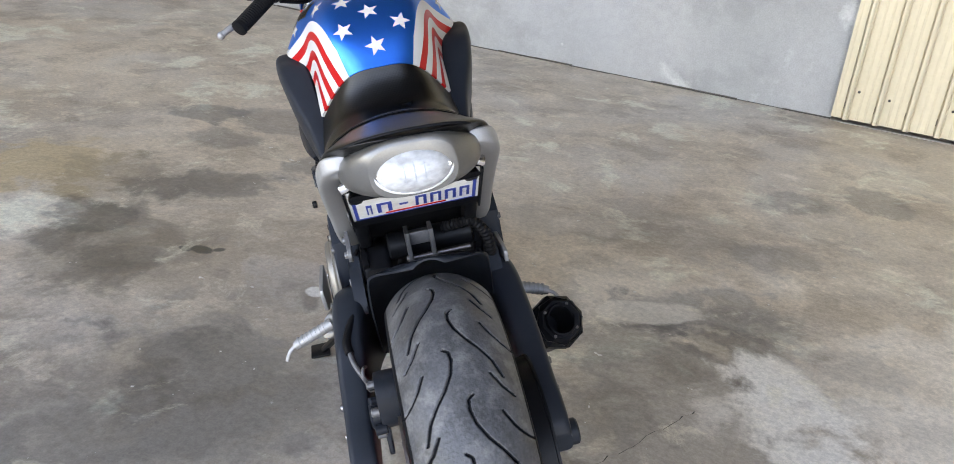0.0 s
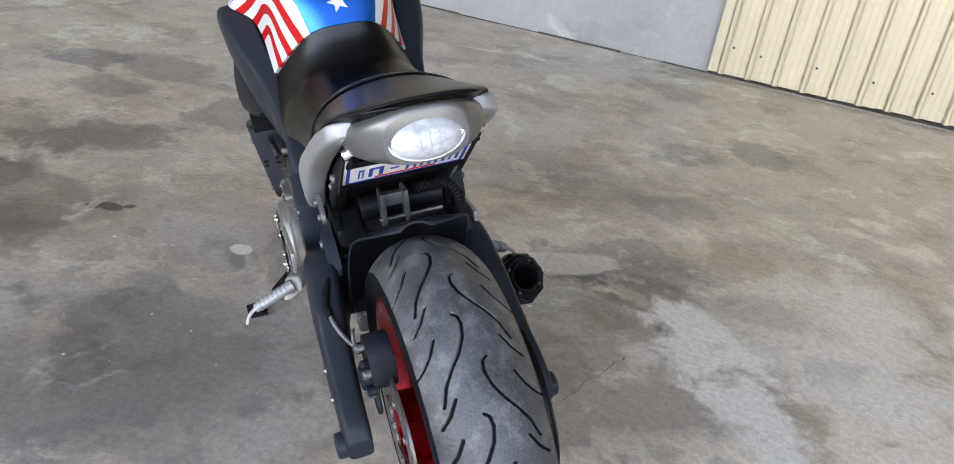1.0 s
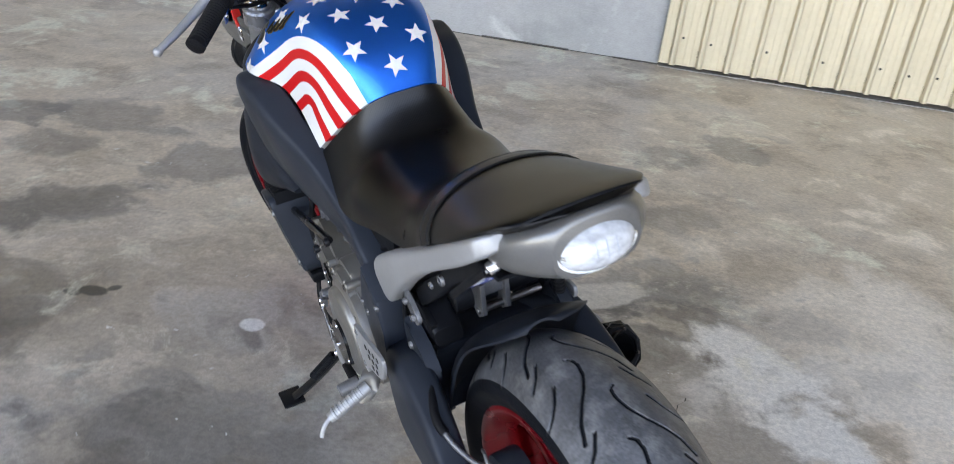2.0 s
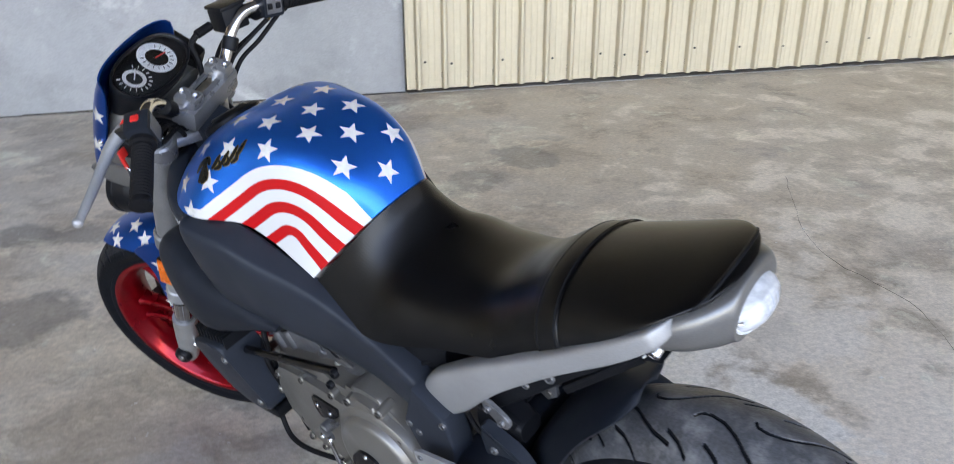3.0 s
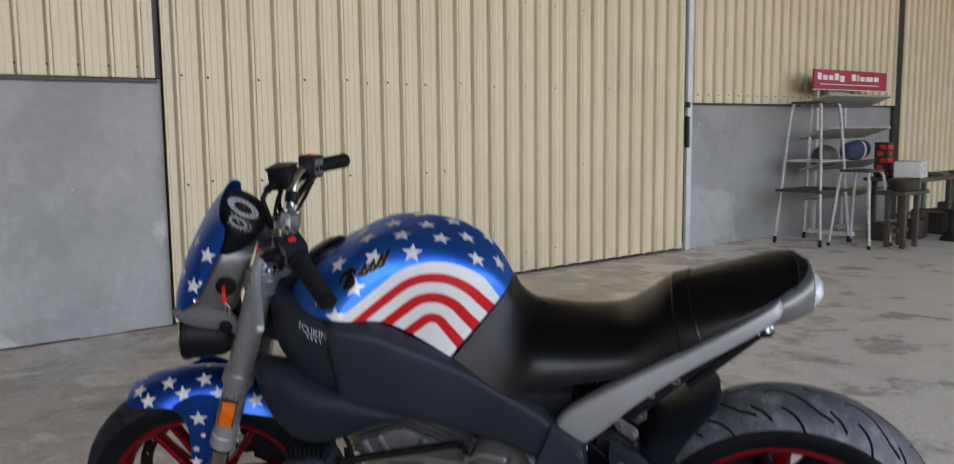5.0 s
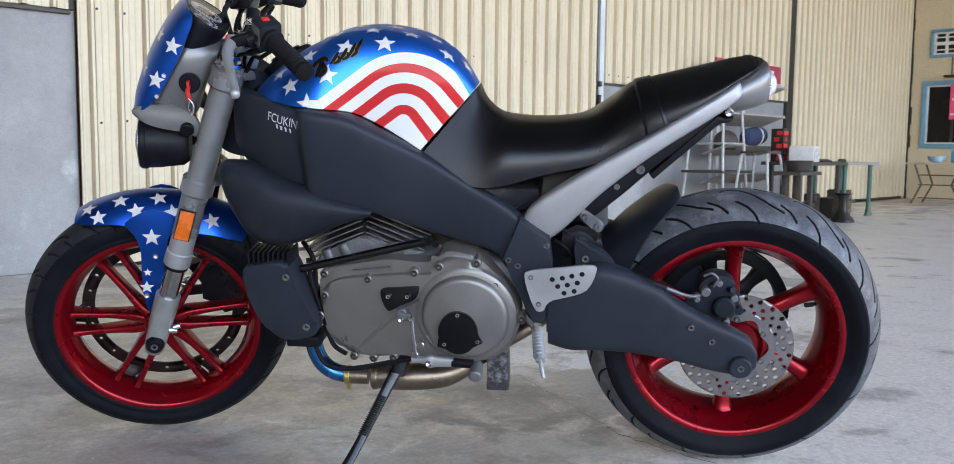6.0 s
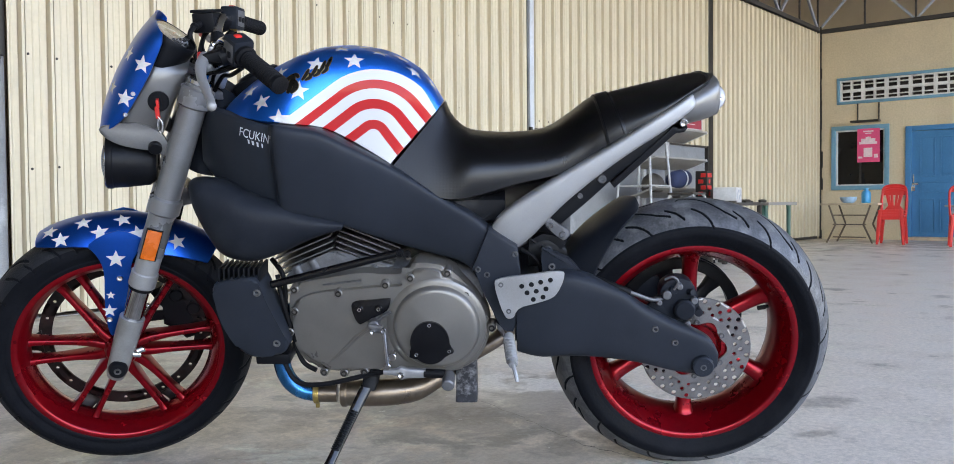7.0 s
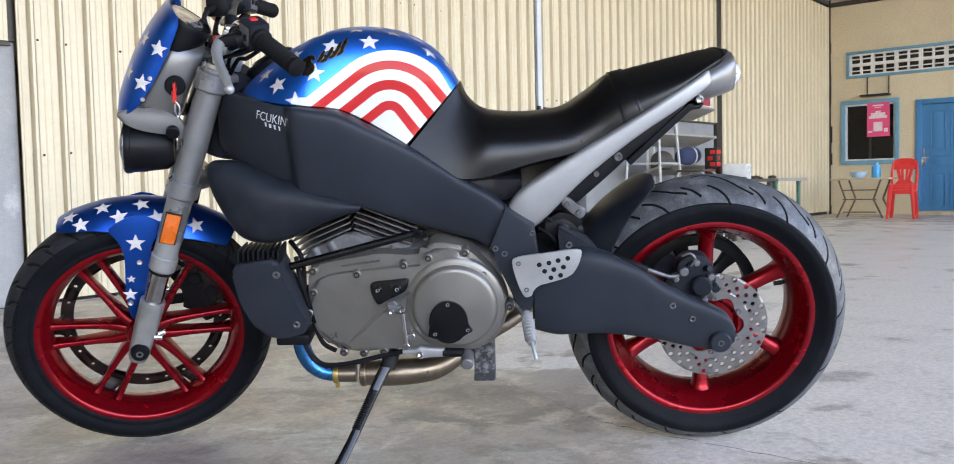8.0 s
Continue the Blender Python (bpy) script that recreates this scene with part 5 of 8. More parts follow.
# twin-spar frame
SPAR = [(1.06, 0.848, 1.075, 0.725, 0.050, 0.028), (1.02, 0.850, 1.04, 0.705, 0.101, 0.028), (0.969, 0.843, 0.988, 0.673, 0.144, 0.028), (0.925, 0.835, 0.925, 0.647, 0.168, 0.027), (0.896, 0.829, 0.896, 0.639, 0.174, 0.026), (0.886, 0.829, 0.887, 0.639, 0.181, 0.026), (0.871, 0.830, 0.875, 0.642, 0.196, 0.027),
        (0.84, 0.825, 0.846, 0.641, 0.195, 0.030), (0.788, 0.815, 0.80, 0.627, 0.182, 0.036), (0.728, 0.782, 0.740, 0.604, 0.171, 0.033), (0.643, 0.729, 0.655, 0.565, 0.150, 0.024), (0.553, 0.667, 0.580, 0.539, 0.132, 0.026), (0.490, 0.629, 0.523, 0.524, 0.130, 0.027), (0.452, 0.597, 0.487, 0.501, 0.129, 0.026)]
for sg in (1, -1):
    bm = bmesh.new()
    bar(bm, [(a, b, c, d, sg * y, t) for a, b, c, d, y, t in SPAR], 6.5, 32, 6)
    for v in bm.verts:
        top_z = np.interp(v.co.x, [r[0] for r in SPAR[::-1]], [r[1] for r in SPAR[::-1]])
        v.co.y -= sg * 0.030 * min(1.0, max(0.0, (top_z - v.co.z) / 0.17)) ** 1.6
    part("frame_spar", bm, M_FRAME, bike, "charcoal fuel-in-frame spar")
    bm = bmesh.new()
    slab(bm, [(0.492, 0.512), (0.455, 0.603), (0.395, 0.563), (0.388, 0.50), (0.392, 0.40), (0.405, 0.372), (0.436, 0.378), (0.440, 0.42), (0.465, 0.475)], sg * 0.115, sg * 0.166, 0.007)
    part("pivot_casting", bm, M_FRAME, bike, "charcoal swingarm pivot casting")
    for p in ((0.40, 0.548), (0.478, 0.515), (0.459, 0.503)):
        bolt(bike, (p[0], sg * 0.166, p[1]), (0, sg, 0), 0.0065, 0.003, M_FIN)
    # scoops under the spars
    bm = bmesh.new()
    bar(bm, [(1.086, 0.694, 1.080, 0.666, sg * 0.105, 0.028), (1.064, 0.712, 1.056, 0.626, sg * 0.142, 0.045), (1.0, 0.710, 1.016, 0.556, sg * 0.155, 0.053), (0.94, 0.684, 0.957, 0.538, sg * 0.16, 0.056), (0.88, 0.668, 0.895, 0.552, sg * 0.158, 0.05), (0.81, 0.640, 0.82, 0.585, sg * 0.155, 0.042), (0.75, 0.622, 0.76, 0.604, sg * 0.155, 0.03)], 2.6, 28, 5)
    part("air_scoop", bm, M_PLASTIC if sg < 0 else M_SCOOP, bike, "scuffed charcoal plastic air scoop")
    inset = 0.0 if sg > 0 else 0.018
    bm = bmesh.new()
    bar(bm, [(a, b, c, d, sg * (y - inset), t) for a, b, c, d, y, t in [(0.398, 0.468, 0.396, 0.322, 0.125, 0.045), (0.345, 0.492, 0.350, 0.314, 0.140, 0.040), (0.300, 0.508, 0.304, 0.318, 0.150, 0.036), (0.255, 0.502, 0.255, 0.320, 0.156, 0.033), (0.210, 0.485, 0.200, 0.316, 0.160, 0.030), (0.172, 0.467, 0.160, 0.311, 0.163, 0.028), (0.135, 0.438, 0.125, 0.305, 0.166, 0.027), (0.074, 0.404, 0.070, 0.291, 0.168, 0.025), (0.022, 0.381, 0.025, 0.284, 0.170, 0.024), (-0.012, 0.360, -0.008, 0.286, 0.170, 0.023), (-0.027, 0.334, -0.025, 0.300, 0.170, 0.021)]], 4.5, 28, 5)
    part("swingarm", bm, M_FRAME, bike, "charcoal cast swingarm")
    bm = bmesh.new()
    rod(bm, (0.007, sg * (0.165 - inset), 0.309), (0.007, sg * (0.208 - inset), 0.309), 0.024, 24, 0.0225, 0.003)
    rod(bm, (0.007, sg * (0.208 - inset), 0.309), (0.007, sg * (0.2086 - inset), 0.309), 0.013, 20, bevel=0.0002)
    part("axle_cap", bm, M_FRAME, bike)
    bolt(bike, (0.007, sg * (0.2084 - inset), 0.309), (0, sg, 0), 0.0075, 0.001, M_CASTDARK)
    for p in ((0.1083, 0.3903), (0.0658, 0.3599)):
        bolt(bike, (p[0], sg * (0.1935 - inset), p[1]), (0, sg, 0), 0.007, 0.003, M_STEEL)
bm = bmesh.new()
bar(bm, [(0.40, 0.47, 0.40, 0.33, 0, 0.15), (0.33, 0.48, 0.335, 0.33, 0, 0.15), (0.325, 0.46, 0.33, 0.34, 0, 0.14)], 5, 24)
part("swingarm_bridge", bm, M_FRAME, bike)
bm = bmesh.new()
tube(bm, [(1.095, 0, 0.70), (1.045, 0, 0.845), (1.02, 0, 0.885)], 0.038, 20)
part("steering_head", bm, M_FRAME, bike)
bm = bmesh.new()
bar(bm, [(0.96, 0.80, 0.96, 0.66, 0, 0.15), (0.80, 0.80, 0.80, 0.64, 0, 0.16), (0.66, 0.73, 0.67, 0.60, 0, 0.15), (0.56, 0.68, 0.57, 0.58, 0, 0.13), (0.42, 0.66, 0.42, 0.60, 0, 0.11)], 5, 20)
part("inner_airbox", bm, M_PLASTIC, bike)

# rear hugger over the tyre: a thin curved shell that ends in a rounded tip
bm = bmesh.new()
rings = []
for ang, wd, top_r, lip in spline([(14, 0.112, 0.346, 0.055), (26, 0.113, 0.347, 0.055), (36, 0.113, 0.347, 0.048), (44, 0.112, 0.347, 0.036), (51, 0.110, 0.346, 0.022), (57, 0.107, 0.346, 0.010), (61, 0.102, 0.346, 0.003), (64, 0.090, 0.346, 0.0), (66.5, 0.066, 0.346, 0.0), (68, 0.030, 0.346, 0.0)], 4):
    a = radians(ang)
    ring = []
    for rr, dw in ((top_r, 0.0), (top_r - 0.0035, 0.003)):
        row = []
        for j in range(17):
            u = -1 + 2 * j / 16
            q = rr - lip * abs(u) ** 5 - 0.010 * u * u
            row.append((q * math.cos(a), u * (wd - dw), 0.308 + q * math.sin(a)))
        ring += row if dw == 0 else row[::-1]
    rings.append(ring)
skin(bm, rings)
part("rear_hugger", bm, M_SCOOP, bike, "charcoal plastic rear hugger")
for sg in (1, -1):
    bm = bmesh.new()
    slab(bm, loop([(0.345, 0.552), (0.326, 0.545), (0.300, 0.534), (0.281, 0.523), (0.262, 0.500), (0.255, 0.476), (0.30, 0.470), (0.335, 0.478)], 3), sg * 0.118, sg * 0.140, 0.006)
    part("hugger_arm", bm, M_FRAME, bike)
    bm = bmesh.new()
    slab(bm, [(0.372, 0.560), (0.340, 0.576), (0.312, 0.571), (0.289, 0.558), (0.30, 0.54), (0.36, 0.54)], sg * 0.100, sg * 0.112, 0.003)
    part("hugger_bracket", bm, M_PLASTIC, bike)
    bolt(bike, (0.322, sg * 0.140, 0.512), (0, sg, 0), 0.0075, 0.004, M_CASTDARK)

# shock linkage, lock bracket and wiring between seat and tyre
bm = bmesh.new()
rod(bm, (0.33, -0.10, 0.565), (0.33, 0.06, 0.565), 0.026, 20)
part("shock_reservoir", bm, M_PLASTIC, bike)
bm = bmesh.new()
for y in (0.022, -0.022):
    slab(bm, [(0.275, 0.61), (0.31, 0.61), (0.315, 0.55), (0.295, 0.535), (0.275, 0.55)], y - 0.004, y + 0.004, 0.001)
box(bm, 0.285, 0.30, -0.022, 0.022, 0.58, 0.605, 0.002)
part("tie_bracket", bm, M_CASTDARK, bike)
bm = bmesh.new()
rod(bm, (0.29, -0.09, 0.552), (0.29, 0.03, 0.552), 0.006, 12)
part("tie_bar", bm, M_STEEL, bike)
bm = bmesh.new()
ribs = spline([(0.31, -0.045, 0.590), (0.30, -0.074, 0.598), (0.29, -0.100, 0.601), (0.285, -0.120, 0.577), (0.29, -0.126, 0.537), (0.30, -0.130, 0.502)], 10)
tube(bm, [(*p, 0.0112 if i % 2 else 0.0094) for i, p in enumerate(ribs)], 0.011, 12, 1)
part("hose", bm, M_RUBBER, bike, "black ribbed hose")
bm = bmesh.new()
bar(bm, [(0.37, 0.56, 0.37, 0.50, 0.08, 0.035), (0.33, 0.57, 0.325, 0.50, 0.085, 0.03), (0.29, 0.545, 0.285, 0.515, 0.085, 0.025)], 4)
part("battery_box", bm, M_PLASTIC, bike)
bm = bmesh.new()
slab(bm, loop([(0.336, 0.604), (0.328, 0.616), (0.308, 0.603), (0.289, 0.590), (0.287, 0.576), (0.298, 0.567), (0.313, 0.580), (0.330, 0.592)], 2), 0.126, 0.134, 0.0015)
part("lock_bracket", bm, M_CASTDARK, bike)
for q in ((0.324, 0.600), (0.300, 0.581)):
    bolt(bike, (q[0], 0.134, q[1]), (0, 1, 0), 0.0065, 0.006, M_CASTDARK)
for pts in ([(0.385, 0.12, 0.545), (0.36, 0.13, 0.53), (0.345, 0.12, 0.50), (0.35, 0.11, 0.47)], [(0.41, 0.10, 0.58), (0.36, 0.11, 0.56), (0.33, 0.10, 0.52), (0.30, 0.11, 0.49)], [(0.56, 0.10, 0.62), (0.50, 0.12, 0.60), (0.45, 0.11, 0.62)], [(0.60, 0.09, 0.60), (0.52, 0.11, 0.585), (0.43, 0.10, 0.60)]):
    bm = bmesh.new()
    tube(bm, pts, 0.004, 8)
    part("cable", bm, M_RUBBER, bike)

# rear brake caliper and hose
cal = thing("rear_caliper")
cal.parent = bike
bm = bmesh.new()
slab(bm, loop([(0.088, 0.432), (0.085, 0.462), (0.06, 0.478), (0.028, 0.474), (0.012, 0.45), (0.004, 0.415), (0.02, 0.395), (0.05, 0.385), (0.07, 0.40)], 3), 0.085, 0.128, 0.005)
part("caliper_body", bm, M_SCOOP, cal)
bm = bmesh.new()
rod(bm, (0.037, 0.125, 0.412), (0.037, 0.145, 0.412), 0.0225, 24, bevel=0.004)
part("piston_housing", bm, M_SCOOP, cal)
for a, b, r in (((0.007, 0.12, 0.405), (0.007, 0.14, 0.405), 0.009), ((0.062, 0.12, 0.455), (0.062, 0.138, 0.455), 0.009), ((0.030, 0.12, 0.447), (0.022, 0.14, 0.452), 0.007)):
    bm = bmesh.new()
    rod(bm, a, b, r, 12)
    part("caliper_pin", bm, M_SCOOP, cal)
bm = bmesh.new()
tube(bm, [(0.085, 0.13, 0.435), (0.11, 0.145, 0.438), (0.145, 0.16, 0.455), (0.185, 0.165, 0.472)], 0.0045, 10)
part("brake_line", bm, M_CASTDARK, cal, "braided brake line")
bm = bmesh.new()
tube(bm, [(0.16, 0.163, 0.461), (0.185, 0.165, 0.472), (0.23, 0.150, 0.486), (0.30, 0.12, 0.495)], 0.008, 10)
part("hose", bm, M_RUBBER, cal)

bm = bmesh.new()
slab(bm, loop([(0.118, 0.405), (0.10, 0.435), (0.085, 0.44), (0.06, 0.42), (0.03, 0.385), (0.012, 0.35), (0.03, 0.34), (0.06, 0.37)], 3), 0.118, 0.127, 0.003)
part("caliper_bracket", bm, M_SCOOP, cal)
for q, r in (((0.076, 0.445), 0.010), ((0.050, 0.464), 0.007), ((0.018, 0.432), 0.008), ((0.092, 0.428), 0.0065), ((0.030, 0.378), 0.0075)):
    bm = bmesh.new()
    rod(bm, (q[0], 0.124, q[1]), (q[0], 0.141, q[1]), r, 14, bevel=0.002)
    part("caliper_bolt", bm, M_CASTDARK, cal)
bm = bmesh.new()
tube(bm, [(0.062, 0.138, 0.458), (0.055, 0.142, 0.476), (0.066, 0.140, 0.487), (0.082, 0.136, 0.480)], 0.003, 8)
part("bleed_pipe", bm, M_CASTDARK, cal)

# foot peg bracket and peg, both sides
for sg in (1, -1):
    brk = thing("foot_peg")
    brk.parent = bike
    if sg < 0:
        brk.matrix_basis = Matrix.Translation((-0.02, 0.045, 0.01))
    bm = bmesh.new()
    slab(bm, loop([(0.443, 0.494), (0.43, 0.506), (0.37, 0.514), (0.309, 0.521), (0.300, 0.507), (0.318, 0.467), (0.355, 0.452), (0.395, 0.440), (0.403, 0.421), (0.419, 0.419), (0.432, 0.449)], 3), sg * 0.194, sg * 0.201, 0.0018)
    part("heel_plate", bm, M_SILVER, brk, "silver drilled heel plate")
    bm = bmesh.new()
    for x, z in ((0.387, 0.489), (0.367, 0.4925), (0.348, 0.4975), (0.328, 0.502), (0.376, 0.4745), (0.357, 0.478), (0.337, 0.483), (0.363, 0.460), (0.343, 0.465)):
        rod(bm, (x, sg * 0.1975, z), (x, sg * 0.2018, z), 0.0052, 14, bevel=0.0004)
    part("drilled_holes", bm, M_PLASTIC, brk)
    for p in ((0.43, 0.492), (0.414, 0.434)):
        bolt(brk, (p[0], sg * 0.201, p[1]), (0, sg, 0), 0.0055, 0.002, M_CASTDARK)
    bm = bmesh.new()
    bar(bm, [(0.44, 0.40, 0.425, 0.375, sg * 0.19, 0.016), (0.428, 0.392, 0.412, 0.362, sg * 0.203, 0.016), (0.422, 0.375, 0.408, 0.352, sg * 0.215, 0.014)], 4, 16)
    part("peg_hinge", bm, M_CAST, brk)
    bm = bmesh.new()
    tube(bm, [(0.415, sg * 0.205, 0.380, 0.0115), (0.412, sg * 0.235, 0.370, 0.0115), (0.408, sg * 0.270, 0.358, 0.011), (0.406, sg * 0.288, 0.352, 0.009)], 0.011, 16)
    part("peg", bm, M_SILVER, brk, "ribbed steel peg")
    for i in range(7):
        y = 0.222 + i * 0.009
        x, z = 0.4145 - (y - 0.215) * 0.1, 0.377 - (y - 0.215) * 0.34
        bm = bmesh.new()
        rod(bm, (x, sg * (y - 0.002), z + 0.0007), (x, sg * (y + 0.002), z - 0.0007), 0.0125, 16, bevel=0.0008)
        part("peg_rib", bm, M_SILVER, brk)
    bm = bmesh.new()
    tube(bm, [(0.407, sg * 0.284, 0.354), (0.403, sg * 0.300, 0.343), (0.398, sg * 0.310, 0.326)], 0.004, 8)
    part("peg_feeler", bm, M_SILVER, brk)

# engine
eng = thing("engine")
eng.parent = bike
bm = bmesh.new()
bar(bm, [(0.88, 0.47, 0.88, 0.31, 0, 0.10), (0.80, 0.50, 0.80, 0.285, 0, 0.13), (0.60, 0.52, 0.60, 0.285, 0, 0.14), (0.47, 0.50, 0.47, 0.32, 0, 0.12)], 6, 24)
part("crankcase", bm, M_CASTDARK, eng)
PRIM = [(0.880, 0.470), (0.866, 0.486), (0.828, 0.496), (0.774, 0.504), (0.72, 0.511), (0.671, 0.507), (0.638, 0.509), (0.625, 0.516), (0.617, 0.528), (0.600, 0.532), (0.577, 0.531), (0.542, 0.520), (0.507, 0.490), (0.481, 0.458), (0.460, 0.417), (0.453, 0.387), (0.461, 0.349), (0.484, 0.310), (0.515, 0.290), (0.57, 0.283), (0.633, 0.285), (0.69, 0.291), (0.729, 0.288), (0.775, 0.284), (0.830, 0.293), (0.858, 0.312), (0.877, 0.345), (0.884, 0.40), (0.884, 0.44)]
bm = bmesh.new()
slab(bm, loop(PRIM, 3), 0.10, 0.170, 0.010, 3)
part("primary_cover", bm, M_CAST, eng, "satin grey primary cover")
bm = bmesh.new()
slab(bm, loop([(0.874, 0.440), (0.845, 0.464), (0.806, 0.473), (0.775, 0.476), (0.721, 0.481), (0.685, 0.484), (0.645, 0.485), (0.624, 0.492), (0.611, 0.518), (0.577, 0.521), (0.546, 0.511), (0.514, 0.482), (0.489, 0.450), (0.469, 0.412), (0.464, 0.385), (0.471, 0.352), (0.492, 0.317), (0.52, 0.299), (0.60, 0.294), (0.72, 0.298), (0.79, 0.297), (0.835, 0.308), (0.862, 0.338), (0.874, 0.385)], 3), 0.155, 0.186, 0.013, 4)
part("cover_face", bm, M_CAST, eng)
bm = bmesh.new()
tube(bm, [(0.805, 0.182, 0.306), (0.77, 0.1845, 0.340), (0.735, 0.185, 0.374), (0.712, 0.184, 0.392)], 0.0045, 8)
part("cover_rib", bm, M_CAST, eng)
bm = bmesh.new()
turned(bm, [(0.1075, 0.150), (0.1075, 0.180), (0.1060, 0.186), (0.1015, 0.1895), (0.0965, 0.1905), (0.0925, 0.1915), (0.0905, 0.1955), (0.0885, 0.2005), (0.0845, 0.2035), (0.0785, 0.2045), (0.0, 0.2060)], 96, (0.5655, 0, 0.3965))
part("clutch_dome", bm, M_CAST, eng, "round stepped satin grey clutch dome")
bm = bmesh.new()
prof = []
for i in range(80):
    a = 2 * math.pi * i / 80
    r = 1.0 + 0.30 * math.exp(-((math.degrees(a) - 200) / 8) ** 2) + 0.27 * math.exp(-((math.degrees(a) - 328) / 8) ** 2)
    prof.append((0.579 + 0.0415 * r * math.cos(a), 0.367 + 0.0480 * r * math.sin(a)))
slab(bm, prof, 0.204, 0.2115, 0.002)
part("derby_cover", bm, M_GLOSSBLACK, eng, "black three-bolt inspection cover")
for x, z in ((0.579, 0.4075), (0.6085, 0.341), (0.5385, 0.349)):
    bolt(eng, (x, 0.2115, z), (0, 1, 0), 0.0045, 0.002, M_CHROME)
bm = bmesh.new()
slab(bm, loop([(0.745, 0.444), (0.735, 0.454), (0.70, 0.457), (0.666, 0.460), (0.661, 0.455), (0.669, 0.433), (0.692, 0.420), (0.716, 0.408), (0.730, 0.402), (0.740, 0.420)], 3), 0.184, 0.191, 0.002)
part("sensor_cover", bm, M_GLOSSBLACK, eng, "small black sensor cover")
for p in ((0.728, 0.436), (0.687, 0.437)):
    bm = bmesh.new()
    rod(bm, (p[0], 0.1895, p[1]), (p[0], 0.1925, p[1]), 0.0085, 18, bevel=0.001)
    part("screw_recess", bm, M_GLOSSBLACK, eng)
    bolt(eng, (p[0], 0.1925, p[1]), (0, 1, 0), 0.0048, 0.002, M_CHROME)
for x, z in ((0.867, 0.480), (0.772, 0.470), (0.671, 0.488), (0.618, 0.503), (0.540, 0.513), (0.502, 0.467), (0.449, 0.391), (0.870, 0.430), (0.884, 0.382), (0.814, 0.288), (0.770, 0.286), (0.725, 0.290)):
    bm = bmesh.new()
    rod(bm, (x, 0.150, z), (x, 0.1875, z), 0.0105, 18, 0.0095, 0.002)
    part("screw_boss", bm, M_CAST, eng)
    bolt(eng, (x, 0.1875, z), (0, 1, 0), 0.0068, 0.003, M_BLACKSTEEL)
bm = bmesh.new()
bar(bm, [(0.806, 0.489, 0.806, 0.4855, 0.178, 0.003), (0.76, 0.4945, 0.76, 0.491, 0.178, 0.003), (0.722, 0.499, 0.722, 0.4955, 0.178, 0.003)], 4, 8)
part("cover_slot", bm, M_CASTDARK, eng)
# finned cylinders of the V-twin, side by side over the crank
for sgn in (1, -1):
    m = Matrix.Translation((0.787, 0, 0.385)) @ Matrix.Rotation(radians(22.5 * sgn), 4, "Y")
    bm = bmesh.new()
    rod(bm, (0, 0, 0.05), (0, 0, 0.27), 0.058, 32)
    part("cylinder", bm, M_FIN, eng, m=m)
    for i in range(11):
        bm = bmesh.new()
        z = 0.128 + i * 0.0125
        inner = min(0.068, 0.40 * z)
        box(bm, min(-sgn * inner, sgn * 0.068), max(-sgn * inner, sgn * 0.068), -0.118, 0.118, z, z + 0.0036, 0.0014)
        part("fin", bm, M_FIN, eng, m=m)
    bm = bmesh.new()
    box(bm, -0.060 if sgn > 0 else -0.066, 0.066 if sgn > 0 else 0.060, -0.108, 0.108, 0.268, 0.31, 0.010)
    part("rocker_box", bm, M_FIN, eng, m=m)
    for dx in (0.034, -0.004):
        bm = bmesh.new()
        rod(bm, (sgn * dx, 0.108, 0.085), (sgn * dx, 0.112, 0.150), 0.015, 16, 0.012, 0.003)
        part("tappet_tube", bm, M_CASTDARK, eng, m=m)
bm = bmesh.new()
slab(bm, loop([(0.885, 0.470), (0.882, 0.500), (0.85, 0.518), (0.80, 0.540), (0.765, 0.540), (0.72, 0.520), (0.66, 0.512), (0.64, 0.47)], 3), 0.06, 0.118, 0.012, 3)
part("gear_case", bm, M_CASTDARK, eng)
for x, z in ((0.793, 0.533), (0.862, 0.486)):
    bolt(eng, (x, 0.118, z), (0, 1, 0), 0.008, 0.006, M_PLASTIC)
bm = bmesh.new()
rod(bm, (0.918, 0.165, 0.483), (0.646, 0.165, 0.5515), 0.0085, 14)
part("stay_rod", bm, M_GLOSSBLACK, bike, "black engine stay rod")
bolt(bike, (0.640, 0.17, 0.553), (0, 1, 0), 0.009, 0.006, M_PLASTIC)
bolt(bike, (0.622, 0.195, 0.558), (0, 1, 0), 0.008, 0.006, M_PLASTIC)
# the covers lean in towards the front of the engine
def lean_in(parent, kinds):
    for ob in parent.children:
        if ob.name.split(".")[0] in kinds:
            for v in ob.data.vertices:
                d = (0.009 + 0.033 * min(1.0, max(0.0, (v.co.x - 0.62) / 0.25))) * min(1.0, max(0.0, (v.co.y - 0.10) / 0.05))
                v.co += d * Vector((0.18, -1.0, -0.38))


lean_in(eng, ("primary_cover", "cover_face", "cover_rib", "clutch_dome", "derby_cover", "sensor_cover", "screw_recess", "bolt", "screw_boss", "cover_slot"))
# oil cooler box with its fins
cool = thing("oil_cooler")
cool.parent = bike
bm = bmesh.new()
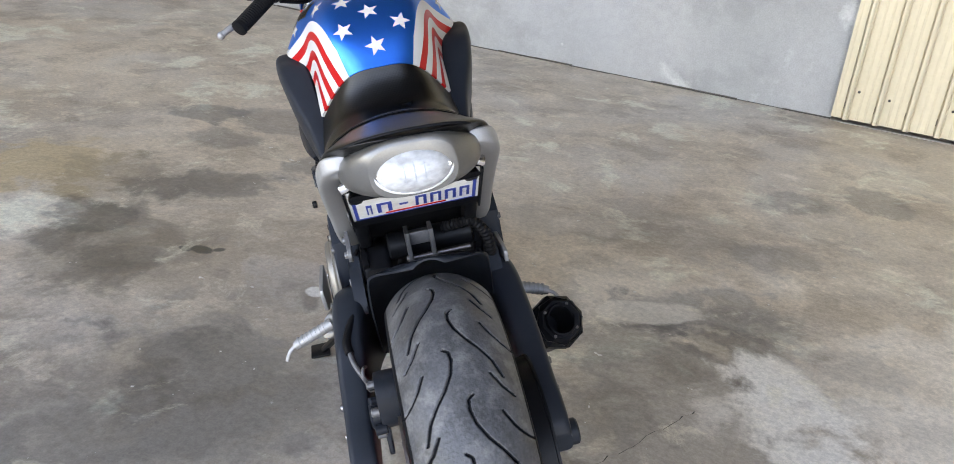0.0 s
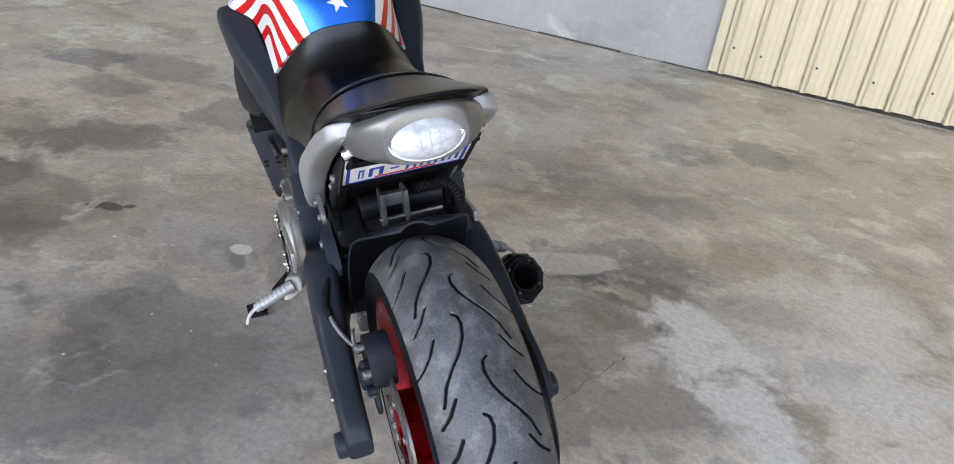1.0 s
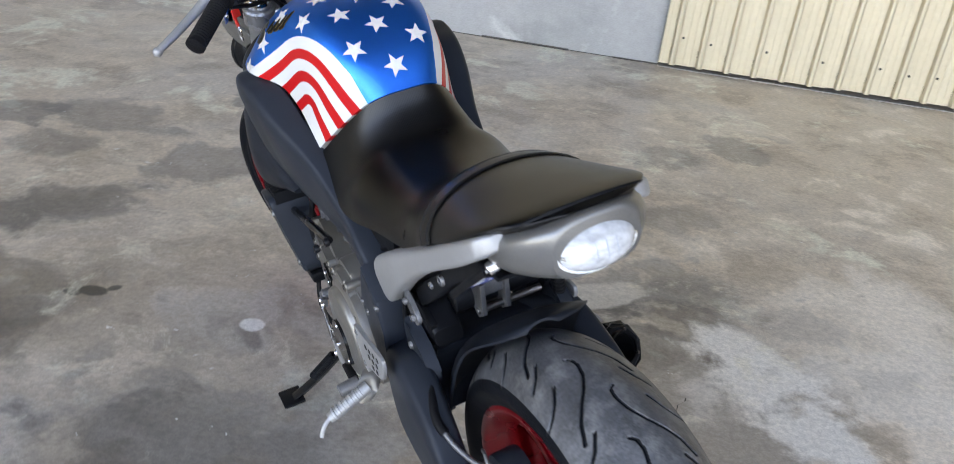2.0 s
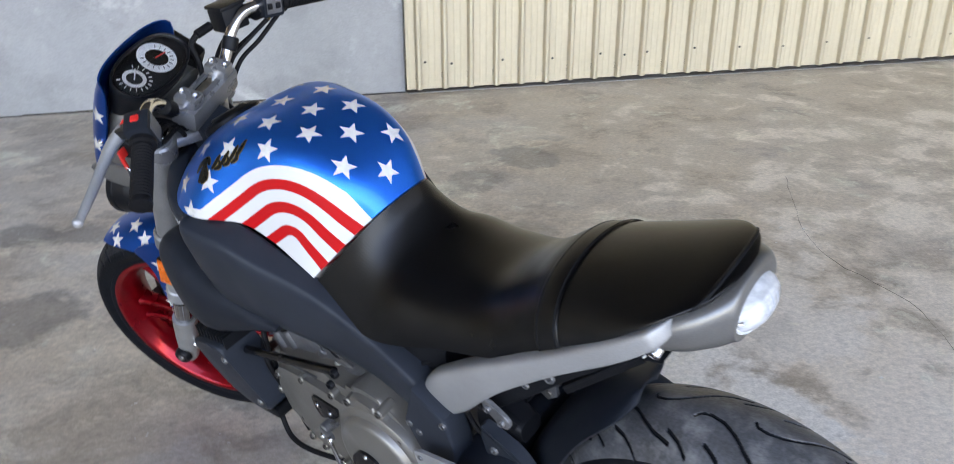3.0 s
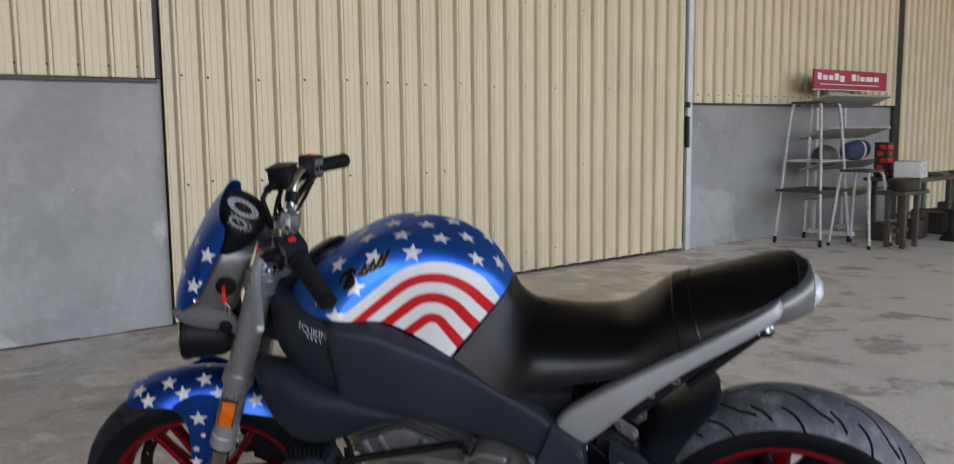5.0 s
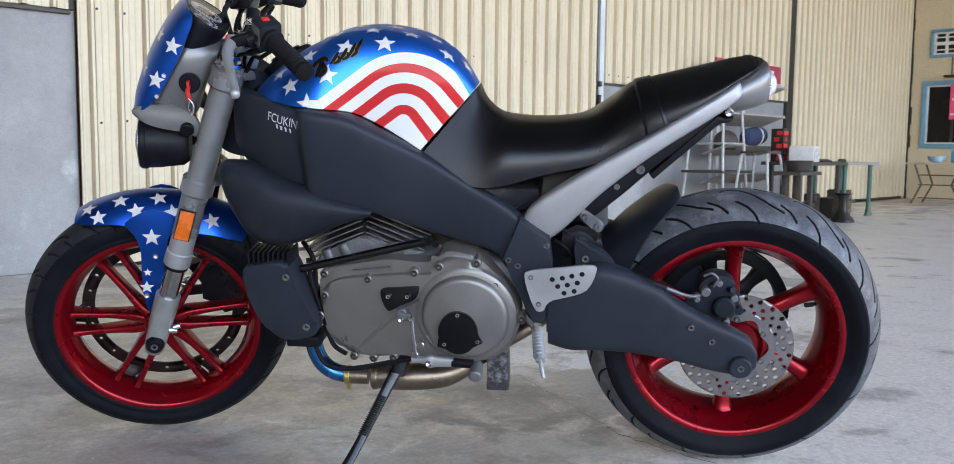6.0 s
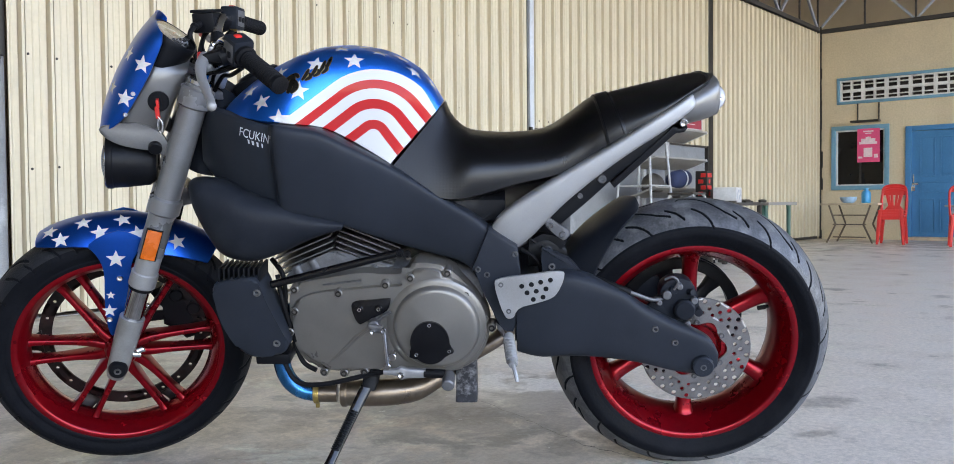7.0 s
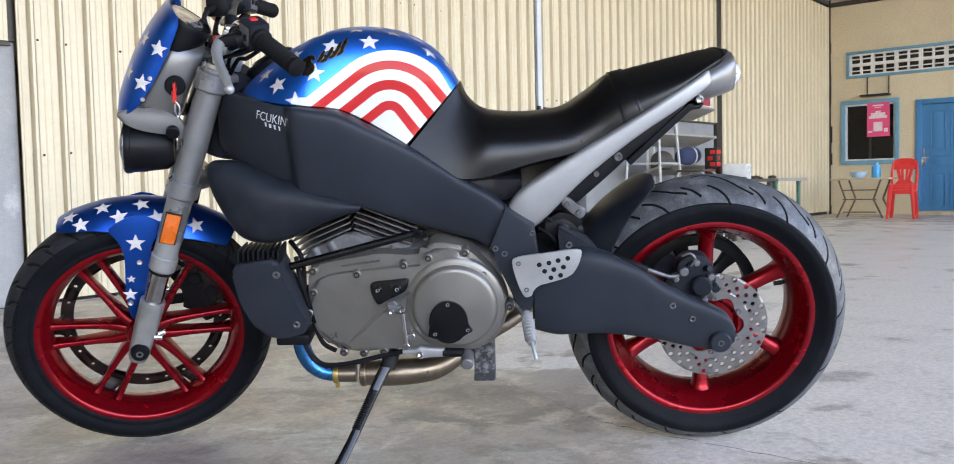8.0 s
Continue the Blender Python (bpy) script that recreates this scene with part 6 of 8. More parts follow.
slab(bm, loop([(1.040, 0.498), (0.998, 0.508), (0.957, 0.512), (0.943, 0.492), (0.932, 0.447), (0.908, 0.378), (0.902, 0.352), (0.915, 0.330), (0.95, 0.323), (0.985, 0.322), (1.015, 0.350), (1.037, 0.406), (1.044, 0.463)], 3), 0.10, 0.182, 0.009, 3)
for v in bm.verts:
    v.co.x -= 0.014
    v.co.y += (v.co.z - 0.35) * 0.19
part("cooler_cover", bm, M_FRAME, cool, "charcoal plastic cooler cover")
for i in range(9):
    bm = bmesh.new()
    x = 1.020 - i * 0.0105
    slab(bm, [(x, 0.500), (x - 0.004, 0.500), (x - 0.006, 0.530), (x - 0.002, 0.530)], 0.13, 0.198, 0.001)
    part("fin", bm, M_PLASTIC, cool)
for p in ((0.937, 0.480), (0.911, 0.357)):
    bolt(cool, (p[0], 0.182 + (p[1] - 0.35) * 0.19, p[1]), (0, 1, 0), 0.008, 0.004, M_DARKSILVER)
bm = bmesh.new()
box(bm, 0.890, 0.965, 0.10, 0.168, 0.300, 0.325, 0.006)
part("cooler_bracket", bm, M_PLASTIC, cool)
for pts in ([(0.915, 0.12, 0.49), (0.905, 0.14, 0.45), (0.895, 0.14, 0.40), (0.885, 0.13, 0.34)], [(0.93, 0.10, 0.52), (0.90, 0.13, 0.49), (0.90, 0.13, 0.42)], [(0.91, 0.15, 0.31), (0.88, 0.165, 0.26), (0.82, 0.17, 0.255), (0.72, 0.165, 0.275), (0.66, 0.16, 0.285)], [(0.89, 0.12, 0.335), (0.87, 0.13, 0.29), (0.84, 0.14, 0.275)]):
    bm = bmesh.new()
    tube(bm, pts, 0.0055, 8)
    part("cable", bm, M_RUBBER, bike)
# exhaust
exh = thing("exhaust")
exh.parent = bike
bm = bmesh.new()
tube(bm, [(0.93, 0.05, 0.40), (0.932, 0.07, 0.315), (0.932, 0.078, 0.262), (0.918, 0.08, 0.222), (0.890, 0.08, 0.198), (0.852, 0.08, 0.190)], 0.0195, 24, 8)
part("header_pipe", bm, M_PIPEBLUE, exh, "heat-blued header pipe")
bm = bmesh.new()
tube(bm, [(0.855, 0.08, 0.190), (0.81, 0.078, 0.189)], 0.0205, 24)
rod(bm, (0.80, 0.078, 0.189), (0.785, 0.078, 0.189), 0.031, 28, bevel=0.003)
part("pipe_joint", bm, M_BRONZE, exh)
bm = bmesh.new()
rod(bm, (0.863, 0.08, 0.190), (0.850, 0.08, 0.190), 0.0235, 28, bevel=0.002)
box(bm, 0.852, 0.861, 0.075, 0.085, 0.155, 0.17, 0.002)
part("clamp", bm, M_BRASS, exh, "brass pipe clamp")
bm = bmesh.new()
tube(bm, [(0.79, 0.078, 0.189, 0.028), (0.74, 0.075, 0.188, 0.031), (0.68, 0.07, 0.189, 0.031), (0.63, 0.062, 0.194, 0.029), (0.585, 0.05, 0.210, 0.022), (0.55, 0.03, 0.228, 0.018), (0.50, -0.04, 0.235, 0.018), (0.44, -0.14, 0.235, 0.02), (0.39, -0.198, 0.264, 0.024)], 0.03, 28, 6)
part("collector", bm, M_BRONZE, exh, "heat-stained collector pipe")
tip = Vector((0.254, -0.241, 0.372))
axd = (tip - Vector((0.40, -0.195, 0.255))).normalized()
bm = bmesh.new()
base = Vector((0.385, -0.200, 0.267))
tube(bm, [(*base, 0.026), (*(base + axd * 0.03), 0.047), (*(base + axd * 0.12), 0.049), (*(tip - axd * 0.02), 0.049)], 0.045, 8, 3, caps=False)
part("silencer", bm, M_DARKSILVER, exh, "short octagonal silencer", sharp=20)
bm = bmesh.new()
qt = axd.to_track_quat("Z", "Y").to_matrix().to_4x4()
mt = Matrix.Translation(tip - axd * 0.02) @ qt
turned(bm, [(0.030, -0.04), (0.030, 0.004), (0.041, 0.005), (0.043, 0.002), (0.055, -0.010), (0.055, -0.034), (0.049, -0.038)], 8, axis="z")
part("silencer_end", bm, M_PLASTIC, exh, "black faceted end cap", m=mt, sharp=20)
bm = bmesh.new()
turned(bm, [(0.0275, 0.012), (0.031, 0.012), (0.033, 0.006), (0.033, 0.0), (0.0275, 0.0), (0.0265, -0.08), (0.0, -0.08)], 32, axis="z")
part("outlet", bm, M_PLASTIC, exh, m=mt)
for i in range(4):
    a = radians(45 + 90 * i)
    bolt(exh, (0.0355 * math.cos(a), 0.0355 * math.sin(a), 0.005), (0, 0, 1), 0.0032, 0.002, M_STEEL, mt)
# grey damper block under the gearbox
bm = bmesh.new()
bar(bm, [(0.536, 0.285, 0.488, 0.285, 0.05, 0.03), (0.536, 0.21, 0.487, 0.21, 0.05, 0.03), (0.538, 0.166, 0.487, 0.166, 0.05, 0.03)], 9, 28)
part("breather_block", bm, M_SCUFFED, bike, "scraped black alloy block")
# side stand
stand = thing("side_stand")
stand.parent, stand.matrix_basis = bike, Matrix.Translation((-0.024, 0, 0))
bm = bmesh.new()
bar(bm, [(0.765, 0.285, 0.735, 0.285, 0.12, 0.018), (0.762, 0.262, 0.725, 0.258, 0.13, 0.02), (0.762, 0.240, 0.732, 0.234, 0.145, 0.018)], 4, 16)
part("stand_pivot", bm, M_PLASTIC, stand)
bm = bmesh.new()
bar(bm, [(0.765, 0.245, 0.738, 0.240, 0.150, 0.011), (0.790, 0.195, 0.768, 0.188, 0.185, 0.009), (0.825, 0.125, 0.805, 0.120, 0.235, 0.009), (0.858, 0.072, 0.836, 0.066, 0.283, 0.008)], 4, 14)
part("stand_leg", bm, M_GLOSSBLACK, stand, "black side stand leg")
bm = bmesh.new()
box(bm, 0.825, 0.885, 0.268, 0.318, 0.060, 0.067, 0.003, Matrix.Translation((0, 0.0, 0.0)))
part("stand_foot", bm, M_PLASTIC, stand)
bm = bmesh.new()
pts = []
a0, a1 = Vector((0.776, 0.190, 0.202)), Vector((0.813, 0.240, 0.133))
ax = (a1 - a0).normalized()
e1 = ax.orthogonal().normalized()
e2 = ax.cross(e1)
for i in range(161):
    t = i / 160
    a = 2 * math.pi * 20 * t
    pts.append(a0.lerp(a1, t) + 0.0085 * (math.cos(a) * e1 + math.sin(a) * e2))
tube(bm, [tuple(p) for p in pts], 0.0018, 6, 1)
part("spring", bm, M_PLASTIC, stand)
# shift linkage
shift = thing("shift_linkage")
shift.parent = bike
bm = bmesh.new()
rod(bm, (0.697, 0.18, 0.405), (0.697, 0.212, 0.405), 0.0125, 20, bevel=0.002)
bar(bm, [(0.704, 0.412, 0.702, 0.391, 0.209, 0.007), (0.676, 0.407, 0.674, 0.390, 0.211, 0.006)], 4, 14)
part("shift_arm", bm, M_CASTDARK, shift)
for p in ((0.698, 0.395), (0.675, 0.3985)):
    bolt(shift, (p[0], 0.216, p[1]), (0, 1, 0), 0.0065, 0.004, M_CHROME)
bm = bmesh.new()
tube(bm, [(0.690, 0.195, 0.412), (0.675, 0.197, 0.424), (0.660, 0.198, 0.432)], 0.004, 8)
part("arm_spring", bm, M_CASTDARK, shift)
bm = bmesh.new()
rod(bm, (0.674, 0.217, 0.394), (0.670, 0.214, 0.318), 0.0042, 12)
part("shift_rod", bm, M_CHROME, shift)
bm = bmesh.new()
bar(bm, [(0.680, 0.306, 0.680, 0.294, 0.206, 0.007), (0.655, 0.306, 0.655, 0.292, 0.206, 0.008), (0.643, 0.312, 0.643, 0.283, 0.206, 0.009), (0.628, 0.309, 0.628, 0.286, 0.206, 0.008), (0.59, 0.3065, 0.59, 0.2875, 0.207, 0.007)], 4, 16)
part("shift_lever", bm, M_SILVER, shift, "silver shift lever")
bolt(shift, (0.643, 0.215, 0.296), (0, 1, 0), 0.0075, 0.004, M_CHROME)
bm = bmesh.new()
rod(bm, (0.594, 0.207, 0.297), (0.548, 0.209, 0.296), 0.0095, 16)
part("lever_sleeve", bm, M_RUBBER, shift)
bm = bmesh.new()
rod(bm, (0.541, 0.200, 0.290), (0.541, 0.245, 0.284), 0.0135, 18, bevel=0.003)
part("toe_peg", bm, M_CASTDARK, shift)
bm = bmesh.new()
rod(bm, (0.660, 0.19, 0.335), (0.660, 0.212, 0.335), 0.0085, 16, bevel=0.001)
rod(bm, (0.671, 0.20, 0.315), (0.671, 0.217, 0.315), 0.0075, 14)
part("shift_joint", bm, M_CHROME, shift)
lean_in(shift, ("shift_arm", "bolt", "arm_spring", "shift_rod", "shift_lever", "lever_sleeve", "toe_peg", "shift_joint"))

# ---- front end, turned to the left with the bars ----
fk = thing("fork")
fk.parent, fk.matrix_basis = bike, STEER
down = Vector((1.333, 0, 0.281)) - Vector((1.091, 0, 0.891))


def on_fork(z, y):
    t = (z - 0.891) / (0.281 - 0.891)
    return Vector((1.091, y, 0.891)) + down * t


for sg in (1, -1):
    y = sg * 0.105
    bm = bmesh.new()
    rod(bm, on_fork(0.915, y), on_fork(0.548, y), 0.0275, 32, bevel=0.002)
    part("fork_tube", bm, M_FORK, fk, "grey fork tube")
    bm = bmesh.new()
    rod(bm, on_fork(0.549, y), on_fork(0.508, y), 0.0262, 28, bevel=0.002)
    rod(bm, on_fork(0.512, y), on_fork(0.476, y), 0.0292, 28, bevel=0.004)
    part("seal_collar", bm, M_SILVER, fk, "bright alloy seal collar")
    bm = bmesh.new()
    rod(bm, on_fork(0.477, y), on_fork(0.470, y), 0.0262, 28, bevel=0.001)
    part("dust_seal", bm, M_RUBBER, fk)
    bm = bmesh.new()
    rod(bm, on_fork(0.48, y), on_fork(0.392, y), 0.0205, 28)
    part("slider", bm, M_SLIDER, fk, "chrome fork slider")
    bm = bmesh.new()
    q = on_fork(0.290, y)
    tube(bm, [(*on_fork(0.404, y), 0.0272), (*on_fork(0.385, y), 0.0272), (*on_fork(0.345, y), 0.0262), (*on_fork(0.315, y), 0.0245), (*on_fork(0.275, y), 0.0225), (*on_fork(0.260, y), 0.018)], 0.025, 24, 4)
    bolt(fk, (on_fork(0.318, y).x - 0.026, y + sg * 0.006, 0.314), (-1, 0, -0.2), 0.008, 0.014, M_CHROME)
    part("fork_foot", bm, M_FOOT, fk, "grey cast fork foot")
    bm = bmesh.new()
    rod(bm, (q.x, y + sg * 0.018, q.z), (q.x, y + sg * 0.034, q.z), 0.021, 24, 0.019, 0.003)
    part("axle_slider", bm, M_PLASTIC, fk)
    bolt(fk, (q.x, y + sg * 0.034, q.z), (0, sg, 0), 0.008, 0.002, M_STEEL)
    bolt(fk, (on_fork(0.325, y).x - 0.034, y + sg * 0.008, 0.322), (-1, 0, 0.3), 0.007, 0.012, M_CHROME)
    for z0, z1 in ((0.678, 0.642), (0.908, 0.868)):
        bm = bmesh.new()
        rod(bm, on_fork(z0, y), on_fork(z1, y), 0.0345, 32, bevel=0.004)
        part("clamp", bm, M_FORK, fk)
    bm = bmesh.new()
    rod(bm, on_fork(0.925, y), on_fork(0.910, y), 0.0245, 28, bevel=0.003)
    rod(bm, on_fork(0.938, y), on_fork(0.925, y), 0.014, 6, bevel=0.002)
    part("fork_cap", bm, M_CHROME, fk)
    bm = bmesh.new()
    a, b2 = on_fork(0.614, y + sg * 0.028) + Vector((0.006, 0, 0)), on_fork(0.551, y + sg * 0.028) + Vector((0.006, 0, 0))
    slab(bm, [(a.x + 0.014, a.z + 0.004), (a.x - 0.014, a.z - 0.006), (b2.x - 0.014, b2.z - 0.006), (b2.x + 0.014, b2.z + 0.004)], sg * 0.131, sg * 0.1395, 0.002)
    part("reflector", bm, M_ORANGE, fk, "amber side reflector")
    bm = bmesh.new()
    slab(bm, [(a.x + 0.0162, a.z + 0.0065), (a.x - 0.0162, a.z - 0.0045), (b2.x - 0.0162, b2.z - 0.0085), (b2.x + 0.0162, b2.z + 0.0025)], sg * 0.128, sg * 0.1365, 0.001)
    part("reflector_frame", bm, M_PLASTIC, fk)
for z, h2, d in ((0.660, 0.017, 0.055), (0.886, 0.013, 0.055)):
    bm = bmesh.new()
    c = on_fork(z, 0)
    bar(bm, [(c.x + 0.02, c.z + h2 + 0.006, c.x + 0.02, c.z - h2, 0, 0.10), (c.x - 0.02, c.z + h2, c.x - 0.02, c.z - h2, 0, 0.10), (c.x - d, c.z + h2 - 0.015, c.x - d, c.z - h2 - 0.01, 0, 0.05)], 5, 20)
    part("yoke", bm, M_FORK, fk, "grey cast fork yoke")
bm = bmesh.new()
rod(bm, (FRONT.x, -0.13, FRONT.z - 0.004), (FRONT.x, 0.12, FRONT.z - 0.004), 0.011, 16)
part("axle", bm, M_STEEL, fk)

# front caliper on the far side, with its pads on the perimeter disc
fc = thing("front_caliper")
fc.parent, fc.matrix_basis = bike, STEER
mcal = wheel_frame(radians(140), FRONT)
bm = bmesh.new()
slab(bm, loop([(1.259, 0.384), (1.238, 0.397), (1.207, 0.409), (1.171, 0.393), (1.143, 0.349), (1.132, 0.301), (1.140, 0.273), (1.191, 0.250), (1.205, 0.285), (1.239, 0.297), (1.229, 0.345)], 3), -0.088, -0.052, 0.006)
slab(bm, [(1.285, 0.325), (1.215, 0.322), (1.215, 0.300), (1.285, 0.300)], -0.085, -0.070, 0.004)
for q in ((1.20, 0.375), (1.165, 0.335)):
    rod(bm, (q[0], -0.052, q[1]), (q[0], -0.040, q[1]), 0.016, 18, bevel=0.003)
part("caliper_body", bm, M_PLASTIC, fc)
bm = bmesh.new()
tube(bm, [(1.225, -0.07, 0.40), (1.20, -0.075, 0.47), (1.17, -0.06, 0.57), (1.14, -0.05, 0.66)], 0.006, 10)
part("brake_line", bm, M_RUBBER, fc)

# front mudguard
bm = bmesh.new()
rings = []
for a, rr, w, drop in spline([(64, 0.316, 0.052, 0.008), (69, 0.319, 0.063, 0.022), (78, 0.319, 0.072, 0.036), (91, 0.320, 0.076, 0.054), (110, 0.322, 0.076, 0.060), (127, 0.327, 0.073, 0.048), (136.5, 0.330, 0.068, 0.035)], 6):
    ca, sa = math.cos(radians(a)), math.sin(radians(a))
    top_row, low_row = [], []
    for j in range(21):
        u = -1 + 2 * j / 20
        q = rr - drop * abs(u) ** 2.6
        top_row.append((GUARD_C.x + q * ca, u * w, GUARD_C.z + q * sa))
        q -= 0.003
        low_row.append((GUARD_C.x + q * ca, u * (w - 0.002), GUARD_C.z + q * sa))
    rings.append(top_row + low_row[::-1])
skin(bm, rings)
guard = part("front_mudguard", bm, M_BLUE, bike, "gloss blue mudguard with white stars", m=STEER, sharp=50)
GUARD_SIDE = [(1.352, 0.575), (1.338, 0.545), (1.331, 0.505), (1.338, 0.45), (1.342, 0.40), (1.341, 0.36), (1.333, 0.350), (1.316, 0.372), (1.298, 0.425), (1.282, 0.478), (1.268, 0.53), (1.240, 0.57), (1.29, 0.60)]
for sg in (1, -1):
    bm = bmesh.new()
    slab(bm, loop(GUARD_SIDE, 3), sg * 0.0735, sg * 0.0775, 0.001)
    ob = part("mudguard_stay", bm, M_BLUE, guard, "gloss blue mudguard stay")
    for p in ((1.301, 0.489), (1.336, 0.392)):
        bolt(guard, (p[0], sg * 0.0775, p[1]), (0, sg, 0), 0.007, 0.004, M_CHROME)

# head unit: shell, fly screen, lamps, dials
head = thing("head_unit")
head.parent, head.matrix_basis = bike, STEER
bm = bmesh.new()
bar(bm, [(1.276, 0.832, 1.262, 0.800, 0, 0.082), (1.252, 0.868, 1.246, 0.783, 0, 0.096), (1.215, 0.925, 1.212, 0.784, 0, 0.102), (1.175, 0.975, 1.178, 0.793, 0, 0.104), (1.142, 0.975, 1.162, 0.812, 0, 0.102), (1.115, 0.958, 1.142, 0.858, 0, 0.096), (1.098, 0.948, 1.118, 0.905, 0, 0.085)], 3.4, 32, 5)
shell = part("head_shell", bm, M_DARKSILVER, head, "gunmetal headlamp shell")
bm = bmesh.new()
rings = []
for xc, zc, xs, zs, w, n in spline([(1.156, 1.048, 1.140, 1.022, 0.112, 2.3), (1.161, 1.042, 1.141, 1.015, 0.112, 2.4), (1.174, 1.030, 1.143, 1.004, 0.112, 2.5), (1.206, 0.995, 1.153, 0.983, 0.113, 2.6), (1.248, 0.934, 1.183, 0.930, 0.113, 2.7), (1.282, 0.866, 1.228, 0.866, 0.113, 2.7), (1.291, 0.836, 1.256, 0.840, 0.108, 2.7), (1.294, 0.824, 1.275, 0.829, 0.104, 2.7)], 6):
    fr, bk = [], []
    for j in range(31):
        a = math.pi * j / 30
        c, s = power(math.cos(a), 2 / n), power(math.sin(a), 2 / n)
        fr.append((xs + (xc - xs) * s, w * c, zs + (zc - zs) * s))
        bk.append((xs + (xc - xs) * s - 0.0035 * s, (w - 0.003) * c, zs + (zc - zs) * s - 0.002))
    rings.append(fr + bk[::-1])
skin(bm, rings)
visor = part("fly_screen", bm, M_BLUE, head, "gloss blue fly screen with white stars", sharp=50)
for y in (0.054, -0.054):
    lm = Matrix.Translation((1.275, y, 0.749)) @ Matrix.Rotation(radians(90 - 6), 4, "Y")
    bm = bmesh.new()
    turned(bm, [(0.0, -0.085), (0.038, -0.085), (0.049, -0.072), (0.0535, -0.032), (0.0545, -0.030), (0.0548, -0.024), (0.0558, 0.0), (0.0578, 0.002), (0.0582, 0.012), (0.056, 0.016), (0.050, 0.012), (0.03, -0.02), (0.0, -0.03)], 40, axis="z")
    part("headlamp", bm, M_PLASTIC, head, "black headlamp bucket", m=lm)
    bm = bmesh.new()
    turned(bm, [(0.0, 0.026), (0.02, 0.0245), (0.04, 0.019), (0.05, 0.012), (0.0495, 0.010), (0.04, 0.0165), (0.0, 0.0235)], 40, axis="z")
    part("lamp_glass", bm, M_LENS, head, m=lm)
    bm = bmesh.new()
    turned(bm, [(0.050, 0.013), (0.0555, 0.0165), (0.0570, 0.0145), (0.0565, 0.011)], 40, axis="z", closed=True)
    part("lamp_bezel", bm, M_CHROME, head, m=lm)
bm = bmesh.new()
bar(bm, [(1.205, 0.80, 1.20, 0.715, 0, 0.085), (1.235, 0.80, 1.235, 0.71, 0, 0.09)], 4)
part("lamp_carrier", bm, M_PLASTIC, head)
for sg in (1, -1):
    bm = bmesh.new()
    slab(bm, loop([(1.284, 0.838), (1.283, 0.820), (1.254, 0.799), (1.215, 0.786), (1.187, 0.779), (1.166, 0.764), (1.158, 0.785), (1.166, 0.812), (1.19, 0.832), (1.23, 0.845)], 3), sg * 0.092, sg * 0.106, 0.004)
    part("shell_chin", bm, M_DARKSILVER, head, "gunmetal chin of the headlamp shell")
bm = bmesh.new()
rod(bm, (1.185, 0.09, 0.792), (1.185, 0.113, 0.785), 0.014, 16)
part("side_plug", bm, M_PLASTIC, head)
bm = bmesh.new()
rod(bm, (1.166, 0.090, 0.884), (1.166, 0.112, 0.884), 0.021, 28, bevel=0.003)
part("ignition_lock", bm, M_PLASTIC, head)
key = thing("ignition_key")
key.parent, key.matrix_basis = bike, STEER
bm = bmesh.new()
box(bm, 1.164, 1.170, 0.110, 0.130, 0.874, 0.892, 0.002)
box(bm, 1.165, 1.174, 0.123, 0.128, 0.852, 0.878, 0.002)
part("key_tag", bm, M_REDPLASTIC, key, "red key tag")
bm = bmesh.new()
tube(bm, [(1.170, 0.126, 0.858), (1.163, 0.127, 0.845), (1.164, 0.127, 0.832), (1.168, 0.127, 0.822), (1.172, 0.127, 0.835), (1.169, 0.127, 0.852)], 0.0022, 8)
part("key_ring", bm, M_CHROME, key)
# dial pod
POD = Matrix.Translation((1.130, 0.0, 0.988)) @ Matrix.Rotation(radians(-38), 4, "Y")
pod = thing("dial_pod")
pod.parent, pod.matrix_basis = bike, STEER @ POD
bm = bmesh.new()
rings = []
for z, sx, sy in ((-0.085, 0.030, 0.074), (-0.075, 0.040, 0.088), (-0.045, 0.046, 0.094), (-0.02, 0.047, 0.094), (0.0, 0.050, 0.094), (0.012, 0.051, 0.096), (0.016, 0.049, 0.094), (0.013, 0.046, 0.090), (0.008, 0.045, 0.089)):
    rings.append([(sx * power(math.cos(2 * math.pi * i / 48), 0.85), sy * power(math.sin(2 * math.pi * i / 48), 0.85), z) for i in range(48)])
skin(bm, rings)
part("pod_shell", bm, M_PLASTIC, pod, "black dial pod")
bm = bmesh.new()
box(bm, -0.046, 0.040, -0.132, -0.080, -0.085, -0.006, 0.014)
part("pod_housing", bm, M_PLASTIC, pod)
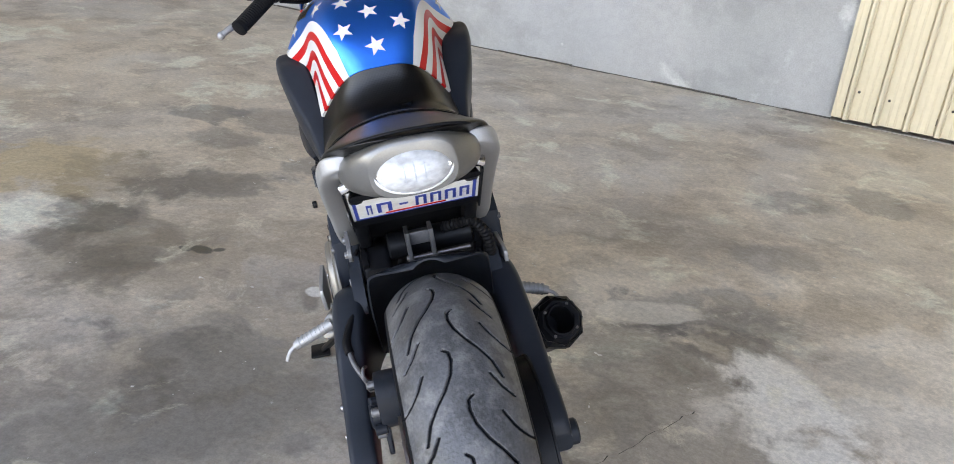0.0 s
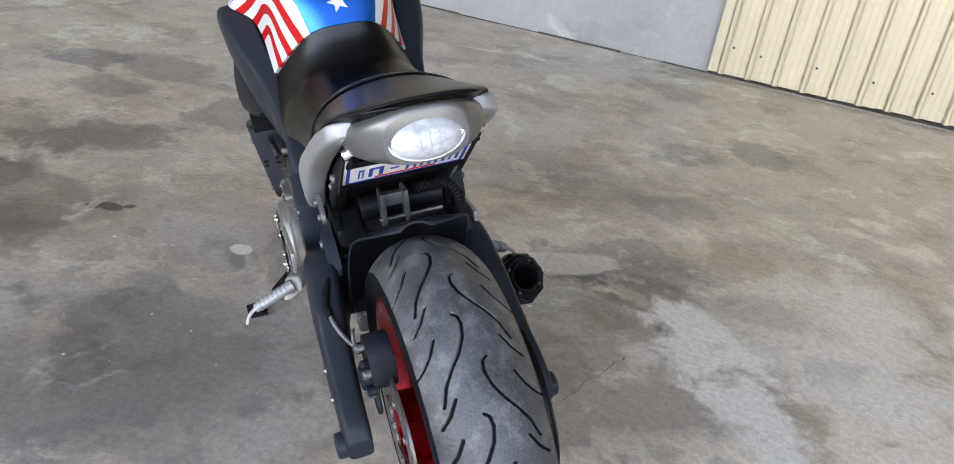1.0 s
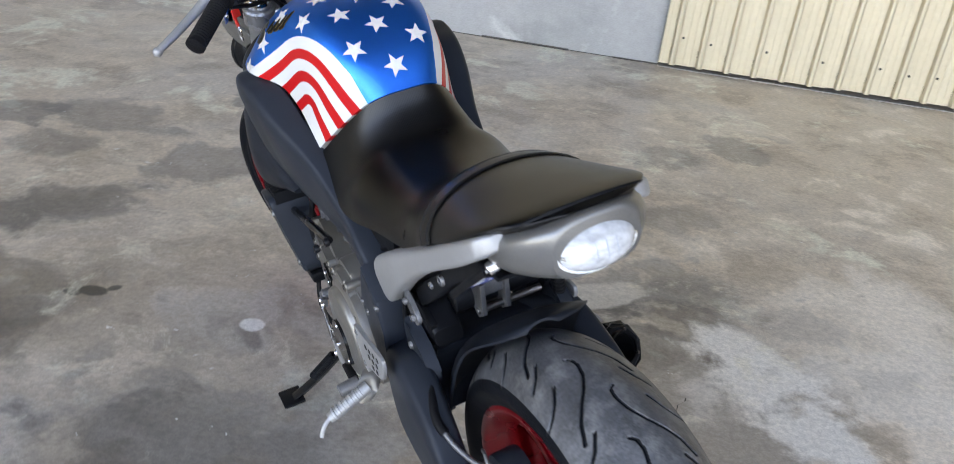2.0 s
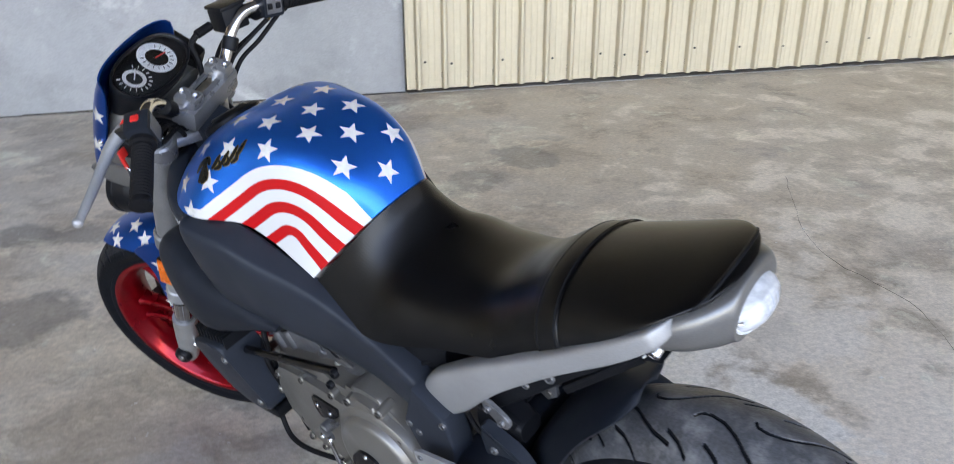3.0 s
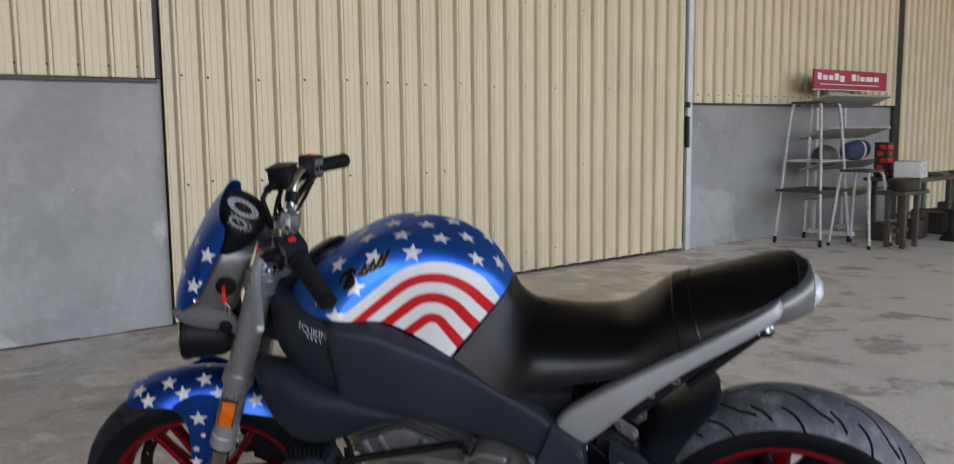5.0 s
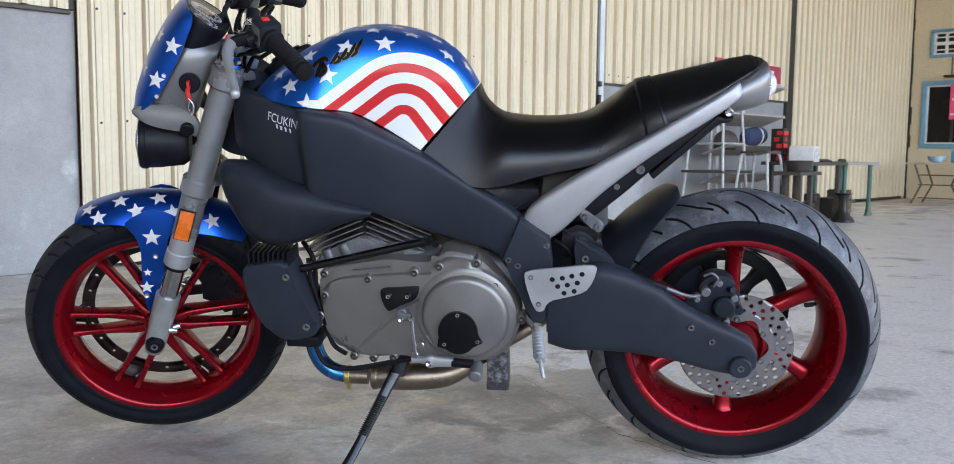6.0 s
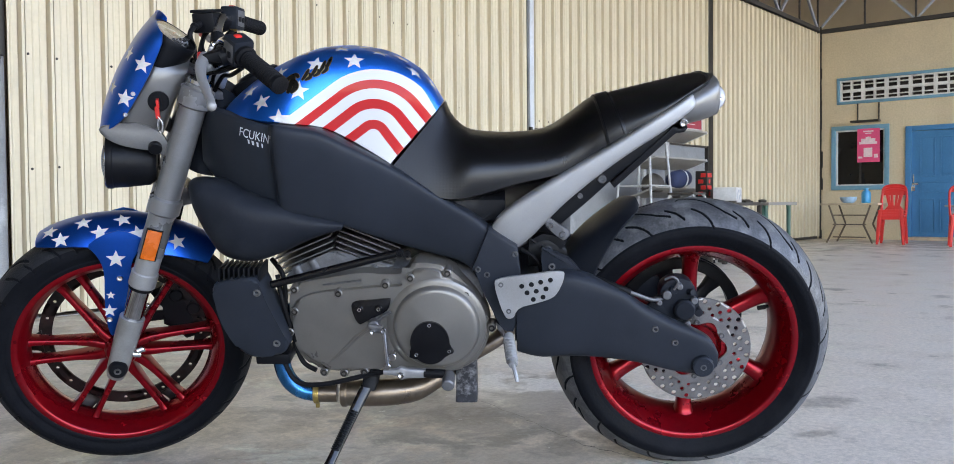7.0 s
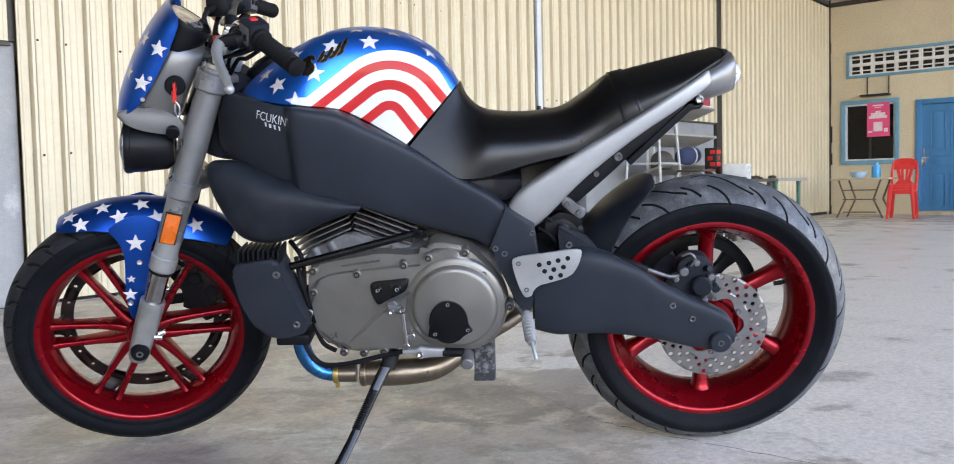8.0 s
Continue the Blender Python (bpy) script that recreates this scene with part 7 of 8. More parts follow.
for yc, r0, r1 in ((-0.026, 0.021, 0.036), (0.046, 0.0145, 0.021)):
    bm = bmesh.new()
    turned(bm, [(r0, 0.0085), (r0, 0.0095), (r1, 0.0095), (r1, 0.0085)], 48, (0.004, yc, 0), axis="z")
    part("dial_ring", bm, M_DIAL, pod, "white dial ring")
    for i in range(14):
        a = radians(-130 + 20 * i)
        bm = bmesh.new()
        ra, rb = (r0 * 1.12, r0 * 1.45) if r0 > 0.02 else (r1 * 1.2, r1 * 1.5)
        c0 = Vector((0.004 - ra * math.cos(a), yc + ra * math.sin(a), 0.010))
        c1 = Vector((0.004 - rb * math.cos(a), yc + rb * math.sin(a), 0.010))
        rod(bm, c0, c1, 0.0009, 4)
        part("dial_tick", bm, M_PLASTIC if r0 > 0.02 else M_DIAL, pod)
for yc, a, mat in ((-0.026, 100, M_REDPLASTIC), (0.046, 60, M_DIAL)):
    bm = bmesh.new()
    rod(bm, (0.004 - 0.004 * math.cos(radians(a)), yc + 0.004 * math.sin(radians(a)) , 0.0105), (0.004 + 0.022 * math.cos(radians(a)), yc - 0.022 * math.sin(radians(a)), 0.0105), 0.0013, 6)
    part("needle", bm, mat, pod)

bm = bmesh.new()
skin(bm, [[(sx * power(math.cos(2 * math.pi * i / 48), 0.85), sy * power(math.sin(2 * math.pi * i / 48), 0.85), z) for i in range(48)] for z, sx, sy in ((0.0135, 0.0465, 0.0905), (0.0150, 0.0465, 0.0905), (0.0152, 0.040, 0.082))])
part("cover_glass", bm, M_CLEAR, pod, "clear dial cover").visible_shadow = False

# handlebar and controls
bars = thing("handlebar")
bars.parent, bars.matrix_basis = bike, STEER @ Matrix.Translation((0, -0.018, 0))
PATHB = [(1.045, 0.0, 0.935), (1.045, 0.05, 0.935), (1.045, 0.085, 0.945), (1.035, 0.125, 0.985), (1.022, 0.165, 1.004), (1.000, 0.215, 0.994), (0.968, 0.275, 0.973), (0.934, 0.342, 0.952)]
bm = bmesh.new()
tube(bm, [(x, -y, z) for x, y, z in PATHB[:0:-1]] + PATHB, 0.0112, 16, 5)
part("bar_tube", bm, M_CHROME, bars, "polished handlebar tube")
for sg in (1, -1):
    g0, g1 = Vector((0.986, sg * 0.240, 0.985)), Vector((0.933, sg * 0.345, 0.951))
    ax = (g1 - g0).normalized()
    long = (g1 - g0).length
    prof = [(-0.006, 0.010), (-0.006, 0.022), (0.003, 0.022), (0.005, 0.0165)]
    for i in range(17):
        a = 0.009 + i * 0.0062
        prof += [(a, 0.0162), (a + 0.0012, 0.0178), (a + 0.0034, 0.0178), (a + 0.0046, 0.0162)]
    prof += [(long - 0.003, 0.0165), (long - 0.002, 0.0185), (long + 0.004, 0.0180), (long + 0.006, 0.012), (long + 0.0061, 0.004)]
    e1 = ax.orthogonal().normalized()
    e2 = ax.cross(e1)
    bm = bmesh.new()
    skin(bm, [[g0 + ax * a + r * (math.cos(2 * math.pi * q / 24) * e1 + math.sin(2 * math.pi * q / 24) * e2) for q in range(24)] for a, r in prof])
    part("grip", bm, M_RUBBER, bars, "ribbed black rubber grip")
    bm = bmesh.new()
    e1 = Vector((0, 0, 1))
    mm = Matrix.Translation(g0 - ax * 0.03) @ ax.to_track_quat("Z", "Y").to_matrix().to_4x4()
    box(bm, -0.022, 0.022, -0.024, 0.030, -0.022, 0.024, 0.007, mm)
    part("switch_box", bm, M_SCOOP, bars, "charcoal switch housing")
    bm = bmesh.new()
    box(bm, -0.0235, -0.012, -0.016, 0.022, -0.016, 0.018, 0.003, mm)
    box(bm, 0.012, 0.0235, -0.016, 0.022, -0.016, 0.018, 0.003, mm)
    part("switch_panel", bm, M_CASTDARK, bars)
    for q in (-0.010, 0.008):
        bm = bmesh.new()
        box(bm, -0.027, -0.022, -0.006, 0.006, q - 0.005, q + 0.005, 0.002, mm)
        part("switch_button", bm, M_PLASTIC, bars)
    bm = bmesh.new()
    box(bm, -0.008, 0.006, 0.028, 0.033, -0.008, 0.004, 0.002, mm)
    part("switch_button", bm, M_REDPLASTIC, bars, "red switch button")
    bm = bmesh.new()
    p = Vector((1.015, sg * 0.205, 0.992))
    rod(bm, p + Vector((0.02, 0, -0.012)), p + Vector((-0.014, 0, 0.0)), 0.018, 16)
    bar(bm, [(p.x + 0.052, p.z - 0.002, p.x + 0.046, p.z - 0.022, sg * 0.200, 0.014), (p.x + 0.020, p.z + 0.006, p.x + 0.012, p.z - 0.018, sg * 0.204, 0.016)], 4, 14)
    part("lever_perch", bm, M_PLASTIC, bars)
    bm = bmesh.new()
    tube(bm, [(1.062, sg * 0.195, 0.982, 0.0125), (1.072, sg * 0.225, 0.970, 0.0115), (1.072, sg * 0.262, 0.956, 0.0095), (1.064, sg * 0.315, 0.940, 0.0085), (1.058, sg * 0.358, 0.929, 0.0075), (1.057, sg * 0.366, 0.927, 0.007)], 0.007, 12)
    r = bmesh.ops.create_uvsphere(bm, u_segments=14, v_segments=10, radius=0.0095)
    bmesh.ops.translate(bm, vec=(1.058, sg * 0.370, 0.925), verts=r["verts"])
    part("lever", bm, M_SILVER, bars, "polished control lever")
    bm = bmesh.new()
    rod(bm, (1.072, sg * 0.175, 0.985), (1.075, sg * 0.235, 0.958), 0.006, 10)
    part("lever_adjuster", bm, M_REDPLASTIC, bars)
    bm = bmesh.new()
    rod(bm, (1.045, sg * 0.05, 0.905), (1.045, sg * 0.05, 0.950), 0.017, 20)
    part("bar_riser", bm, M_CAST, bars)
    for pts in ([(1.055, sg * 0.185, 0.975), (1.075, sg * 0.13, 0.955), (1.080, sg * 0.08, 0.915), (1.05, sg * 0.05, 0.86), (1.0, sg * 0.09, 0.80)], [(0.99, sg * 0.22, 0.975), (1.02, sg * 0.16, 0.955), (1.05, sg * 0.11, 0.93), (1.06, sg * 0.06, 0.88)], [(1.00, sg * 0.235, 0.970), (1.03, sg * 0.18, 0.950), (1.07, sg * 0.10, 0.925), (1.085, sg * 0.04, 0.87)]):
        bm = bmesh.new()
        tube(bm, pts, 0.0042, 8)
        part("cable", bm, M_RUBBER, bars)
bm = bmesh.new()
mr = Matrix.Translation((1.050, 0, 0.918)) @ Matrix.Rotation(radians(-21), 4, "Y")
box(bm, -0.026, 0.026, -0.078, 0.078, -0.022, 0.022, 0.007, mr)
for y in (0.052, -0.052):
    box(bm, -0.022, 0.022, y - 0.018, y + 0.018, 0.016, 0.042, 0.006, mr)
part("riser_block", bm, M_FORK, bars, "grey cast bar riser")
bm = bmesh.new()
box(bm, -0.016, 0.016, -0.030, 0.030, 0.0205, 0.0245, 0.002, mr)
part("riser_plate", bm, M_CASTDARK, bars)
for y in (0.052, -0.052):
    for x in (0.014, -0.014):
        c0 = mr @ Vector((x, y, 0.042))
        bolt(bars, tuple(c0), tuple(mr.to_3x3() @ Vector((0, 0, 1))), 0.0055, 0.005, M_CHROME)
for sg in (1, -1):
    bm = bmesh.new()
    rod(bm, (1.040, sg * 0.100, 0.956), (1.036, sg * 0.118, 0.976), 0.0155, 16, bevel=0.002)
    part("bar_clip", bm, M_PLASTIC, bars)
    for k, pts in enumerate(([(1.062, sg * 0.20, 0.975), (1.075, sg * 0.15, 0.945), (1.068, sg * 0.10, 0.925), (1.075, sg * 0.06, 0.885)], [(0.995, sg * 0.225, 0.962), (1.018, sg * 0.17, 0.938), (1.035, sg * 0.115, 0.925), (1.06, sg * 0.08, 0.88)])):
        bm = bmesh.new()
        tube(bm, pts, 0.0055 - 0.001 * k, 8)
        part("cable", bm, M_RUBBER, bars)
    bm = bmesh.new()
    rod(bm, (1.012, sg * 0.196, 0.985), (0.992, sg * 0.2, 0.972), 0.007, 10)
    part("cable_nut", bm, M_BRASS, bars)
rm = Matrix.Translation((1.056, -0.158, 1.008)) @ Matrix.Rotation(radians(8), 4, "X") @ Matrix.Rotation(radians(-20), 4, "Z")
bm = bmesh.new()
box(bm, -0.026, 0.026, -0.028, 0.028, -0.034, 0.012, 0.006, rm)
part("fluid_reservoir", bm, M_PLASTIC, bars, "black brake fluid reservoir")
bm = bmesh.new()
box(bm, -0.028, 0.028, -0.030, 0.030, 0.0115, 0.019, 0.003, rm)
part("reservoir_lid", bm, M_PLASTIC, bars)
bm = bmesh.new()
rod(bm, (1.075, -0.12, 1.000), (1.085, -0.085, 1.000), 0.009, 12)
tube(bm, [(1.085, -0.085, 1.0), (1.095, -0.07, 0.985), (1.09, -0.065, 0.955), (1.085, -0.05, 0.92)], 0.006, 8)
part("brake_hose", bm, M_RUBBER, bars)

# white stars on the blue bodywork
tree = tree_of(tank)
for x, z in ((0.580, 0.880), (0.642, 0.935), (0.7225, 0.963), (0.795, 0.966), (0.866, 0.947)):
    star(tank, tree, (x, 0, z), 0.0222, 0.2, up=(0.2, -1, 0.3))
for sg in (1, -1):
    for x, y, z, t in ((0.6135, 0.056, 0.908, 0.1), (0.682, 0.050, 0.951, -0.1), (0.758, 0.062, 0.963, 0.15), (0.832, 0.066, 0.956, 0.0), (0.920, 0.051, 0.918, 0.1), (0.7265, 0.099, 0.938, 0.05), (0.801, 0.118, 0.934, -0.1),
                       (0.876, 0.116, 0.917, 0.1), (0.832, 0.156, 0.888, 0.0), (0.907, 0.159, 0.867, 0.2), (0.944, 0.109, 0.884, 0.0), (0.867, 0.190, 0.838, 0.1)):
        star(tank, tree, (x, sg * y, z), 0.0222, t * sg, up=(0, -0.7 * sg, 0.7))
tree = tree_of(guard)
for sg in (1, -1):
    for x, y, z in ((1.409, 0.059, 0.586), (1.328, 0.061, 0.597), (1.25, 0.062, 0.587), (1.17, 0.063, 0.557), (1.364, 0.036, 0.622), (1.279, 0.036, 0.622), (1.436, 0.030, 0.602), (1.21, 0.034, 0.60)):
        star(guard, tree, (x, sg * y, z), 0.0205, 0.12, up=(0, -0.4 * sg, 1))
    for x, z, r in ((1.302, 0.535, 0.0215), (1.333, 0.413, 0.0165), (1.325, 0.450, 0.010)):
        bm = bmesh.new()
        ring = [(x + (r if i % 2 == 0 else r * 0.42) * math.cos(radians(98 + 36 * i)), z + (r if i % 2 == 0 else r * 0.42) * math.sin(radians(98 + 36 * i))) for i in range(10)]
        slab(bm, ring, sg * 0.0776, sg * 0.0782)
        part("star", bm, M_WHITE, guard)
tree = tree_of(visor)
for sg in (1, -1):
    for x, y, z, r in ((1.187, 0.112, 0.962, 0.0195), (1.230, 0.113, 0.896, 0.0195), (1.222, 0.075, 0.985, 0.018), (1.258, 0.075, 0.915, 0.018), (1.276, 0.07, 0.858, 0.018)):
        star(visor, tree, (x, sg * y, z), r, 0.1, up=(-0.4, 0, 1))
for x, z in ((1.238, 0.955), (1.277, 0.885)):
    star(visor, tree, (x, 0, z), 0.018, 0.0, up=(-0.4, 0, 1))

for sg in (1, -1):
    for q in ((1.212, 0.905), (1.233, 0.862)):
        co, nor, _, _ = tree.find_nearest(Vector((q[0], sg * 0.13, q[1])))
        bolt(visor, tuple(co), tuple(nor if nor.y * sg > 0 else -nor), 0.0052, 0.003, M_CHROME)

# gilt swash lettering stood in for by plain strokes
tree = tree_of(tank)


def stroke(parent, tree, pts, w, mat, name, lift=0.0009):
    """A painted stroke of changing width laid on a body."""
    S = spline(pts, 5)
    bm = bmesh.new()
    a, b = [], []
    for i, q in enumerate(S):
        t = Vector(S[min(i + 1, len(S) - 1)]) - Vector(S[max(i - 1, 0)])
        co, nor, _, _ = tree.find_nearest(Vector(q))
        e = nor.cross(t).normalized()
        ww = w * (0.35 + 0.65 * math.sin(math.pi * (i + 0.5) / len(S)))
        for row, s in ((a, 1), (b, -1)):
            c2, n2, _, _ = tree.find_nearest(co + e * ww * s)
            row.append(bm.verts.new(c2 + n2 * lift))
    for i in range(len(S) - 1):
        bm.faces.new((a[i], a[i + 1], b[i + 1], b[i]))
    return part(name, bm, mat, parent)


LETTERS = [(0.845, 0.148, 0.900, 0.019, 0.0052), (0.819, 0.135, 0.915, 0.0085, 0.0034), (0.803, 0.128, 0.922, 0.0085, 0.0034), (0.788, 0.120, 0.929, 0.011, 0.0032), (0.776, 0.112, 0.936, 0.014, 0.0032)]
for sg in (1, -1):
    for k, (x, y, z, h, w) in enumerate(LETTERS):
        lines = [[(x + 0.007, sg * (y + 0.010), z - h), (x, sg * y, z), (x - 0.005, sg * (y - 0.010), z + h)]]
        if k < 4:
            lines.append([(x + 0.002, sg * (y + 0.008), z - h), (x - 0.008, sg * (y + 0.002), z - h * 0.35), (x - 0.006, sg * (y - 0.004), z + h * 0.3)])
        if k == 0:
            lines.append([(x + 0.018, sg * (y + 0.006), z - 0.006), (x + 0.012, sg * y, z + 0.012), (x - 0.006, sg * (y - 0.008), z + 0.018), (x - 0.013, sg * (y - 0.006), z + 0.010)])
        for line in lines:
            stroke(tank, tree, line, w + 0.0012, M_GILT, "letter_edge", 0.0011)
            stroke(tank, tree, line, w, M_GOLD, "letter_stroke", 0.0016)

# worn sticker on the frame
spar_left = [o for o in bike.children if o.name.startswith("frame_spar")][0]
tree = tree_of(spar_left)
font = bpy.data.curves.new("sticker_text", "FONT")
font.body = "FCUKIN'"
font.size = 0.030
txt = new("sticker_text", font)
bpy.context.view_layer.update()
me = bpy.data.meshes.new_from_object(txt.evaluated_get(bpy.context.evaluated_depsgraph_get()))
bpy.data.objects.remove(txt)
bm = bmesh.new()
bm.from_mesh(me)
bmesh.ops.subdivide_edges(bm, edges=bm.edges, cuts=1)
wide = max(v.co.x for v in bm.verts)
turn = Matrix.Rotation(radians(-13), 3, "Z")
for v in bm.verts:
    q = turn @ Vector((v.co.x / wide * 0.070, v.co.y * 0.85, 0))
    hit, nor, _, _ = tree.ray_cast(Vector((0.9535 - q.x, 0.5, 0.806 + q.y)), Vector((0, -1, 0)))
    v.co = (hit + Vector((0, 0.0008, 0))) if hit else Vector((0.9535 - q.x, 0.215, 0.806 + q.y))
part("sticker", bm, M_DECAL, bike, "worn pale lettering sticker")
rnd = random.Random(11)
for i in range(4):
    bm = bmesh.new()
    x = 0.932 - i * 0.0095
    z = 0.794 - i * 0.0026
    w, h = rnd.uniform(0.0014, 0.0030), rnd.uniform(0.003, 0.0065)
    pts = []
    for dx, dz in ((w, h), (-w, h * 0.7), (-w * 0.7, -h), (w * 0.8, -h * 0.8)):
        hit, nor, _, _ = tree.ray_cast(Vector((x + dx, 0.5, z + dz)), Vector((0, -1, 0)))
        pts.append(bm.verts.new(hit + Vector((0, 0.0008, 0))))
    bm.faces.new(pts)
    part("sticker_bar", bm, M_DECAL, bike)

# ---- things along the walls ----
def stool(name, x, y, w, d, h, splay, rungs, label, turn=0.0, tube_mat=M_STOOL):
    """A tube stool with splayed legs and a thin seat."""
    st = thing(name, Matrix.Translation((x, y, FLOOR_Z)) @ Matrix.Rotation(radians(turn), 4, "Z"), label, "stool")
    tops, feet = [], []
    for sx in (-1, 1):
        for sy in (-1, 1):
            tops.append(Vector((sx * w / 2, sy * d / 2, h)))
            feet.append(Vector((sx * (w / 2 + splay), sy * (d / 2 + splay), 0)))
    for i, (a, b) in enumerate(zip(feet, tops)):
        bm = bmesh.new()
        inn = Vector((b.x * 0.82, b.y * 0.82, h + 0.018))
        tube(bm, [tuple(a), tuple(a.lerp(b, 0.5)), tuple(a.lerp(b, 0.92)), tuple(b.lerp(inn, 0.5)), tuple(inn)], 0.0135, 10, 4)
        part("leg", bm, tube_mat, st)
        bm = bmesh.new()
        rod(bm, a, a.lerp(b, 0.05), 0.017, 10)
        part("foot", bm, M_RUBBER, st)
    for f in rungs:
        for i, j in ((0, 1), (1, 3), (3, 2), (2, 0)):
            bm = bmesh.new()
            rod(bm, feet[i].lerp(tops[i], f), feet[j].lerp(tops[j], f), 0.009, 8)
            part("rung", bm, tube_mat, st)
    bm = bmesh.new()
    box(bm, -w / 2 - 0.01, w / 2 + 0.01, -d / 2 - 0.01, d / 2 + 0.01, h + 0.012, h + 0.034, 0.008)
    part("seat", bm, M_DARKWOOD, st)
    return st


tall = stool("step_stool", 5.86, 4.70, 0.34, 0.30, 1.33, 0.09, (0.60,), "tall chipped white tube stool with a wooden step board", 0.0, M_TUBE)
bm = bmesh.new()
box(bm, -0.30, 0.26, -0.26, 0.22, 0.505, 0.530, 0.004)
part("step_board", bm, M_DARKWOOD, tall, "brown wooden step board")
stool("bar_stool", 5.96, 4.27, 0.27, 0.27, 0.69, 0.065, (), "white painted tube stool with rounded corners and black feet", 0.0, M_TUBE)

# display rack with sloping boards
rack = thing("display_rack", Matrix.Translation((6.63, 4.86, FLOOR_Z)), "metal display rack with grey sloping shelves and a sign on top", "rack")
for x in (-0.28, 0.26):
    bm = bmesh.new()
    box(bm, x - 0.02, x + 0.02, 0.10, 0.14, 0.0, 1.52, 0.004)
    part("upright", bm, M_TUBE, rack)
    bm = bmesh.new()
    box(bm, x - 0.03, x + 0.03, -0.32, 0.16, 0.03, 0.075, 0.006)
    part("base_foot", bm, M_CARTON, rack)
for z in (1.36, 1.04, 0.72, 0.42):
    bm = bmesh.new()
    box(bm, -0.62, 0.60, -0.22, 0.10, -0.011, 0.011, 0.003, Matrix.Translation((0, 0, z)) @ Matrix.Rotation(radians(-19), 4, "X"))
    part("shelf", bm, M_BOARD, rack)
    bm = bmesh.new()
    box(bm, 0.60, 0.612, -0.22, 0.10, -0.016, 0.016, 0.002, Matrix.Translation((0, 0, z)) @ Matrix.Rotation(radians(-19), 4, "X"))
    part("shelf_edge", bm, M_CARTON, rack)
bm = bmesh.new()
box(bm, -0.12, 0.24, 0.105, 0.125, 1.46, 1.50, 0.003)
part("sign_bracket", bm, M_STOOL, rack)
bm = bmesh.new()
box(bm, -0.50, 0.96, 0.03, 0.05, 1.50, 1.695, 0.003)
part("sign_board", bm, M_SIGN, rack, "maroon shop sign with pale print")
bm = bmesh.new()
box(bm, 0.960, 0.974, 0.026, 0.052, 1.494, 1.701)
box(bm, -0.50, 0.960, 0.026, 0.052, 1.491, 1.4995)
part("sign_edge", bm, M_CARTON, rack)
for x0, x1, z0, z1 in ((-0.60, -0.53, 1.592, 1.66), (-0.50, -0.42, 1.592, 1.64), (-0.39, -0.31, 1.592, 1.64), (-0.28, -0.20, 1.592, 1.66), (-0.17, -0.09, 1.578, 1.64), (0.06, 0.14, 1.592, 1.66), (0.17, 0.20, 1.592, 1.66), (0.23, 0.32, 1.592, 1.64), (0.35, 0.49, 1.592, 1.64), (0.52, 0.62, 1.592, 1.64)):
    bm = bmesh.new()
    box(bm, x0 + 0.16, x1 + 0.16, 0.0262, 0.030, z0, z1, 0.001)
    part("sign_bar", bm, M_SIGNTEXT, rack)
bm = bmesh.new()
box(bm, -0.39, 0.78, 0.0268, 0.030, 1.545, 1.553)
part("sign_bar", bm, M_SIGNTEXT, rack)

# bag, speaker case and cartons among the benches
bm = bmesh.new()
rings = []
for x, r in spline([(-0.22, 0.03), (-0.19, 0.075), (-0.08, 0.095), (0.05, 0.10), (0.17, 0.08), (0.21, 0.03)], 4):
    rings.append([(x, r * 0.9 * math.cos(2 * math.pi * i / 20), r * math.sin(2 * math.pi * i / 20) + 0.01 * math.sin(9 * x)) for i in range(20)])
skin(bm, rings)
roll = tagged(part("cloth_roll", bm, M_NAVY, m=Matrix.Translation((6.56, 4.66, 0.865))), "rolled navy blue cloth with a white strap on the rack shelf", "cloth")
bm = bmesh.new()
turned(bm, [(0.1005, -0.016), (0.1025, -0.014), (0.1025, 0.014), (0.1005, 0.016)], 28, axis="z")
part("strap", bm, M_CARTON, roll, "white strap", m=Matrix.Translation((0.03, 0, 0)) @ Matrix.Rotation(radians(90), 4, "Y") @ Matrix.Diagonal((1.0, 0.9, 1.0, 1.0)))
bm = bmesh.new()
rings = []
for z, w, d in spline([(0.0, 0.10, 0.07), (0.02, 0.15, 0.095), (0.09, 0.16, 0.10), (0.15, 0.13, 0.085), (0.19, 0.07, 0.05), (0.205, 0.03, 0.02)], 3):
    rings.append([(w * power(math.cos(2 * math.pi * i / 22), 0.8) * (1 + 0.06 * math.sin(3.1 * i + 30 * z)), d * power(math.sin(2 * math.pi * i / 22), 0.8) * (1 + 0.08 * math.sin(2.3 * i - 22 * z)), z) for i in range(22)])
skin(bm, rings)
tagged(part("cloth_bag", bm, M_DARKWOOD, m=Matrix.Translation((6.22, 4.80, FLOOR_Z + 0.737))), "slumped dark brown cloth bag on the rack shelf", "bag")
rk = thing("tool_case", Matrix.Translation((6.64, 4.46, 0.601)) @ Matrix.Diagonal((1.0, 1.0, 0.86, 1.0)), "black case with red checkered side on the bench", "case")
bm = bmesh.new()
box(bm, -0.06, 0.045, -0.12, 0.02, 0, 0.40, 0.01)
part("case_body", bm, M_BLACKSTEEL, rk)
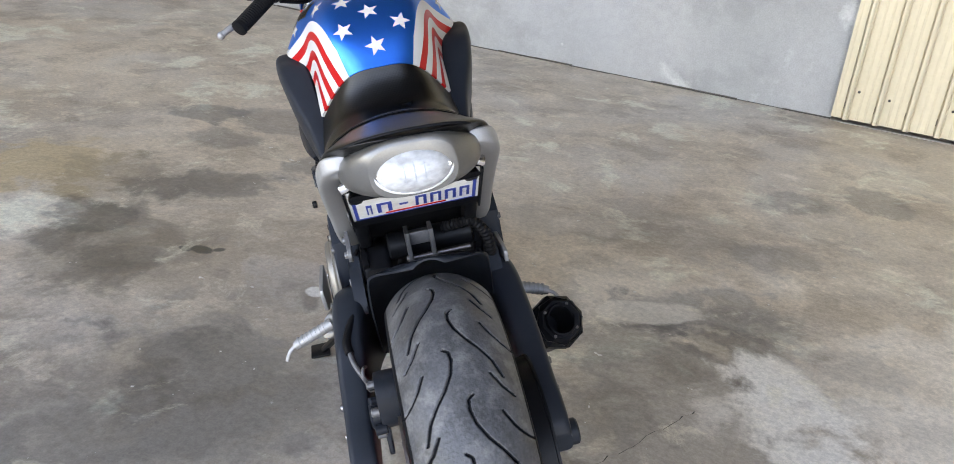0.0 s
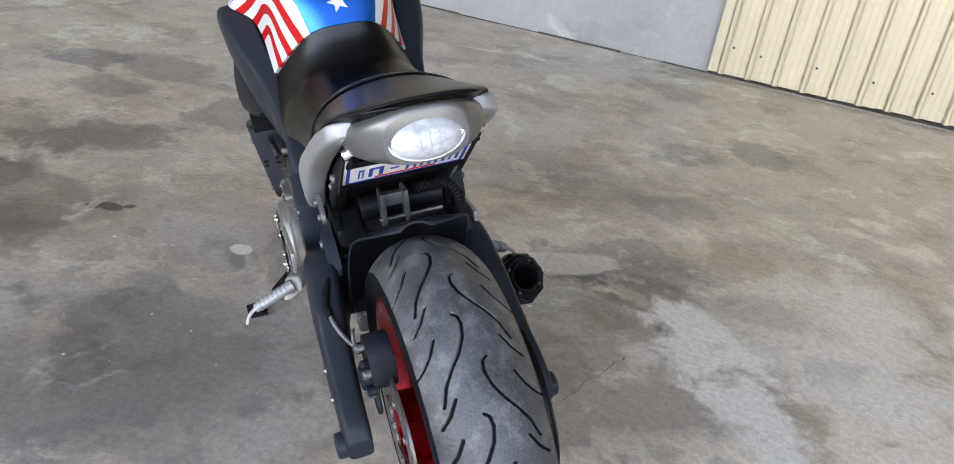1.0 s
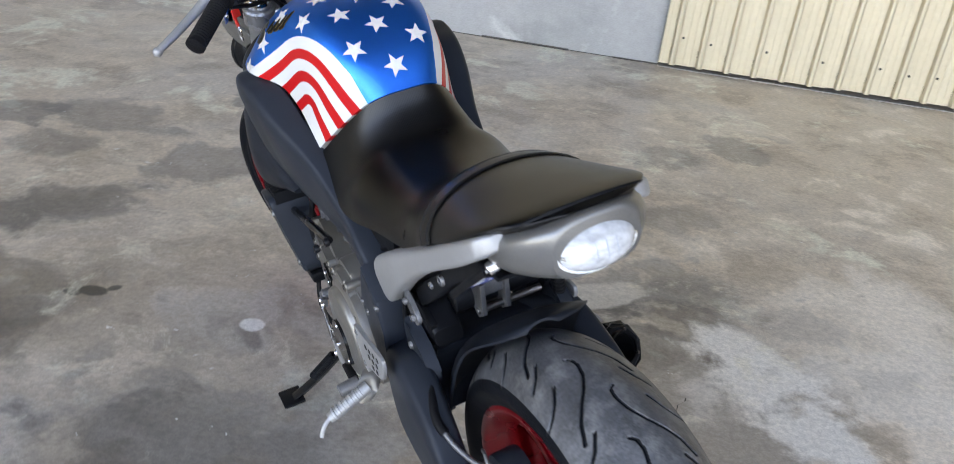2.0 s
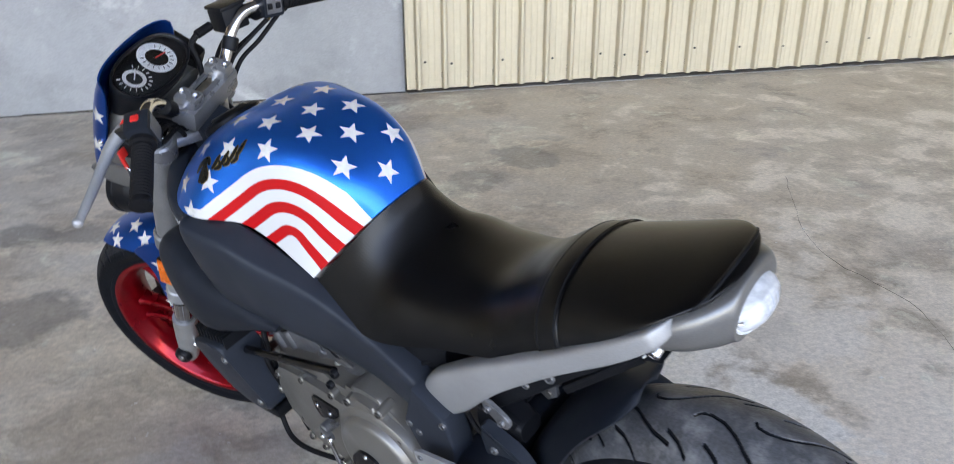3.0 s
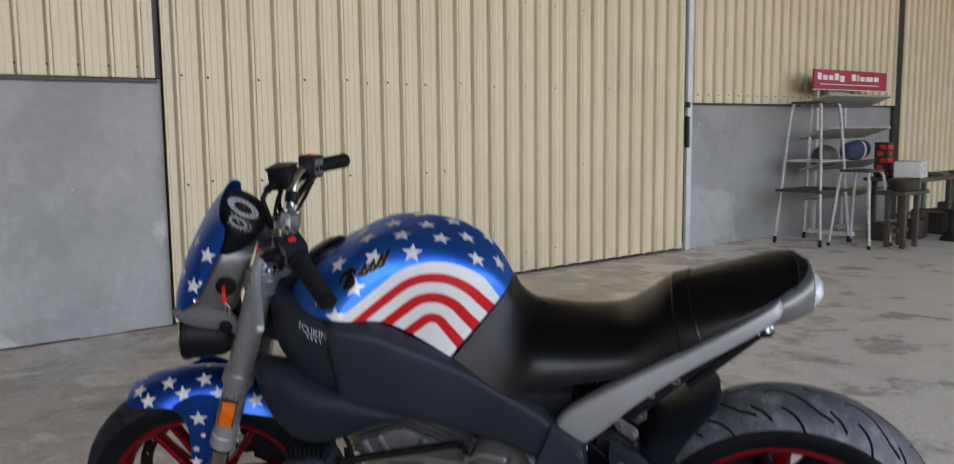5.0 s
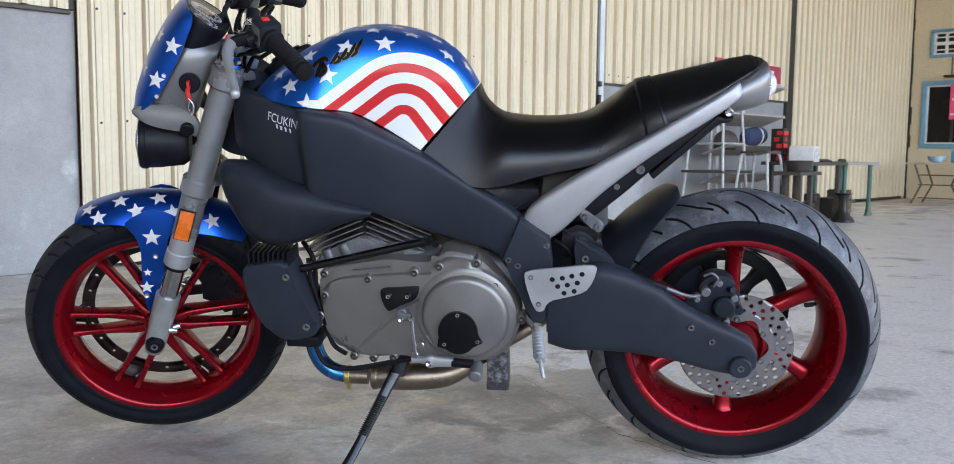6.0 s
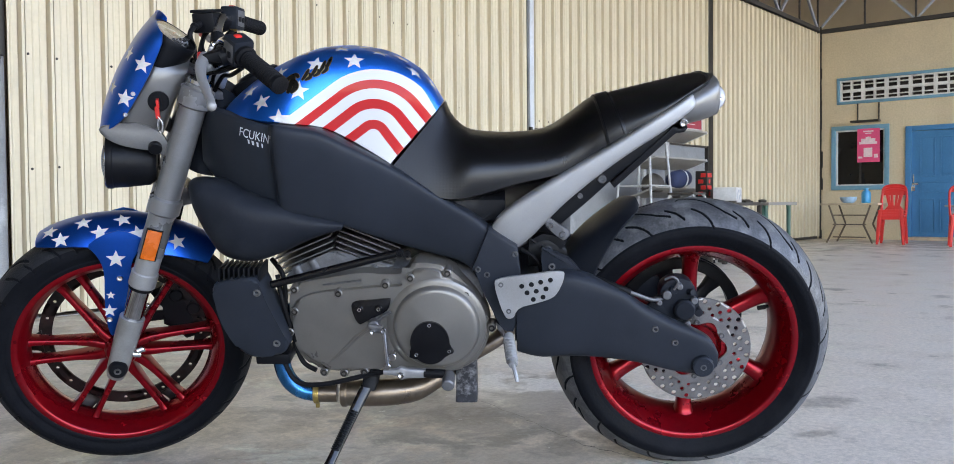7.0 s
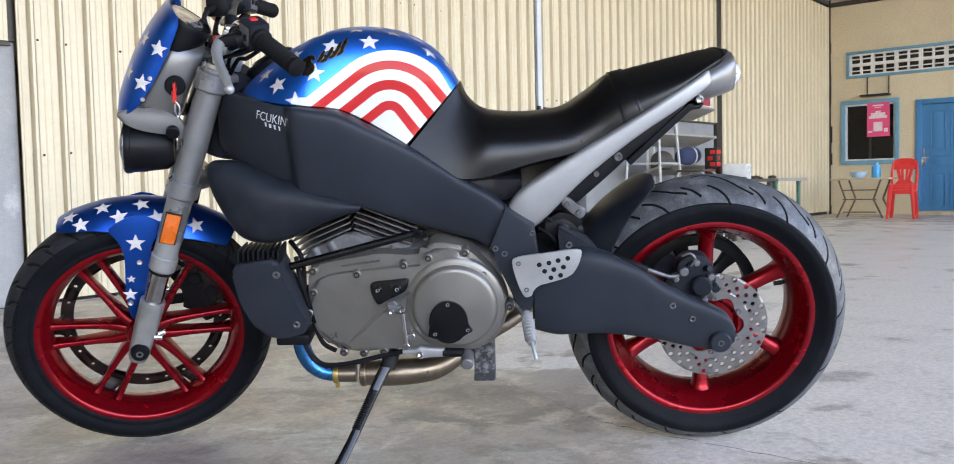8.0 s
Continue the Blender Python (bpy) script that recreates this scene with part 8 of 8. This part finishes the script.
for i in range(5):
    for j in range(3):
        if (i + j) % 2 == 0 or j == 1:
            bm = bmesh.new()
            x0 = -0.058 + j * 0.034
            box(bm, x0, x0 + 0.031, -0.1245, -0.119, 0.012 + i * 0.077, 0.062 + i * 0.077, 0.003)
            part("red_patch", bm, M_REDPLASTIC, rk)
    bm = bmesh.new()
    box(bm, -0.0645, -0.059, -0.105 + 0.03 * (i % 2), -0.045 + 0.03 * (i % 2), 0.012 + i * 0.077, 0.062 + i * 0.077, 0.003)
    part("red_patch", bm, M_REDPLASTIC, rk)


def bench(name, x0, x1, y0, y1, h, mat_leg, label, spread=0.0):
    b = thing(name, Matrix.Translation(((x0 + x1) / 2, (y0 + y1) / 2, FLOOR_Z)), label, "table")
    w, d = (x1 - x0) / 2, (y1 - y0) / 2
    bm = bmesh.new()
    box(bm, -w, w, -d, d, h - 0.035, h, 0.006)
    part("tabletop", bm, M_DARKWOOD if mat_leg is M_DARKWOOD else M_BOARD, b)
    for sx in (-1, 1):
        for sy in (-1, 1):
            bm = bmesh.new()
            x = sx * (w - 0.12)
            y = sy * (d - 0.06)
            if mat_leg is M_GREENSTEEL:
                bar(bm, [(x - 0.055, h - 0.036, x + 0.055, h - 0.036, y, 0.02), (x - 0.03, h - 0.10, x + 0.03, h - 0.10, y, 0.02), (x - 0.028, 0.16, x + 0.028, 0.16, y, 0.02), (x - 0.05, 0.06, x + 0.05, 0.06, y, 0.022), (x - 0.09, 0.0, x + 0.09, 0.0, y, 0.022)], 4, 14)
            else:
                box(bm, x - 0.022, x + 0.022, y - 0.022, y + 0.022, 0, h - 0.035, 0.004)
            part("leg", bm, mat_leg, b)
    bm = bmesh.new()
    box(bm, -w + 0.12, w - 0.12, -0.02, 0.02, 0.14, 0.18, 0.004)
    part("stretcher", bm, mat_leg, b)
    return b


bench("work_bench", 6.46, 7.38, 3.98, 4.52, 0.62, M_DARKWOOD, "dark worn work bench with thick legs")
bench("work_bench", 7.42, 8.37, 4.02, 4.47, 0.62, M_GREENSTEEL, "work bench with dark green cast iron legs")
bench("side_table", 5.94, 6.42, 3.85, 4.12, 0.53, M_DARKWOOD, "small dark worn wooden side table")
bm = bmesh.new()
box(bm, -0.17, 0.17, -0.12, 0.12, 0, 0.20, 0.006)
carton = tagged(part("carton", bm, M_CARTON, m=Matrix.Translation((6.69, 4.16, 0.601)) @ Matrix.Diagonal((1.0, 1.0, 0.80, 1.0)) @ Matrix.Rotation(radians(14), 4, "Z")), "white printed carton on the bench", "box")
for x0, x1, z0, z1 in ((-0.14, -0.09, 0.05, 0.14), (-0.06, 0.03, 0.13, 0.17), (0.00, 0.06, 0.04, 0.10), (0.09, 0.14, 0.08, 0.17)):
    bm = bmesh.new()
    box(bm, x0, x1, -0.1216, -0.1205, z0, z1)
    part("print_bar", bm, M_GREYSTEEL, carton)
bm = bmesh.new()
turned(bm, [(0.0, 0.0), (0.125, 0.0), (0.135, 0.012), (0.155, 0.14), (0.162, 0.148), (0.154, 0.148), (0.128, 0.016), (0.0, 0.012)], 32, axis="z")
tagged(part("basin", bm, M_DARKWOOD, m=Matrix.Translation((6.24, 4.00, FLOOR_Z + 0.53)) @ Matrix.Diagonal((1.0, 0.8, 0.72, 1.0))), "sooty brown metal basin on the side table", "basin")
bm = bmesh.new()
bar(bm, [(-0.09, 0.30, 0.09, 0.30, 0, 0.09), (-0.05, 0.26, 0.05, 0.26, 0, 0.05), (-0.05, 0.12, 0.05, 0.12, 0, 0.05), (-0.11, 0.03, 0.11, 0.03, 0, 0.10), (-0.12, 0.0, 0.12, 0.0, 0, 0.11)], 3, 20)
tagged(part("anvil", bm, M_BLACKSTEEL, m=Matrix.Translation((6.99, 3.86, FLOOR_Z))), "dark cast iron pedestal on the floor by the bench", "tool")
for x, y, w, d, h, t in ((6.60, 4.36, 0.30, 0.22, 0.16, 5), (7.56, 4.22, 0.36, 0.26, 0.22, -8), (7.90, 4.28, 0.22, 0.22, 0.30, 10)):
    bm = bmesh.new()
    box(bm, -w / 2, w / 2, -d / 2, d / 2, 0, h, 0.008)
    crate = tagged(part("crate", bm, M_DARKWOOD, m=Matrix.Translation((x, y, FLOOR_Z)) @ Matrix.Rotation(radians(t), 4, "Z")), "dark dusty wooden crate under the bench", "crate")
    for z in (0.25, 0.62):
        bm = bmesh.new()
        box(bm, -w / 2 - 0.004, w / 2 + 0.004, -d / 2 - 0.006, -d / 2 + 0.004, h * z, h * (z + 0.2), 0.002)
        part("batten", bm, M_RUSTY, crate)
for x, y, a in ((7.14, 4.14, 10), (7.20, 4.21, -25), (7.64, 4.16, 30)):
    bm = bmesh.new()
    bar(bm, [(-0.14, 0.012, -0.14, 0.0, 0, 0.03), (0.0, 0.035, 0.0, 0.0, 0, 0.045), (0.14, 0.015, 0.14, 0.0, 0, 0.02)], 3, 12)
    tagged(part("hand_tool", bm, M_BLACKSTEEL, m=Matrix.Translation((x, y, 0.601)) @ Matrix.Rotation(radians(a), 4, "Z")), "dark hand tool lying on the bench", "tool")

for x, y, sx, sy, sz in ((6.90, 4.18, 0.28, 0.16, 0.20), (7.14, 4.26, 0.16, 0.14, 0.28)):
    bm = bmesh.new()
    box(bm, -sx / 2, sx / 2, -sy / 2, sy / 2, 0, sz, 0.02)
    tagged(part("tool_chest", bm, M_BLACKSTEEL, m=Matrix.Translation((x, y, FLOOR_Z)) @ Matrix.Rotation(radians(12), 4, "Z")), "dark dusty tool chest under the bench", "chest")

# folding table, bowl, bottle and chairs by the end wall
TX, TY, TH = 11.62, 4.33, 0.60
ft = thing("folding_table", Matrix.Translation((TX, TY, FLOOR_Z)), "low wooden folding table with crossed rusty legs", "table")
bm = bmesh.new()
box(bm, -0.28, 0.28, -0.42, 0.42, TH - 0.03, TH, 0.005)
part("tabletop", bm, M_WOOD, ft)
for x in (-0.24, 0.24):
    for sg in (-1, 1):
        bm = bmesh.new()
        rod(bm, (x, sg * 0.30, TH - 0.03), (x, sg * 0.20, 0.28), 0.014, 8)
        rod(bm, (x, sg * 0.20, 0.28), (x, sg * 0.33, 0.0), 0.014, 8)
        part("leg", bm, M_RUSTY, ft)
for z in (0.09, 0.28, 0.42):
    bm = bmesh.new()
    rod(bm, (-0.24, -0.24, z), (-0.24, 0.24, z), 0.009, 8)
    part("rung", bm, M_RUSTY, ft)
bm = bmesh.new()
turned(bm, [(0.0, 0.0), (0.07, 0.0), (0.115, 0.05), (0.125, 0.095), (0.119, 0.095), (0.105, 0.05), (0.06, 0.008), (0.0, 0.008)], 28, axis="z")
tagged(part("bowl", bm, M_BOWL, m=Matrix.Translation((TX - 0.02, TY + 0.08, TH + FLOOR_Z))), "blue and white plastic bowl on the folding table", "bowl")
bo = thing("bottle", Matrix.Translation((TX, TY - 0.17, TH + FLOOR_Z)), "cyan plastic water bottle on the folding table", "bottle")
bm = bmesh.new()
turned(bm, [(0.0, 0.0), (0.062, 0.0), (0.066, 0.01), (0.066, 0.15), (0.05, 0.18), (0.028, 0.195), (0.0, 0.195)], 24, axis="z")
part("bottle_body", bm, M_BOTTLE, bo)
bm = bmesh.new()
turned(bm, [(0.0, 0.193), (0.032, 0.193), (0.032, 0.225), (0.0, 0.225)], 20, axis="z")
part("lid", bm, M_BOTTLE, bo)


def stack_chair(m, label, group=""):
    """A moulded plastic chair that faces -x: hooped back with fan slats, dished seat, splayed legs."""
    ch = thing("plastic_chair", m, label, "chair", group)
    bm = bmesh.new()
    bar(bm, [(-0.205, 0.425, -0.205, 0.375, 0, 0.165), (-0.19, 0.435, -0.19, 0.400, 0, 0.185), (-0.05, 0.425, -0.05, 0.412, 0, 0.19), (0.14, 0.418, 0.14, 0.404, 0, 0.175), (0.19, 0.43, 0.19, 0.40, 0, 0.165)], 5, 24)
    part("seat", bm, M_REDPLASTIC, ch)
    bm = bmesh.new()
    hoop = [(0.17, 0.168, 0.40), (0.20, 0.176, 0.55), (0.235, 0.178, 0.70), (0.255, 0.160, 0.785), (0.262, 0.105, 0.822), (0.264, 0.0, 0.832)]
    hoop = hoop + [(x, -y, z) for x, y, z in hoop[-2::-1]]
    tube(bm, hoop, 0.0165, 10, 5)
    bar(bm, [(0.270, 0.825, 0.250, 0.825, 0, 0.095), (0.264, 0.775, 0.246, 0.775, 0, 0.150), (0.262, 0.745, 0.246, 0.745, 0, 0.155)], 4, 20)
    part("backrest", bm, M_REDPLASTIC, ch)
    for y0, y1 in ((-0.030, -0.105), (-0.012, -0.038), (0.012, 0.038), (0.030, 0.105)):
        bm = bmesh.new()
        bar(bm, [(0.192, 0.40, 0.180, 0.40, y0, 0.014), (0.225, 0.58, 0.212, 0.58, (y0 + y1) / 2, 0.015), (0.256, 0.76, 0.244, 0.76, y1, 0.019)], 4, 12)
        part("slat", bm, M_REDPLASTIC, ch)
    bm = bmesh.new()
    bar(bm, [(0.195, 0.50, 0.183, 0.50, 0, 0.085), (0.190, 0.42, 0.178, 0.42, 0, 0.150)], 4, 16)
    part("back_panel", bm, M_REDPLASTIC, ch)
    for sy in (-1, 1):
        for sx in (-1, 1):
            bm = bmesh.new()
            bar(bm, [(sx * 0.18 - 0.034, 0.42, sx * 0.18 + 0.034, 0.42, sy * 0.150, 0.030), (sx * 0.20 - 0.026, 0.20, sx * 0.20 + 0.026, 0.20, sy * 0.168, 0.024), (sx * 0.215 - 0.020, 0.0, sx * 0.215 + 0.020, 0.0, sy * 0.180, 0.019)], 4, 12)
            part("leg", bm, M_REDPLASTIC, ch)
    return ch


CHAIR = Matrix.Translation((11.36, 3.725, FLOOR_Z)) @ Matrix.Rotation(radians(8), 4, "Z") @ Matrix.Diagonal((1.0, 0.96, 0.955, 1.0))
first = stack_chair(CHAIR, "bright red plastic chair in a stack by the blue door", "stacked red chairs")
for i in range(1, 4):
    copy_thing(first, CHAIR @ Matrix.Translation((0.006 * i, 0, 0.036 * i)))
stack_chair(Matrix.Translation((11.10, 2.735, FLOOR_Z)) @ Matrix.Rotation(radians(14), 4, "Z"), "single bright red plastic chair beside a small table")
st2 = thing("side_table", Matrix.Translation((11.75, 2.80, FLOOR_Z)), "small table with a pale top and thin steel legs", "table")
bm = bmesh.new()
box(bm, -0.30, 0.30, -0.40, 0.26, 0.535, 0.562, 0.004)
part("tabletop", bm, M_BOARD, st2)
for x in (-0.26, 0.26):
    for y in (-0.36, 0.17):
        bm = bmesh.new()
        rod(bm, (x, y, 0), (x, y * 0.96, 0.54), 0.012, 8)
        part("leg", bm, M_GREYSTEEL, st2)
bm = bmesh.new()
turned(bm, [(0.0, 0.0), (0.085, 0.0), (0.092, 0.01), (0.092, 0.085), (0.097, 0.09), (0.090, 0.09), (0.086, 0.012), (0.0, 0.010)], 28, axis="z")
tagged(part("cooking_pot", bm, M_STEEL, m=Matrix.Translation((11.66, 2.87, FLOOR_Z + 0.562))), "dull steel pot standing on the small table", "pot")

po = thing("poster", Matrix(), "pink paper poster with pale print on the window", "poster")
bm = bmesh.new()
box(bm, END_X - 0.035, END_X - 0.033, 4.31, 4.66, 1.25, 1.80)
part("poster_sheet", bm, M_PINK, po)
for y0, y1, z0, z1 in ((4.41, 4.57, 1.745, 1.765), (4.44, 4.54, 1.715, 1.73), (4.35, 4.63, 1.545, 1.585), (4.38, 4.60, 1.585, 1.635), (4.45, 4.53, 1.635, 1.665), (4.425, 4.56, 1.335, 1.485), (4.34, 4.40, 1.32, 1.38), (4.58, 4.645, 1.315, 1.345)):
    bm = bmesh.new()
    box(bm, END_X - 0.0365, END_X - 0.035, y0, y1, z0, z1)
    part("poster_print", bm, M_POSTERPALE, po)
sh = thing("wall_shelf", Matrix(), "small hanging iron shelf above the window", "shelf")
bm = bmesh.new()
box(bm, END_X - 0.16, END_X - 0.005, 4.30, 4.74, 1.905, 1.935, 0.004)
part("board", bm, M_BLACKSTEEL, sh)
for y in (4.33, 4.66):
    bm = bmesh.new()
    rod(bm, (END_X - 0.02, y, 1.93), (END_X - 0.02, y, 2.22), 0.010, 6)
    part("hanger", bm, M_BLACKSTEEL, sh)
